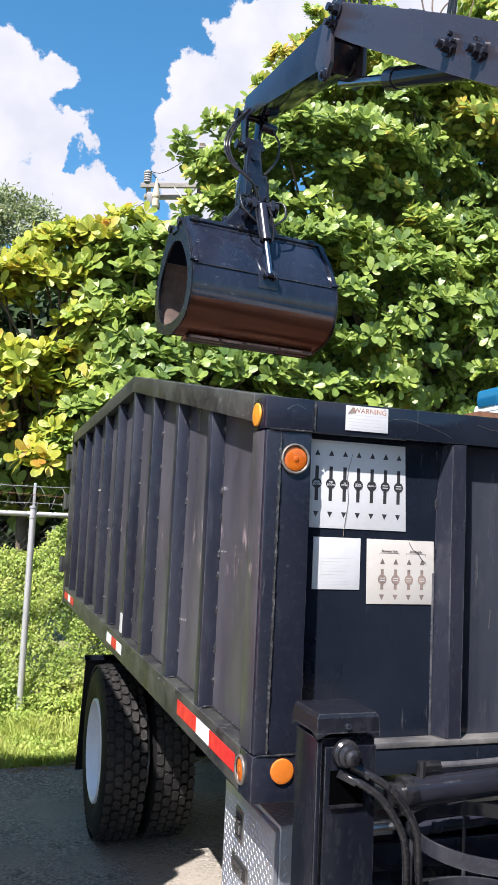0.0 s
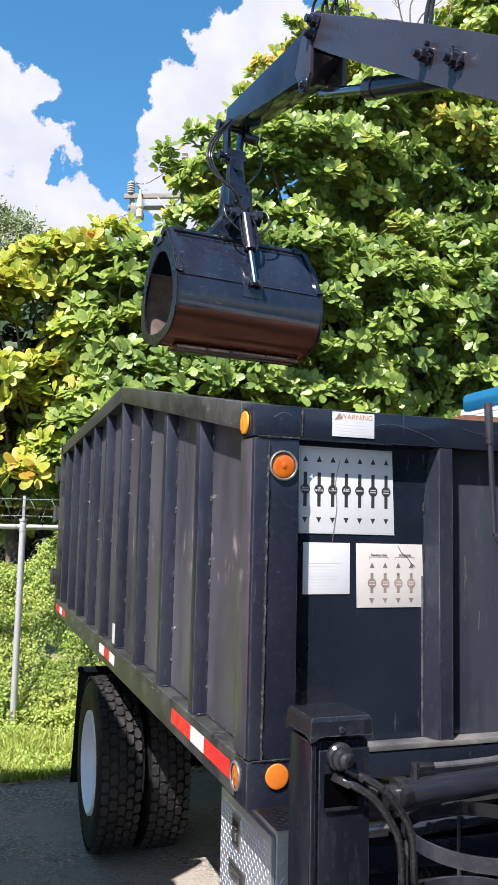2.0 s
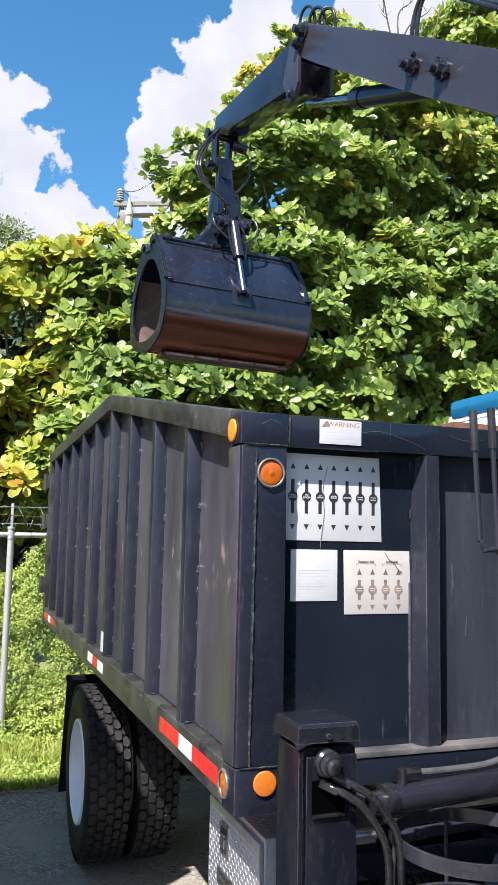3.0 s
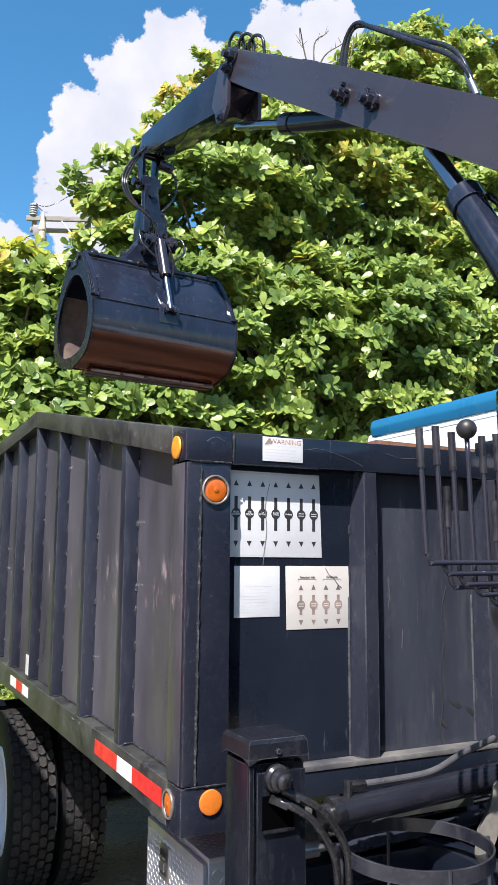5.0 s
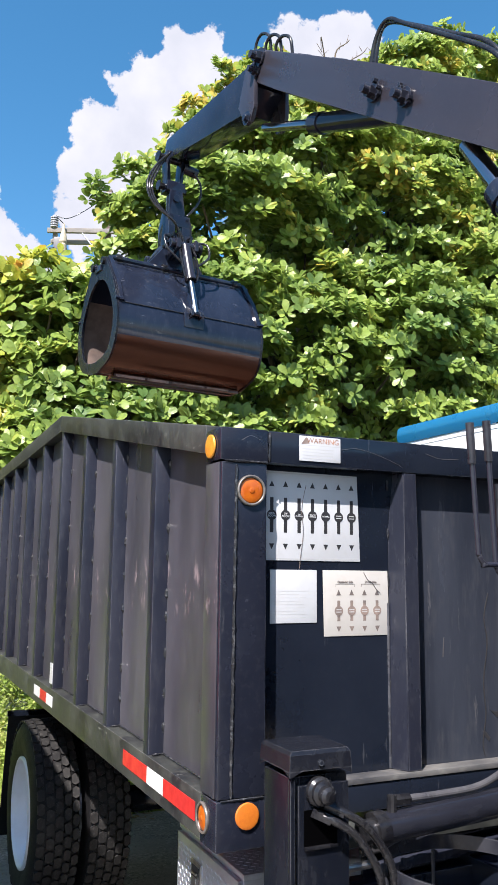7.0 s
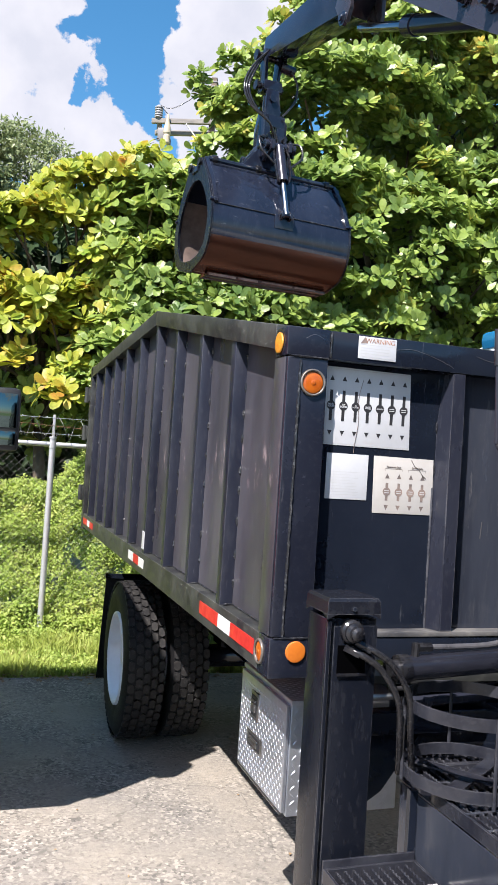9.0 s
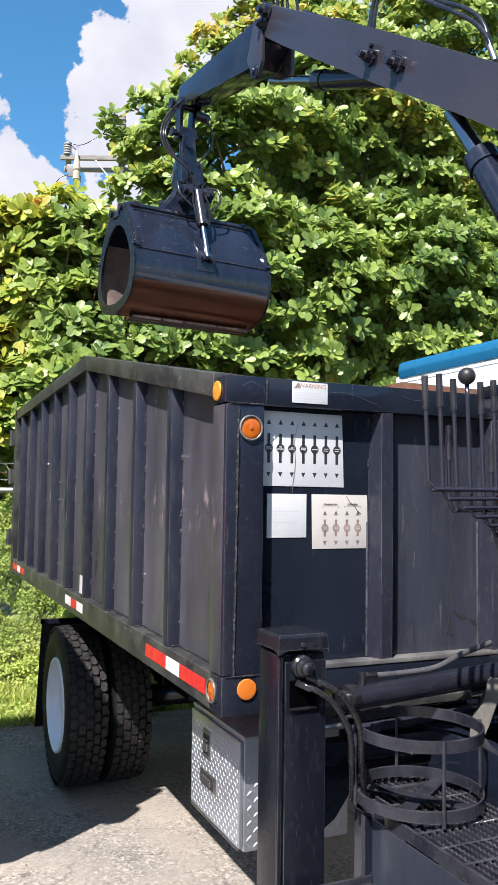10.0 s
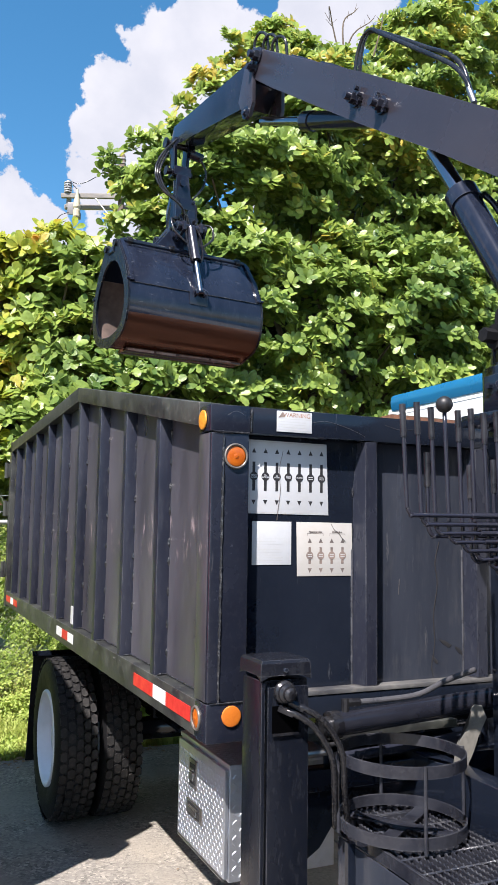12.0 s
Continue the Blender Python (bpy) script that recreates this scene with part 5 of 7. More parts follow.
    for dx in (-0.05, 0.05):
        bm = tube(bm_new(), [a + Vector((dx * 0.8, 0, 0.02)), a.lerp(m, 0.3) + Vector((dx * 1.15, s * 0.02, 0)), a.lerp(m, 0.85) + Vector((dx, s * 0.02, 0)), m + Vector((dx * 0.6, s * 0.012, -0.01))], 0.008, 8)
        part("port_pipe", bm, FITTING, cyl)
    part("cylinder_cap", rod(bm_new(), m.lerp(a, 0.12), m, 0.04, 20), BOOM, grapple)
    part("jaw_rod", rod(bm_new(), m, b, 0.019, 16), CHROME, grapple, "chromed piston rod")
    bm = bm_new()
    for dx in (-0.04, 0.024):
        prism(bm, [(GX + dx, GY + s * 0.312, 3.45), (GX + dx, GY + s * 0.312, 3.555), (GX + dx, GY + s * 0.380, 3.51), (GX + dx, GY + s * 0.380, 3.48)], (0.016, 0, 0))
    box(bm, GX - 0.07, GX + 0.07, min(GY + s * 0.326, GY + s * 0.340), max(GY + s * 0.326, GY + s * 0.340), 3.405, 3.505, bevel=0.003)
    rod(bm, (GX - 0.05, GY + s * 0.362, 3.498), (GX + 0.05, GY + s * 0.362, 3.498), 0.014, 12)
    part("jaw_bracket", bm, NAVY, grapple)


grapple_half(-1)
grapple_half(1)


def grapple_head():
    x, y = GX, GY
    # wedge plates over the hinge beam
    for dy in (-0.085, 0.06):
        bm = prism(bm_new(), [(x - 0.23, y + dy, 3.80), (x + 0.21, y + dy, 3.80), (x + 0.21, y + dy, 3.875), (x + 0.09, y + dy, 4.07), (x - 0.085, y + dy, 4.07), (x - 0.23, y + dy, 3.885)], (0, 0.025, 0), bevel=0.004)
        part("head_plate", bm, NAVY, grapple, "black triangular head plate")
    part("hinge_beam", cuboid(x - 0.54, x + 0.54, y - 0.05, y + 0.05, 3.79, 3.83, bevel=0.005), NAVY, grapple)
    bm = bm_new()
    for s in (-1, 1):
        rod(bm, (x - 0.115, y + s * 0.19, 4.035), (x + 0.115, y + s * 0.19, 4.035), 0.024, 18)
        for dx in (-0.115, 0.095):
            rod(bm, (x + dx, y + s * 0.19, 4.035), (x + dx + 0.02, y + s * 0.19, 4.035), 0.034, 18)
    for dx in (-0.08, 0.055):
        prism(bm, [(x + dx, y - 0.23, 4.00), (x + dx, y - 0.23, 4.065), (x + dx, y - 0.08, 4.10), (x + dx, y + 0.08, 4.10), (x + dx, y + 0.23, 4.065), (x + dx, y + 0.23, 4.00), (x + dx, y + 0.09, 3.95), (x + dx, y - 0.09, 3.95)], (0.025, 0, 0), bevel=0.004)
    part("cylinder_yoke", bm, BOOM, grapple)
    # swivel fittings and short hoses crowded round the yoke
    for k, (dx, z) in enumerate(((-0.105, 4.095), (-0.065, 4.12), (0.06, 4.115), (0.10, 4.09), (-0.12, 4.03), (0.125, 4.02))):
        bm = rod(bm_new(), (x + dx, y - 0.11, z), (x + dx, y - 0.16, z), 0.015, 6)
        rod(bm, (x + dx, y - 0.15, z + 0.02), (x + dx, y - 0.15, z - 0.03), 0.011, 8)
        part("hose_fitting", bm, FITTING, grapple)
    for side in (-1, 1):
        bm = tube(bm_new(), [(x + side * 0.10, y - 0.16, 4.09), (x + side * 0.16, y - 0.20, 4.07), (x + side * 0.155, y - 0.24, 3.97), (x + side * 0.09, y - 0.26, 3.90), (x + side * 0.05, y - 0.255, 3.87)], 0.0085, 8)
        part("grapple_hose", bm, HOSE, grapple, "looped black hose")
    # yoke body: box with a square window and one wing
    bm = bm_new()
    for dx in (-0.078, 0.060):
        prism(bm, [(x + dx, y - 0.08, 4.06), (x + dx, y + 0.08, 4.06), (x + dx, y + 0.08, 4.24), (x + dx, y + 0.03, 4.34), (x + dx, y - 0.03, 4.34), (x + dx, y - 0.08, 4.24)], (0.018, 0, 0), bevel=0.003)
    for z0, z1 in ((4.06, 4.155), (4.215, 4.30)):
        box(bm, x - 0.078, x + 0.078, y - 0.093, y - 0.081, z0, z1, bevel=0.002)
    box(bm, x - 0.078, x - 0.034, y - 0.093, y - 0.081, 4.155, 4.215)
    box(bm, x + 0.022, x + 0.078, y - 0.093, y - 0.081, 4.155, 4.215)
    yoke = part("yoke", bm, NAVY, grapple, "black box yoke with a square window")
    bm = prism(bm_new(), [(x + 0.079, y - 0.05, 4.33), (x + 0.118, y - 0.05, 4.27), (x + 0.118, y - 0.05, 4.13), (x + 0.079, y - 0.05, 4.08)], (0, 0.09, 0), bevel=0.004)
    part("wing_plate", bm, BOOM, yoke)
    for z in (4.085, 4.275):
        for dx in (-0.06, 0.06):
            part("bolt", rod(bm_new(), (x + dx, y - 0.103, z), (x + dx, y - 0.092, z), 0.010, 6), FITTING, yoke)
    bm = lathe(bm_new(), (x - 0.01, y, 0), (0, 0, 1), [(0.001, 4.24), (0.056, 4.24), (0.056, 4.33), (0.046, 4.345), (0.046, 4.47), (0.001, 4.47)], 28)
    part("rotator", bm, BOOM, grapple, "black hydraulic rotator")
    bm = prism(bm_new(), [(x - 0.066, y - 0.062, 4.30), (x + 0.060, y - 0.062, 4.30), (x + 0.034, y - 0.062, 4.50), (x - 0.060, y - 0.062, 4.50)], (0, 0.020, 0), bevel=0.003)
    rod(bm, (x - 0.015, y - 0.062, 4.43), (x - 0.015, y - 0.080, 4.43), 0.026, 20)
    part("neck_plate", bm, NAVY, grapple)
    # hanger: lower block, two straps with daylight between them, pins
    part("pin_block", cuboid(x - 0.082, x + 0.060, y - 0.055, y + 0.055, 4.495, 4.57, bevel=0.008), NAVY, grapple)
    for dx0, dx1 in ((-0.075, -0.082), (0.018, 0.036)):
        bm = prism(bm_new(), [(x + dx0, y - 0.042, 4.55), (x + dx0, y + 0.042, 4.55), (x + dx1, y + 0.042, 4.80), (x + dx1, y - 0.042, 4.80)], (0.024, 0, 0), bevel=0.004)
        part("hanger_strap", bm, NAVY, grapple)
    for z, x0, x1, r in ((4.535, -0.115, 0.085, 0.024), (4.755, -0.125, 0.10, 0.027)):
        bm = rod(bm_new(), (x + x0, y, z), (x + x1, y, z), r, 18)
        rod(bm, (x + x0 - 0.012, y, z), (x + x0, y, z), r * 1.45, 18)
        part("hanger_pin", bm, FITTING, grapple)
    bm = rod(bm_new(), (x + 0.05, y - 0.03, 4.70), (x + 0.155, y - 0.03, 4.685), 0.036, 22)
    rod(bm, (x + 0.045, y - 0.03, 4.70), (x + 0.065, y - 0.03, 4.698), 0.044, 22)
    part("swing_motor", bm, BOOM, grapple, "black round swing motor")
    for k in range(3):
        d = 0.017 * k
        bm = tube(bm_new(), [(x - 0.08, y - 0.06 - d, 4.76), (x - 0.17 - d, y - 0.10, 4.60), (x - 0.235 - d, y - 0.14, 4.43), (x - 0.19 - d, y - 0.17, 4.29), (x - 0.09, y - 0.17 - d, 4.215 - d), (x - 0.01 - d, y - 0.16, 4.11), (x + 0.0 - d, y - 0.17, 4.03)], 0.008, 8)
        part("grapple_hose", bm, HOSE, grapple, "looped black hose")
    bm = tube(bm_new(), [(x + 0.12, y - 0.06, 4.67), (x + 0.175, y - 0.06, 4.58), (x + 0.165, y - 0.06, 4.46), (x + 0.10, y - 0.08, 4.36), (x + 0.06, y - 0.08, 4.31)], 0.008, 8)
    part("grapple_hose", bm, HOSE, grapple, "looped black hose")


grapple_head()
grapple.rotation_euler = (0, 0, radians(7))
grapple.scale.z = 0.965


# ---- outrigger leg, its cylinder and hoses ----
def outrigger():
    o = thing("outrigger", "black square outrigger leg with cap and hydraulic hoses", "outrigger", at=(0.13, -0.24, 0))
    leg = part("outer_tube", cuboid(0.054, 0.214, -0.302, -0.172, 0.22, 1.390, bevel=0.006), WORNPOST, o, "black square steel tube")
    part("face_plate", cuboid(0.076, 0.213, -0.311, -0.303, 0.22, 1.37, bevel=0.003), WORNPOST, leg)
    part("edge_channel", cuboid(0.053, 0.066, -0.314, -0.3025, 0.22, 1.385, bevel=0.003), WORNPOST, leg, "rubbed edge strip")
    bm = bm_new()
    corners = ((0.048, -0.320), (0.217, -0.320), (0.217, -0.160), (0.048, -0.160))
    lo = [bm.verts.new((x, y, 1.404)) for x, y in corners]
    mi = [bm.verts.new((x + (0.135 - x) * 0.03, y + (-0.240 - y) * 0.03, 1.440)) for x, y in corners]
    hi = [bm.verts.new((x + (0.135 - x) * 0.10, y + (-0.240 - y) * 0.10, 1.449)) for x, y in corners]
    for p, q in ((lo, mi), (mi, hi)):
        for k in range(4):
            bm.faces.new((p[k], p[(k + 1) % 4], q[(k + 1) % 4], q[k]))
    bm.faces.new(hi), bm.faces.new(lo[::-1])
    for k in range(4):
        p, q = lo[k].co, lo[(k + 1) % 4].co
        for e, f in ((p, p.lerp(q, 0.22)), (q, q.lerp(p, 0.22))):
            bm.faces.new([bm.verts.new(v) for v in (e + Vector((0, 0, 0.001)), f + Vector((0, 0, 0.001)), e - Vector((0, 0, 0.014)))])
    part("cap", bm, CAPDUST, o, "dusty black folded cap")
    part("inner_leg", cuboid(0.075, 0.190, -0.285, -0.190, 0.05, 0.22), STEEL, o)
    part("foot", cuboid(-0.02, 0.28, -0.40, -0.09, 0.0, 0.05, bevel=0.008), BLACK, o)
    c = Vector((0.128, -0.312, 1.355))
    bm = lathe(bm_new(), c, (0, -1, 0), [(0.034, 0.0), (0.034, 0.012), (0.028, 0.018), (0.028, 0.028), (0.020, 0.034), (0.020, 0.05), (0.012, 0.056), (0.001, 0.058)], 24)
    part("port_plug", bm, FITTING, leg, "oily dark steel hydraulic plug", smooth=False)
    part("bolt", rod(bm_new(), (0.13, -0.318, 1.420), (0.13, -0.326, 1.420), 0.007, 6), BLACK, leg)
    # no recess here: a flat black plate stands in for its shade
    part("port_shade", cuboid(0.090, 0.178, -0.3135, -0.3115, 1.235, 1.315), SHADE_BLACK, leg, "flat black plate for the shade inside the port")
    part("port_lip", cuboid(0.090, 0.178, -0.320, -0.312, 1.228, 1.236, bevel=0.002), FITTING, leg)
    for k, (dx, dz) in enumerate(((0.0, 0.0), (0.035, 0.012))):
        a = Vector((0.118 + dx, -0.318, 1.305 + dz))
        bm = tube(bm_new(), [a, (0.155 + dx, -0.345, 1.292 + dz), (0.215 + dx, -0.352, 1.248 + dz), (0.272 + dx, -0.35, 1.16 + dz), (0.297 + dx, -0.325, 1.05), (0.325 + dx * 1.3, -0.28, 0.93)], 0.0098, 12)
        part("hose", bm, HOSE, o, "black hydraulic hose")
        bm = rod(bm_new(), a - Vector((0.006, -0.006, -0.004)), a + Vector((0.03, -0.022, -0.012)), 0.013, 6)
        part("hose_fitting", bm, FITTING, o)
    # horizontal cylinder with its end cap and pipe
    part("beam_cylinder", rod(bm_new(), (0.335, -0.25, 1.228), (1.00, -0.25, 1.267), 0.037, 40), GREYCYL, o, "black outrigger cylinder")
    bm = rod(bm_new(), (0.318, -0.25, 1.227), (0.352, -0.25, 1.229), 0.043, 28)
    rod(bm, (0.285, -0.25, 1.225), (0.32, -0.25, 1.227), 0.030, 20)
    part("cylinder_head", bm, FITTING, o)
    part("pipe", rod(bm_new(), (0.22, -0.22, 1.135), (0.33, -0.22, 1.138), 0.010, 12), STEEL, o)
    bm = tube(bm_new(), [(0.40, -0.25, 1.292), (0.52, -0.25, 1.292), (0.66, -0.25, 1.300), (0.78, -0.24, 1.335), (0.92, -0.22, 1.36)], 0.0095, 12)
    part("hose", bm, GREYHOSE, o, "faded grey hydraulic hose")
    bm = bm_new()
    rod(bm, (0.385, -0.25, 1.292), (0.43, -0.25, 1.292), 0.015, 6)
    rod(bm, (0.378, -0.25, 1.255), (0.378, -0.25, 1.305), 0.013, 10)
    part("hose_fitting", bm, FITTING, o)
    part("pipe", rod(bm_new(), (0.36, -0.13, 1.135), (0.97, -0.13, 1.160), 0.011, 14), HOSE, o)
    part("pipe", rod(bm_new(), (0.42, -0.12, 1.085), (0.97, -0.12, 1.109), 0.020, 18), POST, o)
    part("outrigger_beam", cuboid(0.22, 2.1, -0.140, -0.076, 0.99, 1.06, bevel=0.006), BLACK, o)
    part("outrigger_beam", cuboid(0.26, 0.90, -0.145, -0.02, 1.152, 1.180, bevel=0.004), RAIL, o)
    part("back_plate", cuboid(0.40, 1.30, -0.075, -0.067, 0.93, 1.15, bevel=0.002), BLACK, o, "black upright plate")
    bm = prism(bm_new(), [(0.24, -0.10, 1.0), (0.52, -0.10, 1.0), (0.37, -0.10, 0.80), (0.24, -0.10, 0.72)], (0, 0.012, 0))
    part("gusset", bm, BLACK, o)


outrigger()


# ---- operator platform, step, bottle-cooler holder ----
def grating(root, x0, x1, y0, y1, z, name="grating"):
    """Serrated bearing bars with round cross bars in a flat frame."""
    bm = bm_new()
    n = int((x1 - x0) / 0.026)
    for i in range(1, n):
        x = x0 + (x1 - x0) * i / n
        box(bm, x - 0.0022, x + 0.0022, y0, y1, z - 0.028, z - 0.004)
        k = int((y1 - y0) / 0.018)
        for j in range(k):
            y = y0 + (j + 0.2) * (y1 - y0) / k
            prism(bm, [(x - 0.0022, y, z - 0.004), (x - 0.0022, y + 0.009, z - 0.004), (x - 0.0022, y + 0.0065, z), (x - 0.0022, y + 0.0025, z)], (0.0044, 0, 0))
    tagged(part(name, bm, GRATE, root, "serrated black steel grating"), kind="stuff")
    k = max(2, int((y1 - y0) / 0.10))
    for j in range(1, k):
        y = y0 + (y1 - y0) * j / k
        part("cross_bar", rod(bm_new(), (x0, y, z - 0.005), (x1, y, z - 0.005), 0.004, 6), GRATE, root)
    bm = bm_new()
    for a in ((x0 - 0.008, x0, y0 - 0.008, y1 + 0.008), (x1, x1 + 0.008, y0 - 0.008, y1 + 0.008), (x0, x1, y0 - 0.008, y0), (x0, x1, y1, y1 + 0.008)):
        box(bm, *a, z - 0.035, z + 0.004)
    part("frame", bm, GRATE, root)


def platform():
    p = thing("operator_platform", "black operator platform with serrated steel grating", "platform", at=(0.8, -0.6, 0.5))
    grating(p, 0.378, 1.50, -1.45, -0.235, 0.92)
    grating(p, 0.460, 1.50, -0.215, -0.09, 0.92)
    # paler dusty paint puts the bright yard's reflection into this plate's colour
    part("side_plate", cuboid(0.3625, 0.3665, -1.45, -0.235, 0.46, 0.883), DUSTY, p, "black side plate, paler for the yard it reflects")
    part("bracket", cuboid(0.41, 1.5, -0.5, -0.44, 0.80, 0.884), BLACK, p)
    s = thing("step", "black serrated grating step below the platform", "step", at=(0.23, -0.5, 0.6))
    grating(s, 0.075, 0.345, -1.05, -0.36, 0.705)
    part("toe_bar", cuboid(0.066, 0.353, -0.352, -0.344, 0.66, 0.73, bevel=0.002), GRATE, s)
    part("hanger", cuboid(0.335, 0.361, -0.34, -0.32, 0.60, 0.90), BLACK, s)
    part("skirt_plate", cuboid(0.222, 0.358, -0.262, -0.254, 0.30, 0.665, bevel=0.002), WORNPOST, s, "black upright skirt plate")


platform()


def cooler_holder():
    h = thing("cooler_holder", "black flat-steel ring holder standing empty on the platform", "holder", at=(0.515, -0.36, 0.93))
    c, r = (0.515, -0.36, 0), 0.198
    part("upper_ring", ring_band(bm_new(), c, r, 1.130, 1.166, 0.005), GRATE, h)
    part("lower_ring", ring_band(bm_new(), c, r, 0.935, 0.970, 0.005), GRATE, h)
    for k in range(4):
        a = radians(-15 + 90 * k)
        p = Vector((c[0] + (r + 0.004) * math.cos(a), c[1] + (r + 0.004) * math.sin(a), 0))
        part("upright", rod(bm_new(), (p.x, p.y, 0.925), (p.x, p.y, 1.168), 0.0055, 8), GRATE, h)
    for a in (radians(35), radians(125)):
        d, e = Vector((math.cos(a), math.sin(a), 0)), Vector((-math.sin(a), math.cos(a), 0))
        cc = Vector((c[0], c[1], 0.932 if a < 1 else 0.9375))
        bm = prism(bm_new(), [cc + d * i * (r - 0.006) + e * j * 0.022 for i, j in ((-1, -1), (1, -1), (1, 1), (-1, 1))], (0, 0, 0.005))
        part("cross_strap", bm, GRATE, h)


cooler_holder()


def control_levers():
    c = thing("control_levers", "row of black bent-rod control levers with worn grips", "control levers", at=(0.75, -0.62, 1.75))
    for k in range(8):
        x, y, z = 0.335 + 0.053 * k, -0.655 + 0.006 * k, 1.885 - 0.025 * k
        top = 2.185 + (0.01 if k % 2 else 0.0)
        bm = tube(bm_new(), [(x - 0.012, y, top), (x, y, z + 0.05), (x + 0.003, y, z + 0.018), (x + 0.02, y, z), (x + 0.05, y, z), (0.80, y + 0.0, z + 0.004)], 0.0062, 12, 6)
        lever = part("lever", bm, BOOM, c, smooth=True)
        if k != 3:
            part("grip", rod(bm_new(), (x - 0.0125, y, top + 0.012), (x - 0.009, y, top - 0.08), 0.0092, 16), GRIP, lever, "worn grey rubber grip")
        else:
            bm = bm_new()
            bmesh.ops.create_uvsphere(bm, u_segments=20, v_segments=14, radius=0.025, matrix=Matrix.Translation((x - 0.012, y, top + 0.015)))
            part("knob", bm, PLASTIC, lever, "black ball knob", smooth=True)
        part("sleeve", rod(bm_new(), (0.56 + 0.02 * k, y, z + 0.002), (0.80, y, z + 0.004), 0.009, 10), BOOM, lever)
    for x, top in ((0.445, 2.06), (0.60, 2.03), (0.69, 2.05)):
        bar = 1.878 - 0.47 * (x - 0.335)
        bm = tube(bm_new(), [(x, -0.60, top), (x + 0.003, -0.60, bar + 0.05), (x + 0.006, -0.60, bar + 0.018), (x + 0.022, -0.60, bar), (x + 0.05, -0.60, bar), (0.80, -0.60, bar + 0.004)], 0.006, 12, 6)
        lever = part("lever", bm, BOOM, c, smooth=True)
        part("grip", rod(bm_new(), (x, -0.60, top + 0.01), (x + 0.002, -0.60, top - 0.09), 0.0092, 16), GRIP, lever, "worn grey rubber grip")
    part("valve_bank", cuboid(0.79, 0.90, -0.72, -0.52, 1.62, 1.95, bevel=0.01), BLACK, c)
    part("stand", cuboid(0.83, 0.875, -0.64, -0.58, 0.925, 1.62, bevel=0.004), BLACK, c)


control_levers()


def torn_card():
    bm = bm_new()
    pts = [(0.758, 1.000), (0.818, 1.004), (0.822, 1.070), (0.846, 1.095), (0.856, 1.150), (0.884, 1.205), (0.878, 1.240), (0.852, 1.246), (0.836, 1.232), (0.815, 1.190), (0.792, 1.130), (0.776, 1.085), (0.764, 1.050)]
    prism(bm, [(0.82 + (x - 0.82) * 1.22, -0.300 + 0.012 * math.sin(40 * z + 9 * x), 1.0 + (z - 1.0) * 1.06) for x, z in pts], (0.004, 0.008, 0))
    rag = bm_new()
    n = 14
    grid = [[rag.verts.new((0.94 + 0.30 * i / n + 0.02 * math.sin(5 * j / n), -0.215 + 0.17 * j / n + 0.02 * math.sin(7 * i / n), 0.930 + 0.016 * abs(math.sin(i * 1.3 + j * 0.7)) + 0.012 * abs(math.sin(j * 1.7 - i * 0.4)))) for j in range(n + 1)] for i in range(n + 1)]
    for i in range(n):
        for j in range(n):
            if (i - n / 2) ** 2 + (j - n / 2) ** 2 < (n * 0.52) ** 2:
                rag.faces.new((grid[i][j], grid[i + 1][j], grid[i + 1][j + 1], grid[i][j + 1]))
    bmesh.ops.delete(rag, geom=[v for v in rag.verts if not v.link_faces], context="VERTS")
    bmesh.ops.solidify(rag, geom=list(rag.faces), thickness=0.004)
    tagged(part("rag", rag, CARD, smooth=True), "crumpled dirty grey rag on the grating", "rag")
    tagged(part("torn_cardboard", bm, CARD), "torn beige cardboard wedged by the cylinder", "cardboard")


torn_card()


# ---- vehicles standing by ----
def van():
    v = thing("parked_bus", "white bus with blue roof edge parked beyond the truck", "bus", at=(4.1, 0.5, 0))
    bm = cuboid(3.0, 5.3, -5.2, 3.51, 0.45, 2.955, bevel=0.13)
    body = part("body", bm, VANWHITE, v)
    bm = cuboid(2.992, 5.308, -5.1, 3.41, 2.880, 3.045, bevel=0.07)
    part("roof", bm, VANBLUE, v, "blue roof band")
    part("gutter", cuboid(2.997, 2.9995, -5.0, 3.3, 2.862, 2.872), VANWHITE, v)
    for y in (2.2, -3.6):
        for x in (3.0, 5.05):
            w = part("wheel", lathe(bm_new(), (x + 0.125, y, 0.48), (1, 0, 0), [(0.28, -0.12), (0.44, -0.12), (0.48, -0.08), (0.48, 0.08), (0.44, 0.12), (0.28, 0.12)], 36), RUBBER, v, smooth=True)
            part("hub", lathe(bm_new(), (x + 0.125, y, 0.48), (1, 0, 0), [(0.001, -0.09), (0.28, -0.11), (0.28, 0.11), (0.001, 0.09)], 30), TRIMGREY, w)
    for k in range(6):
        part("window", cuboid(2.994, 3.0, -4.6 + k * 1.2, -3.55 + k * 1.2, 1.65, 2.4, bevel=0.002), GLASSDARK, body)


van()


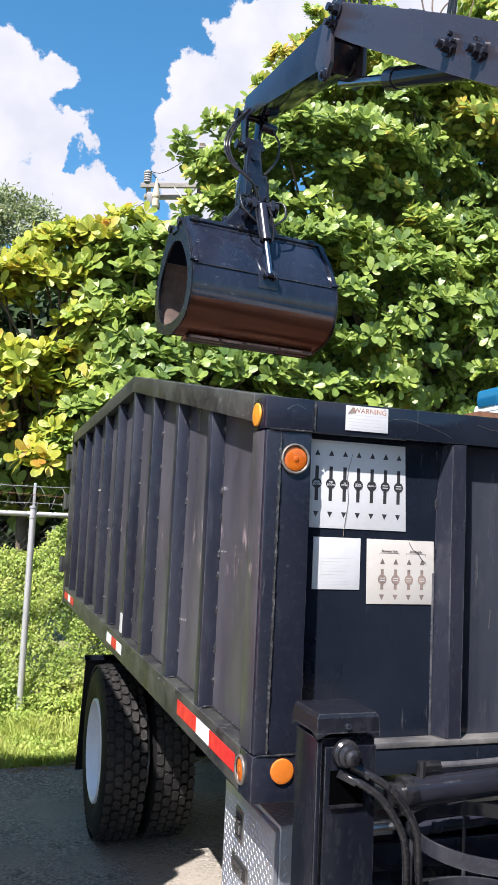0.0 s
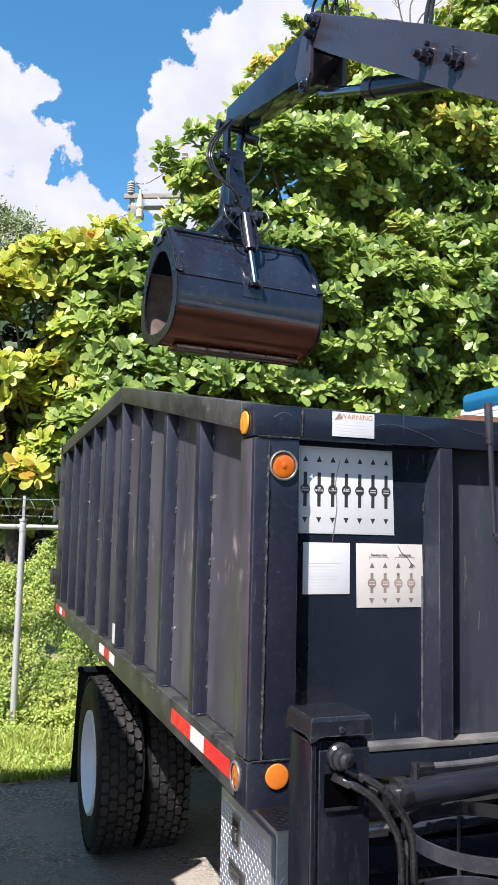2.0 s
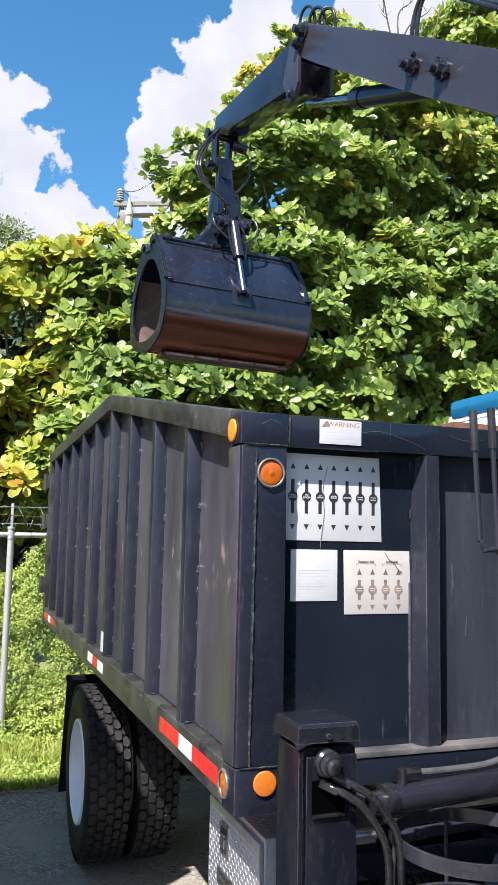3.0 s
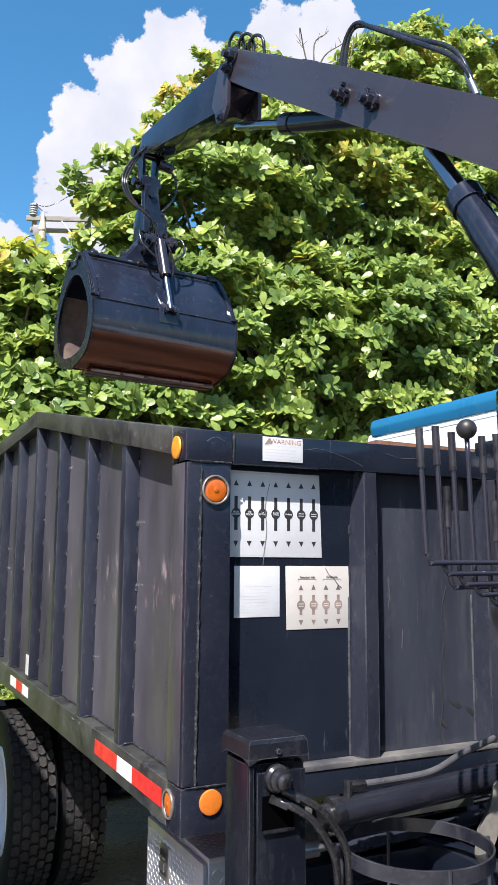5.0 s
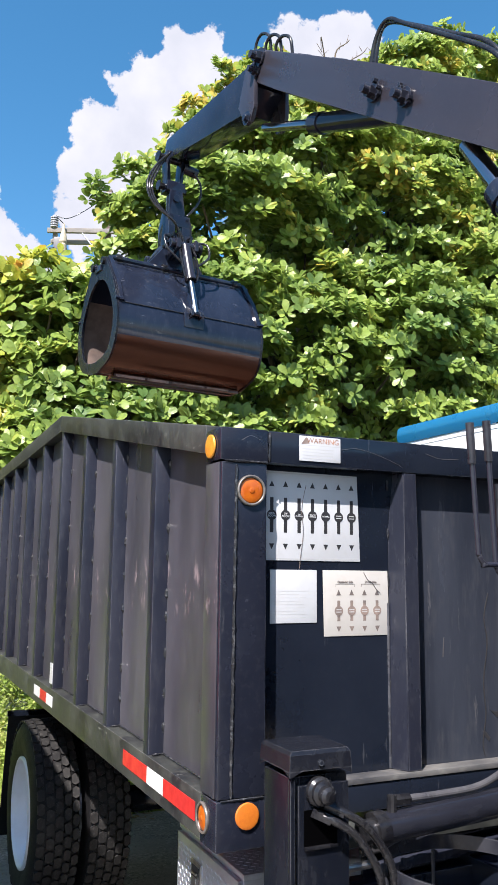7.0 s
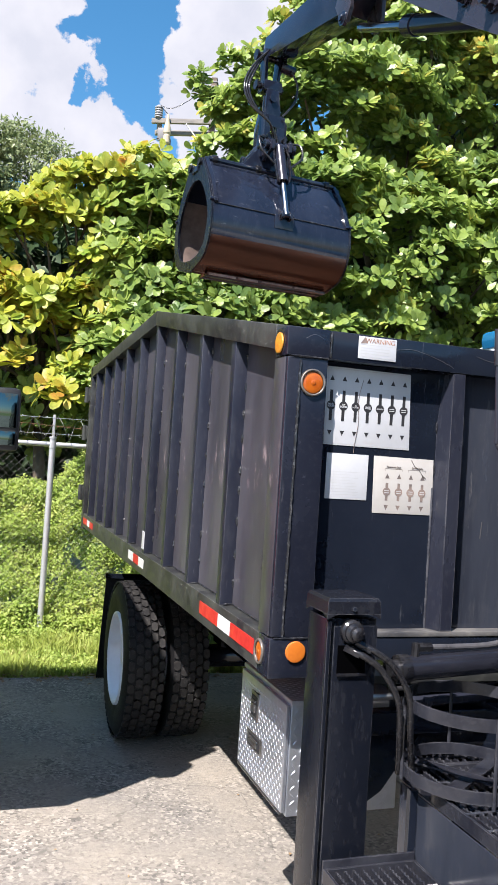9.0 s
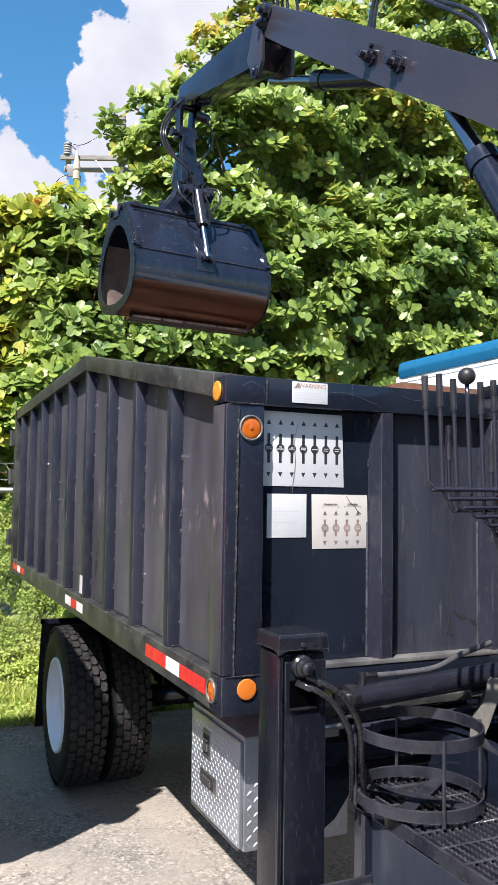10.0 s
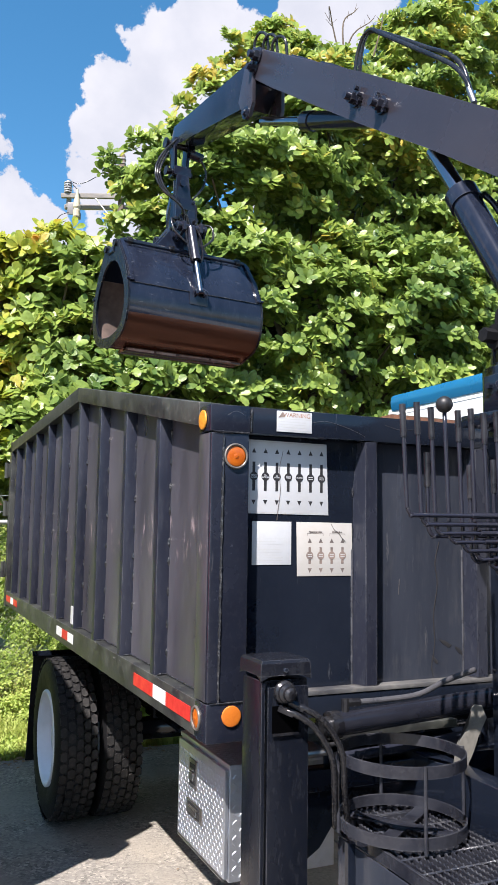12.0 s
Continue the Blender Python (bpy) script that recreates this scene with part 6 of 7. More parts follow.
def red_truck():
    """Only its near door edge, mirror and lower corner come into view."""
    r = thing("red_truck_cab", "red truck cab with grey trim and black door mirror", "truck", at=(-2.05, 2.0, 0))
    half = [(-0.895, 1.0), (-0.885, 1.3), (-0.893, 1.9), (-0.905, 2.52), (-0.925, 2.66), (-0.965, 2.78), (-1.05, 2.87), (-1.25, 2.91)]
    outline = half + [(-4.0 - x, z) for x, z in half[::-1]]
    bm = bm_new()
    near = [bm.verts.new((x - 0.050, 1.285 - 0.145 * (z - 1.0), z)) for x, z in outline]
    far = [bm.verts.new((x - 0.050, 2.85, z)) for x, z in outline]
    bm.faces.new(near), bm.faces.new(far[::-1])
    for k in range(len(near)):
        bm.faces.new((near[k], near[(k + 1) % len(near)], far[(k + 1) % len(near)], far[k]))
    bmesh.ops.bevel(bm, geom=list(bm.edges), offset=0.012, segments=2, affect="EDGES", profile=0.6)
    body = part("body", bm, REDPAINT, r)
    bm = prism(bm_new(), [(x, 1.27 - 0.145 * (z - 1.0), z) for x, z in ((-0.995, 2.76), (-0.935, 2.73), (-0.917, 2.5), (-0.904, 1.9), (-0.897, 1.3), (-0.925, 1.2), (-0.934, 1.9), (-0.950, 2.5))], (0, 0.06, 0))
    part("pillar_trim", bm, TRIMGREY, r, "grey door pillar trim")
    mir = part("door_mirror", cuboid(-0.885, -0.765, 1.13, 1.205, 1.80, 2.07, bevel=0.024), PLASTIC, r, "black door mirror")
    part("mirror_glass", cuboid(-0.869, -0.781, 1.1255, 1.129, 1.90, 2.045, bevel=0.001), MIRROR, mir)
    part("mirror_glass", cuboid(-0.869, -0.781, 1.1255, 1.129, 1.825, 1.885, bevel=0.001), MIRROR, mir)
    part("mirror_arm", tube(bm_new(), [(-0.96, 1.17, 2.01), (-0.93, 1.16, 2.03), (-0.85, 1.17, 2.01)], 0.012, 8), PLASTIC, mir)
    part("mirror_arm", tube(bm_new(), [(-0.96, 1.22, 1.70), (-0.93, 1.20, 1.74), (-0.86, 1.18, 1.83)], 0.018, 8), PLASTIC, mir)
    part("door_handle", cuboid(-0.985, -0.932, 1.085, 1.135, 2.17, 2.24, bevel=0.006), TRIMGREY, body)
    part("windscreen", prism(bm_new(), [(-2.95, 1.158, 1.9), (-1.1, 1.158, 1.9), (-1.1, 1.06, 2.6), (-2.95, 1.06, 2.6)], (0, 0.012, 0)), GLASSDARK, body)
    part("side_window", prism(bm_new(), [(-0.9405, 1.45, 1.95), (-0.9405, 2.4, 1.95), (-0.952, 2.4, 2.48), (-0.952, 1.45, 2.48)], (0.003, 0, 0)), GLASSDARK, body)
    part("bumper", cuboid(-3.1, -0.98, 1.95, 2.2, 0.50, 0.72, bevel=0.03), TRIMGREY, r)
    for x in (-3.05, -1.30):
        w = part("wheel", lathe(bm_new(), (x + 0.13, 2.4, 0.5), (1, 0, 0), [(0.28, -0.13), (0.45, -0.13), (0.5, -0.09), (0.5, 0.09), (0.45, 0.13), (0.28, 0.13)], 40), RUBBER, r, smooth=True)
        part("hub", lathe(bm_new(), (x + 0.13, 2.4, 0.5), (1, 0, 0), [(0.001, -0.08), (0.28, -0.12), (0.28, 0.12), (0.001, 0.08)], 30), TRIMGREY, w)
    part("underbody", cuboid(-2.9, -1.1, 2.25, 2.8, 0.55, 0.995, bevel=0.01), PLASTIC, r)


red_truck()


# ---- fence ----
def fence():
    f = thing("chain_link_fence", "galvanised chain-link fence with barbed wire, overgrown with vines", "fence", at=(0, 5.5, 0))
    y = 5.50
    for x in (-5.3, -2.8, -0.28, 2.3, 4.9, 7.5):
        p = part("post", rod(bm_new(), (x, y, -0.06), (x, y, 1.93), 0.030, 18), GALV, f, "galvanised pipe post", smooth=False)
        bm = bm_new()
        rod(bm, (x, y, 1.93), (x, y, 1.95), 0.036, 16)
        rod(bm, (x, y, 1.84), (x, y, 1.90), 0.036, 16)
        box(bm, x - 0.012, x + 0.012, y - 0.02, y + 0.0, 1.94, 2.16, bevel=0.003)
        part("post_cap", bm, GALV, p)
    part("top_pipe", rod(bm_new(), (-5.3, y, 1.875), (7.5, y, 1.875), 0.024, 14), GALV, f)
    bm = bm_new()
    pitch, h = 0.072, 1.86
    k = -h
    while k < 12.8:
        for s in (1, -1):
            a, b = (k, 0.0), (k + h, h)
            x0, x1 = max(0.0, k), min(12.8, k + h)
            if x1 > x0:
                z0, z1 = x0 - k, x1 - k
                if s < 0:
                    z0, z1 = h - z0, h - z1
                rod(bm, (-5.3 + x0, y - 0.012 * s + 0.045, z0), (-5.3 + x1, y - 0.012 * s + 0.045, z1), 0.0011, 3, caps=False)
        k += pitch
    tagged(part("mesh", bm, WIRE, f, "diamond wire mesh"), kind="stuff")
    for j, z in enumerate((1.97, 2.05, 2.13)):
        bm = tube(bm_new(), [(x, y - 0.02, z + random.uniform(-0.02, 0.02)) for x in np.arange(-5.3, 7.6, 0.6)], 0.003, 4, 2)
        for x in np.arange(-3, 2, 0.11):
            for q in range(2):
                v = Vector((random.uniform(-0.4, 0.4), random.uniform(-1, 1), random.uniform(-1, 1))).normalized() * 0.018
                rod(bm, Vector((x, y - 0.02, z)) - v, Vector((x, y - 0.02, z)) + v, 0.0015, 3, caps=False)
        part("barbed_wire", bm, RUST if j == 1 else GALV, f)
    run, x = [], -2.6
    for k in range(150):
        x += random.uniform(0.012, 0.042)
        run.append((x, y + 0.10 * math.cos(k * 0.8), 2.03 + random.uniform(0.07, 0.12) * math.sin(k * 0.8)))
    bm = tube(bm_new(), run, 0.0026, 4, 2)
    part("razor_coil", bm, WIRE, f)


fence()


# ---- leaves ----
def leaf_batch(places, dirs, ups, sizes, width=0.42, fold=0.07, droop=0.15):
    """Obovate leaves as one vertex and face array: each is two folded halves with a curved midrib."""
    n = len(places)
    t = np.array([0.0, 0.35, 0.72, 1.0])
    mid = np.stack([t, 0 * t, -droop * t**2], 1)
    e = np.array([[0.27, 0.62], [0.63, 1.0], [0.93, 0.66]])
    left = np.stack([e[:, 0], e[:, 1] * width / 2, -droop * e[:, 0] ** 2 + fold * e[:, 1] * width], 1)
    right = left * (1, -1, 1)
    loc = np.concatenate([mid, left, right])
    d = dirs / np.linalg.norm(dirs, axis=1, keepdims=True)
    s = np.cross(d, ups)
    s /= np.linalg.norm(s, axis=1, keepdims=True) + 1e-9
    u = np.cross(s, d)
    v = places[:, None] + sizes[:, None, None] * (loc[None, :, :1] * d[:, None] + loc[None, :, 1:2] * s[:, None] + loc[None, :, 2:] * u[:, None])
    faces = np.array([[0, 1, 4, 4], [1, 2, 5, 4], [2, 3, 6, 5], [0, 7, 1, 1], [1, 7, 8, 2], [2, 8, 9, 3]])
    return v.reshape(-1, 3), (faces[None] + 10 * np.arange(n)[:, None, None]).reshape(-1, 4)


def small_leaf_batch(places, dirs, ups, sizes, width=0.5, fold=0.12):
    """Small leaves of two triangles folded on the midrib."""
    n = len(places)
    loc = np.array([[0.0, 0, 0], [0.5, width / 2, fold * width], [1.0, 0, -0.06], [0.5, -width / 2, fold * width]])
    d = dirs / np.linalg.norm(dirs, axis=1, keepdims=True)
    s = np.cross(d, ups)
    s /= np.linalg.norm(s, axis=1, keepdims=True) + 1e-9
    u = np.cross(s, d)
    v = places[:, None] + sizes[:, None, None] * (loc[None, :, :1] * d[:, None] + loc[None, :, 1:2] * s[:, None] + loc[None, :, 2:] * u[:, None])
    faces = np.array([[0, 1, 2, 2], [0, 2, 3, 3]])
    return v.reshape(-1, 3), (faces[None] + 4 * np.arange(n)[:, None, None]).reshape(-1, 4)


def mesh_from(name, verts, faces, mat):
    """A mesh from vertex and face arrays; a face that repeats its last corner is a triangle."""
    me = bpy.data.meshes.new(name)
    tri_mask = faces[:, 2] == faces[:, 3]
    counts = np.where(tri_mask, 3, 4)
    flat = np.concatenate([f[:c] for f, c in zip(faces, counts)]) if len(faces) < 10 else faces.ravel()[np.stack([np.ones_like(tri_mask), np.ones_like(tri_mask), np.ones_like(tri_mask), ~tri_mask], 1).ravel()]
    me.vertices.add(len(verts))
    me.vertices.foreach_set("co", np.ascontiguousarray(verts, dtype=np.float32).ravel())
    me.loops.add(len(flat))
    me.loops.foreach_set("vertex_index", flat.astype(np.int32))
    me.polygons.add(len(faces))
    me.polygons.foreach_set("loop_start", np.concatenate([[0], np.cumsum(counts)[:-1]]).astype(np.int32))
    me.update(calc_edges=True)
    me.validate()
    me.materials.append(mat)
    return new(name, me)


def unit(v):
    return v / (np.linalg.norm(v, axis=-1, keepdims=True) + 1e-9)


def rosettes(rng, centres, outs, per, size, width, spread=(0.35, 1.1), droop=0.18, small=False):
    """Whorls of leaves: each centre has several leaves round its outward direction."""
    if small:
        k = int(per[1])
        n = len(centres)
        c, o = np.repeat(centres, k, 0), np.repeat(outs, k, 0)
        a = unit(np.cross(o, (0.3, 0.2, 0.93)))
        b = np.cross(o, a)
        ph, tilt = rng.uniform(0, 2 * np.pi, (n * k, 1)), rng.uniform(spread[0], spread[1] + 0.3, (n * k, 1))
        d = np.cos(tilt) * o + np.sin(tilt) * (np.cos(ph) * a + np.sin(ph) * b)
        return small_leaf_batch(c + d * 0.015 + rng.normal(0, size[1] * 0.4, (n * k, 3)), d, o + rng.normal(0, 0.2, (n * k, 3)), rng.uniform(size[0], size[1], n * k), width)
    P, D, U, S = [], [], [], []
    for c, o in zip(centres, outs):
        k = rng.integers(per[0], per[1] + 1)
        a = np.cross(o, (0.3, 0.2, 0.93))
        a = unit(a)
        b = np.cross(o, a)
        ph = rng.uniform(0, 2 * np.pi) + np.arange(k) * 2.4
        tilt = rng.uniform(spread[0], spread[1], k)
        d = np.cos(tilt)[:, None] * o + np.sin(tilt)[:, None] * (np.cos(ph)[:, None] * a + np.sin(ph)[:, None] * b)
        P.append(c + d * 0.02 + o * rng.uniform(-0.045, 0.035, (k, 1))), D.append(d), U.append(np.tile(o, (k, 1)) + rng.normal(0, 0.22, (k, 3))), S.append(rng.uniform(size[0], size[1], k))
    return leaf_batch(np.concatenate(P), np.concatenate(D), np.concatenate(U), np.concatenate(S), width, droop=droop)


def boughs(rng, blobs, count, gap, toward):
    """Bough tips over the yard side of a set of ellipsoids, kept apart so that each makes a tier of its own: place, way out and reach."""
    out, places = [], np.zeros((0, 3))
    vol = np.array([b[3] * b[5] for b in blobs])
    for _ in range(count * 60):
        if len(out) == count:
            break
        b = blobs[rng.choice(len(blobs), p=vol / vol.sum())]
        d = unit(rng.normal(0, 1, 3))
        if d @ toward < -0.25:
            continue
        p = np.array(b[:3]) + d * np.array(b[3:6]) * rng.uniform(0.75, 1.02)
        if p[2] < 1.2 or any((((p - np.array(c[:3])) / np.array(c[3:6])) ** 2).sum() < 0.45 for c in blobs if c is not b):
            continue
        if len(places) and ((((places - p) / np.array([gap, gap, gap * 0.72])) ** 2).sum(1) < 1).any():
            continue
        places = np.vstack([places, p])
        out.append((p, d, gap * rng.uniform(0.50, 0.85)))
    return out


def bough_points(rng, bough, n):
    """Whorl centres over one bough: a thin spreading tier that droops towards its rim."""
    p, d, reach = bough
    ang, r = rng.uniform(0, 2 * np.pi, n), np.sqrt(rng.random(n))
    r = r * (1.0 + 0.25 * np.sin(3 * ang + rng.uniform(0, 6)) + 0.15 * np.sin(5 * ang + rng.uniform(0, 6)))
    q = np.stack([np.cos(ang) * r * reach * 1.15, np.sin(ang) * r * reach * 1.15, rng.normal(0.04, 0.045, n) - 0.42 * reach * r**2], 1)
    q[:, 2] += 0.15 * d[2] * (q[:, :2] @ np.array(d[:2]))
    o = unit(np.stack([np.cos(ang) * r * 0.75, np.sin(ang) * r * 0.75, 0.85 - 0.35 * r], 1) + np.array(d) * 0.35 + rng.normal(0, 0.2, (n, 3)))
    return p + q, o


def limb_mesh(bm, base, ends, r):
    """Trunk fork and limbs running out to the boughs."""
    for e in ends:
        base, e = Vector(base), Vector(e)
        m = base.lerp(e, 0.5) + Vector((random.uniform(-0.3, 0.3), random.uniform(-0.3, 0.3), random.uniform(0.1, 0.5)))
        tube(bm, [base, base.lerp(m, 0.55) + Vector((0, 0, 0.15)), m, e], r * random.uniform(0.7, 1.0), 6, 5, taper=0.012)
    return bm


def tree(name, label, seed, blobs, count, whorls, gap, size, width, mat, trunk, fork, r, leaves=(6, 10), toward=(-0.3, -0.95, 0.15), inner=0, spread=(0.55, 1.5), small=False, extra=()):
    """whorls: whorls on a bough of 0.4 m reach; extra: boughs (x, y, z, reach) that hang out further."""
    rng = np.random.default_rng(seed)
    t = thing(name, label, "tree", at=(trunk[0], trunk[1], -0.06))
    bm = tube(bm_new(), [(trunk[0], trunk[1], -0.06), (trunk[0] + 0.05, trunk[1], fork * 0.5), (trunk[0], trunk[1] + 0.05, fork)], r, 12, 6, taper=r * 0.7)
    bs = boughs(rng, blobs, count, gap, unit(np.array(toward))) + [(np.array(e[:3]), unit(np.array([-0.2, -0.9, 0.3])), e[3]) for e in extra]
    picks = [bs[i][0] for i in rng.choice(len(bs), min(70, len(bs)), replace=False)]
    limb_mesh(bm, (trunk[0], trunk[1], fork - 0.1), picks, r * 0.42)
    part("trunk", bm, BARK, t, smooth=True)
    C, O = [], []
    for b in bs:
        c, o = bough_points(rng, b, max(5, int(whorls * rng.uniform(0.85, 1.2) * (b[2] / 0.4) ** 1.6)))
        C.append(c), O.append(o)
    for b in blobs if inner else ():
        n = int(inner * b[3] * b[5])
        d = unit(rng.normal(0, 1, (n, 3)))
        C.append(np.array(b[:3]) + d * np.array(b[3:6]) * rng.uniform(0.25, 0.68, (n, 1))), O.append(unit(d + (0, 0, 0.6)))
    v, f = rosettes(rng, np.concatenate(C), np.concatenate(O), leaves, size, width, spread, small=small)
    crown = mesh_from("crown", v, f, mat)
    crown.parent = t
    crown.location = -t.location
    tagged(crown, kind="stuff")
    return t


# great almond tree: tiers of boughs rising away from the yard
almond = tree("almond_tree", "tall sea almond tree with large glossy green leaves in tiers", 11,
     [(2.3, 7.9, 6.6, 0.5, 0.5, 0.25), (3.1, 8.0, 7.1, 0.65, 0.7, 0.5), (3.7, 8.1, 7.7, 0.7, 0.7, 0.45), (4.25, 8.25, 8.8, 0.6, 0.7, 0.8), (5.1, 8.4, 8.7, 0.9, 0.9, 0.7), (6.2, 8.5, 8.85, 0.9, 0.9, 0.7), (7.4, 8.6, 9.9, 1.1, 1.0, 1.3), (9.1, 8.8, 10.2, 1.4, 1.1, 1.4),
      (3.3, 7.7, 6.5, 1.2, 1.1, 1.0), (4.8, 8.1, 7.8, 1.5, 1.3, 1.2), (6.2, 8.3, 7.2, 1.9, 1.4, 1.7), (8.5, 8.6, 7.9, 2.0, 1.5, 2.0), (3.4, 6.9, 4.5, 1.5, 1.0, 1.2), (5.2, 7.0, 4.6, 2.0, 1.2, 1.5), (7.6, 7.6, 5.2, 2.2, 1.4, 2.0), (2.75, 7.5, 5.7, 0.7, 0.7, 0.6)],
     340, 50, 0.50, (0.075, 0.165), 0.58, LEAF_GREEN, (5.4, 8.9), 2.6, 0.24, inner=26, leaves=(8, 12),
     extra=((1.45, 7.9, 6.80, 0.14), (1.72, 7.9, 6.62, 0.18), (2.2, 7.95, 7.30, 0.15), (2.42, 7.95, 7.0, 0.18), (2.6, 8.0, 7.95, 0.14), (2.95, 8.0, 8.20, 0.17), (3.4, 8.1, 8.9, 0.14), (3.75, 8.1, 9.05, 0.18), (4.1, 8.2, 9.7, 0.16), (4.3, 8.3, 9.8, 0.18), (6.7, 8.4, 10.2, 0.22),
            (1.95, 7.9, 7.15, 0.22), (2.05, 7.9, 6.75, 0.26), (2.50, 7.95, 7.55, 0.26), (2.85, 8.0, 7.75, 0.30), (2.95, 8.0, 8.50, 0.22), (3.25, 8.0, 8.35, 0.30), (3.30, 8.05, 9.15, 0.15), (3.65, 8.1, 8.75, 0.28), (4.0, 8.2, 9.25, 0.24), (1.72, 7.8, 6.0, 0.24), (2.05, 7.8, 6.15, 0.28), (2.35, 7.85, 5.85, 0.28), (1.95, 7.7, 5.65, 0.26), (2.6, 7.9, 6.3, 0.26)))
for base, tips in (((5.2, 8.0, 9.3), ((5.05, 8.0, 9.85), (4.92, 7.9, 10.13), (4.98, 8.0, 9.98))), ((5.25, 8.0, 9.4), ((5.24, 8.0, 10.0), (5.45, 8.0, 10.25), (5.58, 8.1, 10.42))), ((5.3, 8.1, 9.5), ((5.5, 8.1, 9.95), (5.74, 8.0, 10.15), (5.85, 8.0, 10.3))), ((6.0, 8.3, 9.8), ((6.1, 8.2, 10.3), (6.13, 8.2, 10.56)))):
    twig = bm_new()
    tube(twig, [base, *tips], 0.016, 6, 5, taper=0.004)
    for k in range(3):
        a = Vector(tips[0]).lerp(Vector(tips[-1]), 0.25 * (k + 1))
        tube(twig, [a, a + Vector((random.uniform(-0.12, 0.12), 0, random.uniform(0.06, 0.16)))], 0.006, 4, 2, taper=0.003)
    part("bare_twig", twig, BARK, almond)
tree("yellowing_almond_tree", "young sea almond tree with yellow and orange ageing leaves", 23,
     [(-2.3, 7.1, 4.0, 0.8, 0.5, 0.5), (-2.2, 7.0, 3.2, 0.7, 0.4, 0.4)],
     12, 46, 0.50, (0.095, 0.19), 0.54, LEAF_YELLOW, (-0.3, 7.5), 2.2, 0.09, leaves=(8, 11),
     extra=((-1.35, 6.95, 4.35, 0.36), (-0.85, 6.95, 4.42, 0.32), (-0.45, 6.9, 4.55, 0.34), (-0.12, 7.0, 4.95, 0.30), (-0.10, 6.9, 4.50, 0.26), (0.25, 7.0, 5.10, 0.30), (0.32, 6.9, 4.62, 0.24), (0.15, 6.75, 4.05, 0.22), (0.68, 7.1, 5.35, 0.26),
            (-1.45, 6.8, 3.55, 0.38), (-0.92, 6.75, 3.62, 0.32), (-0.50, 6.65, 3.52, 0.30), (-0.10, 6.65, 3.55, 0.26), (0.18, 6.75, 3.62, 0.22), (-0.20, 6.25, 2.48, 0.16), (-0.02, 6.35, 2.72, 0.14), (-0.62, 6.5, 2.75, 0.12), (-0.30, 7.0, 4.75, 0.22), (0.50, 7.05, 5.05, 0.22), (-0.65, 6.9, 4.25, 0.2), (-1.1, 6.85, 4.15, 0.22), (-0.30, 6.6, 3.25, 0.2), (-0.75, 6.6, 3.25, 0.2), (0.05, 6.6, 3.15, 0.16)))
tree("green_almond_bush", "low sea almond with broad green leaves behind the fence", 37,
     [(1.1, 7.1, 4.75, 0.8, 0.6, 0.5), (1.25, 7.0, 3.6, 1.1, 0.7, 0.9), (0.75, 6.7, 2.7, 0.8, 0.5, 0.6), (2.0, 7.3, 4.9, 0.75, 0.6, 0.5)],
     90, 46, 0.46, (0.085, 0.175), 0.58, LEAF_GREEN, (1.0, 7.5), 1.8, 0.10, inner=14, leaves=(8, 11),
     extra=((0.50, 6.8, 4.35, 0.28), (0.55, 6.85, 4.85, 0.24), (0.38, 6.6, 3.85, 0.22), (0.42, 6.5, 3.35, 0.26), (0.15, 6.45, 3.05, 0.18),
            (0.35, 6.2, 3.02, 0.20), (0.62, 6.15, 3.22, 0.20), (0.95, 6.2, 3.52, 0.24), (1.28, 6.15, 3.42, 0.22), (1.58, 6.2, 3.58, 0.26), (1.92, 6.15, 3.46, 0.24), (2.25, 6.2, 3.56, 0.26), (2.60, 6.2, 3.46, 0.24), (2.95, 6.25, 3.52, 0.26), (3.30, 6.25, 3.42, 0.24), (1.40, 6.3, 3.78, 0.20), (2.10, 6.3, 3.80, 0.20), (0.78, 6.3, 3.72, 0.18)))
tree("shaded_almond_bush", "low sea almond in the shade of the yellowing tree", 39,
     [(-1.2, 7.7, 2.9, 1.5, 0.4, 0.9), (0.1, 7.6, 2.7, 0.9, 0.4, 0.9), (-2.6, 7.7, 2.8, 1.2, 0.4, 0.9)],
     80, 26, 0.42, (0.12, 0.22), 0.55, LEAF_GREEN, (-0.9, 7.9), 1.6, 0.07, inner=22, leaves=(7, 10))
tree("small_leaved_tree", "far tree with small olive-green leaves", 41,
     [(-1.7, 14.5, 7.1, 1.3, 1.3, 1.35), (-4.2, 14.5, 8.2, 1.6, 1.5, 2.2), (-1.5, 14.8, 5.2, 2.6, 1.8, 2.0), (-0.45, 14.6, 7.1, 0.95, 0.9, 1.25)],
     520, 60, 0.34, (0.07, 0.15), 0.40, LEAF_OLIVE, (-2.2, 15.0), 3.4, 0.22, leaves=(5, 7), inner=60, small=True)


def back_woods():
    """Dense lower woods that close the view behind the nearer crowns; the shade of the gaps is in their leaf colour."""
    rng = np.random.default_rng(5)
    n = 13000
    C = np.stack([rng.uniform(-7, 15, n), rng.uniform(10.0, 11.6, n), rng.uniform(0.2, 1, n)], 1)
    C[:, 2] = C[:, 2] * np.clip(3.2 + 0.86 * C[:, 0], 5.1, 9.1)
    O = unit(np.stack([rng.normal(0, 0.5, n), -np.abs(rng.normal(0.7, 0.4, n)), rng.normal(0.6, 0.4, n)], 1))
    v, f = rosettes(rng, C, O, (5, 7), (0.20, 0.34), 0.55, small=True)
    tagged(mesh_from("woods", v, f, LEAF_SHADE), "dense green woods behind the trees, leaves darkened as in shade", "woods", kind="stuff")


back_woods()


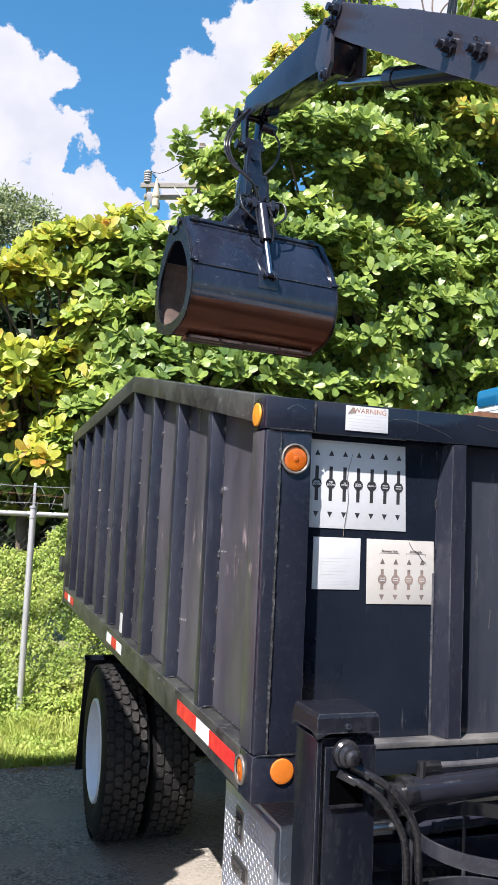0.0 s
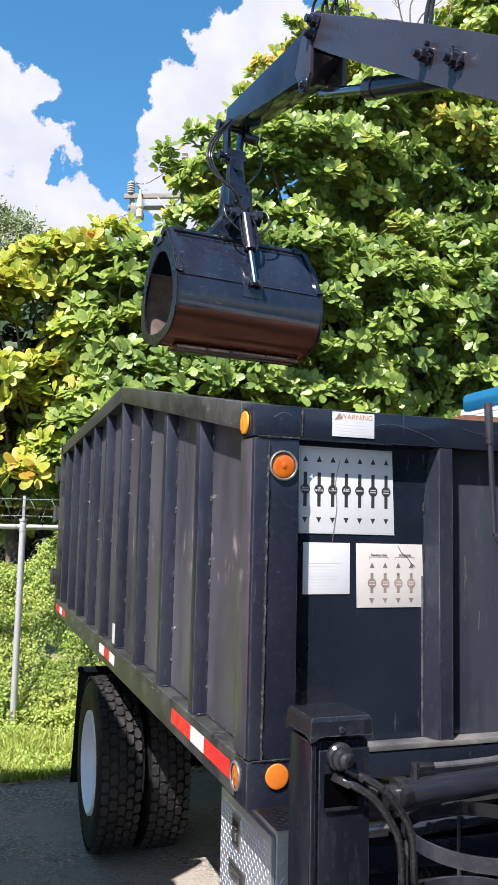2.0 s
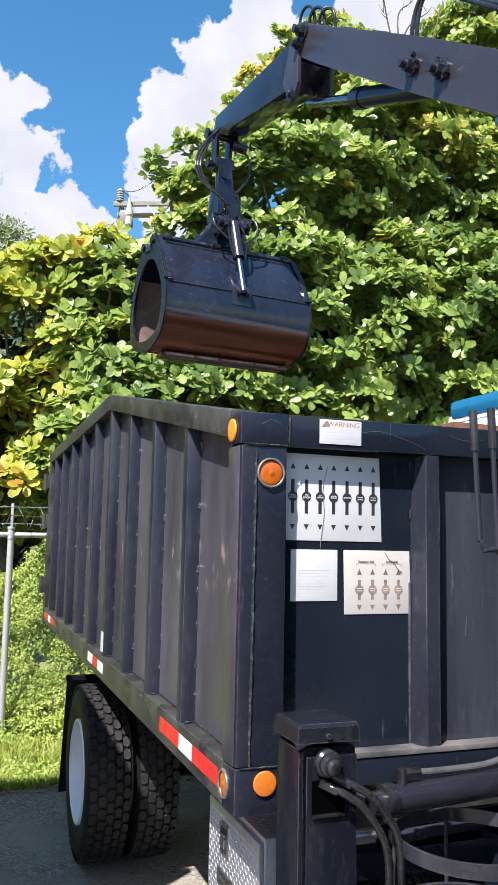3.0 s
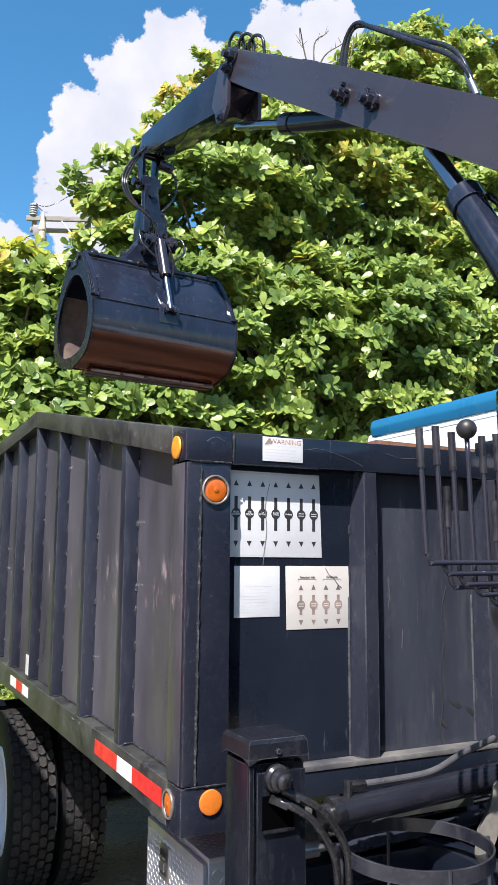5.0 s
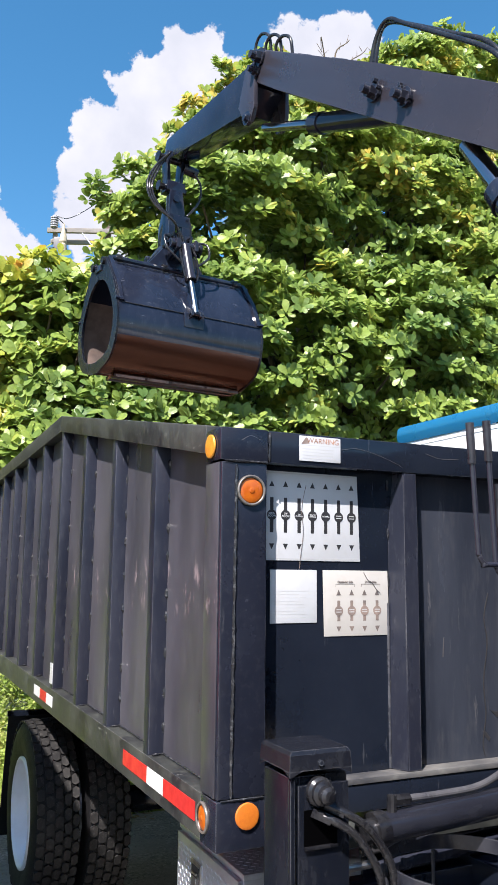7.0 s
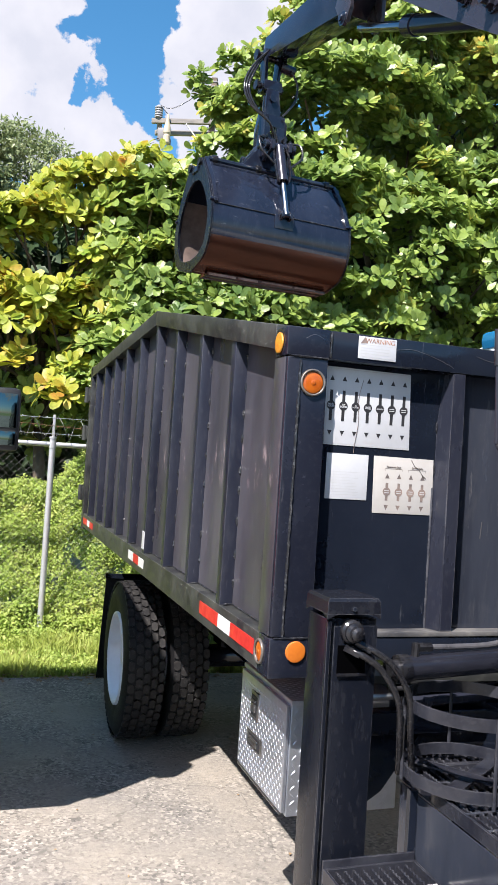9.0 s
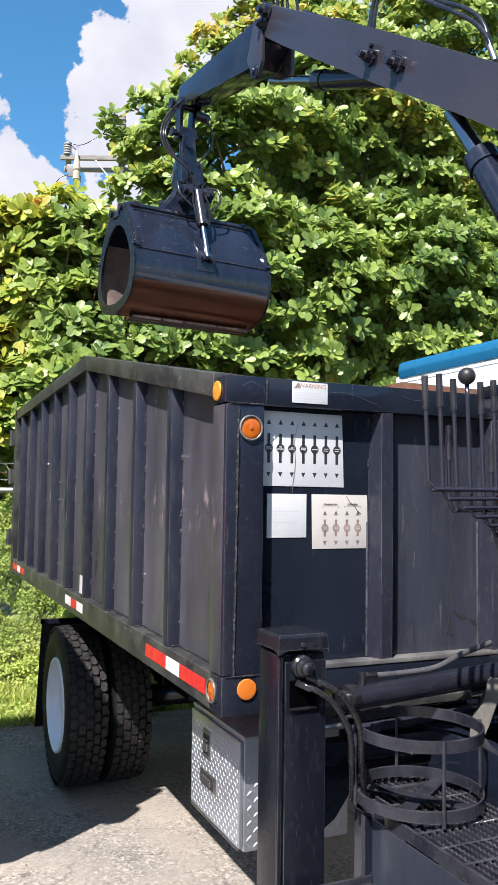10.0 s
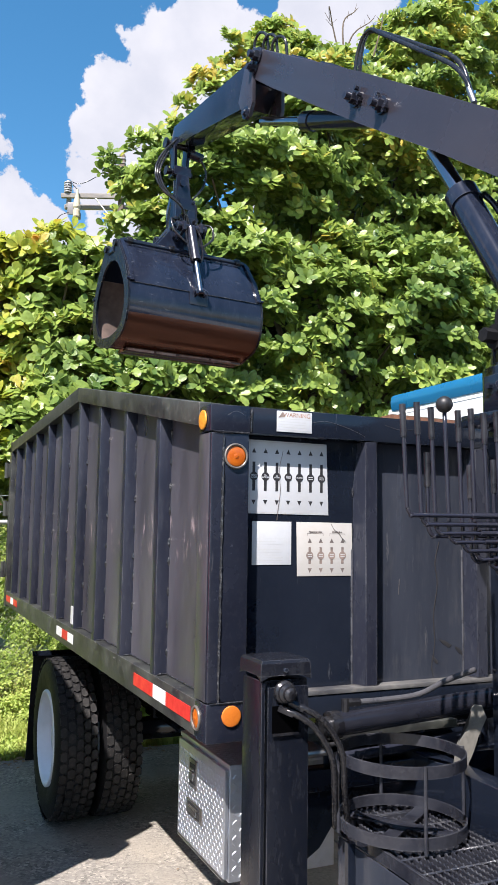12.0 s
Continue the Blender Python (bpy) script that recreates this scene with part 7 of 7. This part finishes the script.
def vines_and_grass():
    rng = np.random.default_rng(8)
    def mound(count, place, radius, leaf, per, mat, name, label, category):
        """Leafy clumps piled on a slope: leaves on the outside of many small domes."""
        C, O = [], []
        for _ in range(count):
            c, h = place(), rng.uniform(*radius)
            n = int(per * (h / radius[1]) ** 2) + 4
            d = unit(rng.normal(0, 1, (n, 3)) + np.array([-0.25, -0.55, 0.55]))
            C.append(np.array(c) + d * h * np.array([1.0, 0.8, 0.75])), O.append(unit(d + np.array([0, -0.2, 0.45]) + rng.normal(0, 0.3, (n, 3))))
        v, f = rosettes(rng, np.concatenate(C), np.concatenate(O), (3, 4), leaf, 0.72, spread=(0.5, 1.4), small=True)
        tagged(mesh_from(name, v, f, mat), label, category, kind="stuff")

    def on_fence():
        x = rng.uniform(-4.2, 1.3)
        top = 1.58 + 0.14 * math.sin(1.7 * x + 0.6) + 0.12 * math.sin(4.1 * x) + 0.08 * math.sin(9.0 * x)
        z = rng.random() ** 0.9 * top
        return x, 6.45 - 1.15 * (1 - z / top) ** 1.4 + rng.normal(0, 0.05), z - 0.06
    mound(2300, on_fence, (0.05, 0.13), (0.017, 0.040), 40, LEAF_VINE, "vines", "bright green vines and weeds climbing the fence", "vines")

    def on_verge():
        x = rng.uniform(-3.6, 1.8)
        y = 4.40 + 1.25 * rng.random()
        return x, y, -0.05 + 0.02 * math.sin(5 * x + 2 * y)
    mound(1500, on_verge, (0.03, 0.085), (0.018, 0.040), 20, LEAF_VINE, "weeds", "low bright green weeds in the verge", "weeds")
    n = 420
    x, y = rng.uniform(-2.6, 1.2, n), 4.20 + rng.normal(0, 0.06, n)
    d = unit(np.stack([rng.normal(0, 1, n), rng.normal(0, 1, n), rng.normal(0, 0.1, n)], 1))
    v, f = small_leaf_batch(np.stack([x, y, np.full(n, 0.006)], 1), d, np.tile((0.0, 0.0, 1.0), (n, 1)) + rng.normal(0, 0.2, (n, 3)), rng.uniform(0.02, 0.07, n), 0.5)
    tagged(mesh_from("leaf_litter", v, f, LITTER), "dry brown leaf litter along the slab edge", "leaf litter", kind="stuff")
    n = 70
    x, y = rng.uniform(-1.5, 1.3, n), rng.uniform(0.4, 4.1, n)
    d = unit(np.stack([rng.normal(0, 1, n), rng.normal(0, 1, n), rng.normal(0, 0.1, n)], 1))
    v, f = small_leaf_batch(np.stack([x, y, np.full(n, 0.005)], 1), d, np.tile((0.0, 0.0, 1.0), (n, 1)) + rng.normal(0, 0.2, (n, 3)), rng.uniform(0.008, 0.035, n), 0.5)
    tagged(mesh_from("yard_debris", v, f, LITTER), "scattered dry leaves and grit on the concrete", "debris", kind="stuff")
    n = 60000
    x, y = rng.uniform(-3.6, 2.6, n), 4.24 + 2.6 * rng.random(n) ** 1.15
    y = np.maximum(y, 4.27 + 0.06 * np.sin(7 * x) + 0.05 * np.sin(17 * x))
    h = rng.uniform(0.04, 0.15, n) * np.clip(0.75 + (y - 4.2) * 0.3, 0.6, 1.2) * (1.0 + 0.45 * np.sin(4.3 * x + 1.7 * y) * np.sin(5.1 * y - 2.2 * x))
    lean = rng.normal(0, 0.35, (n, 2))
    a = rng.uniform(0, np.pi, n)
    w = rng.uniform(0.004, 0.009, n)
    z0 = np.full(n, -0.06)
    s = np.stack([np.cos(a) * w, np.sin(a) * w, 0 * a], 1)
    b = np.stack([x, y, z0], 1)
    m = b + np.stack([lean[:, 0] * h * 0.35, lean[:, 1] * h * 0.35, h * 0.6 + 0.03], 1)
    t = b + np.stack([lean[:, 0] * h * 1.1, lean[:, 1] * h * 1.1, h + 0.03], 1)
    verts = np.stack([b - s, b + s, m - s * 0.8, m + s * 0.8, t], 1).reshape(-1, 3)
    faces = (np.array([[0, 1, 3, 2], [2, 3, 4, 4]])[None] + 5 * np.arange(n)[:, None, None]).reshape(-1, 4)
    tagged(mesh_from("grass", verts, faces, GRASSMAT), "uncut bright green grass along the fence", "grass", kind="stuff")


vines_and_grass()


# ---- utility pole ----
def utility_pole():
    """Timber pole with a pair of crossarms that stand square to the road, an insulator and a fused cutout at their end."""
    p = thing("utility_pole", "dark timber utility pole with paired crossarms and grey insulator", "utility pole", at=(5.0, 21.12, 0))
    along, deep = Vector((0.915, -0.404, 0)), Vector((0.404, 0.915, 0))
    end = Vector((3.35, 21.85, 0))

    def on_arm(run, off, z):
        return end + along * run + deep * off + Vector((0, 0, z))

    def beam(name, r0, r1, o0, o1, z0, z1, mat, label=""):
        part(name, prism(bm_new(), [on_arm(r, o, z0) for r, o in ((r0, o0), (r1, o0), (r1, o1), (r0, o1))], (0, 0, z1 - z0), bevel=0.008), mat, p, label)

    beam("pole", 1.72, 1.89, -0.08, 0.09, -0.06, 13.46, BARK, "dark timber pole")
    beam("crossarm", -0.03, 2.95, -0.20, -0.09, 11.98, 12.12, GREYWOOD)
    beam("crossarm", 0.02, 2.98, 0.10, 0.21, 11.74, 11.88, GREYWOOD)
    beam("spacer", 0.12, 0.24, -0.09, 0.10, 11.70, 12.05, GREYWOOD)
    beam("hanger_bracket", 0.20, 0.42, -0.26, -0.20, 11.42, 11.80, TRIMGREY)
    for z in (13.30, 13.15):
        beam("pole_band", 1.70, 1.91, -0.10, 0.11, z, z + 0.05, TRIMGREY)
    for run in (1.05, 2.55):
        part("brace", rod(bm_new(), on_arm(1.80, -0.22, 11.0), on_arm(run, -0.22, 11.95), 0.022, 6), GALV, p)
    c, prof = on_arm(0.17, -0.14, 0), [(0.03, 12.12)]
    for k in range(5):
        prof += [(0.125, 12.15 + 0.075 * k), (0.12, 12.18 + 0.075 * k), (0.075, 12.20 + 0.075 * k)]
    part("insulator", lathe(bm_new(), c, (0, 0, 1), prof + [(0.05, 12.54), (0.001, 12.55)], 20), PORCELAIN, p)
    c = on_arm(0.50, -0.30, 0)
    part("cutout", lathe(bm_new(), c, (0, 0, 1), [(0.001, 11.28), (0.085, 11.28), (0.11, 11.32), (0.11, 11.52), (0.085, 11.56), (0.115, 11.62), (0.10, 11.80), (0.05, 12.02), (0.03, 12.20), (0.001, 12.21)], 14), BEIGE, p, "beige fused cutout")
    part("cutout_cap", rod(bm_new(), c + Vector((0.10, 0, 11.24)), c + Vector((0.10, 0, 11.44)), 0.035, 8), TRIMGREY, p)
    top = on_arm(0.17, -0.14, 12.55)
    for run in ([top, on_arm(0.55, -0.2, 12.42), on_arm(1.0, -0.15, 12.65), on_arm(1.72, -0.1, 13.2)], [top, on_arm(0.35, -0.3, 12.35), on_arm(0.50, -0.3, 12.20)],
                [on_arm(0.30, -0.24, 11.5), on_arm(0.0, -0.3, 11.35), on_arm(-0.15, -0.3, 11.05), on_arm(0.05, -0.3, 10.8)]):
        part("line_wire", tube(bm_new(), run, 0.013, 5), HOSE, p)
    part("service_wire", tube(bm_new(), [(-9, 9.0, 4.2), (-4, 9.2, 4.0), (0, 9.4, 4.05), (6, 9.8, 4.3)], 0.012, 5), HOSE, p)


utility_pole()
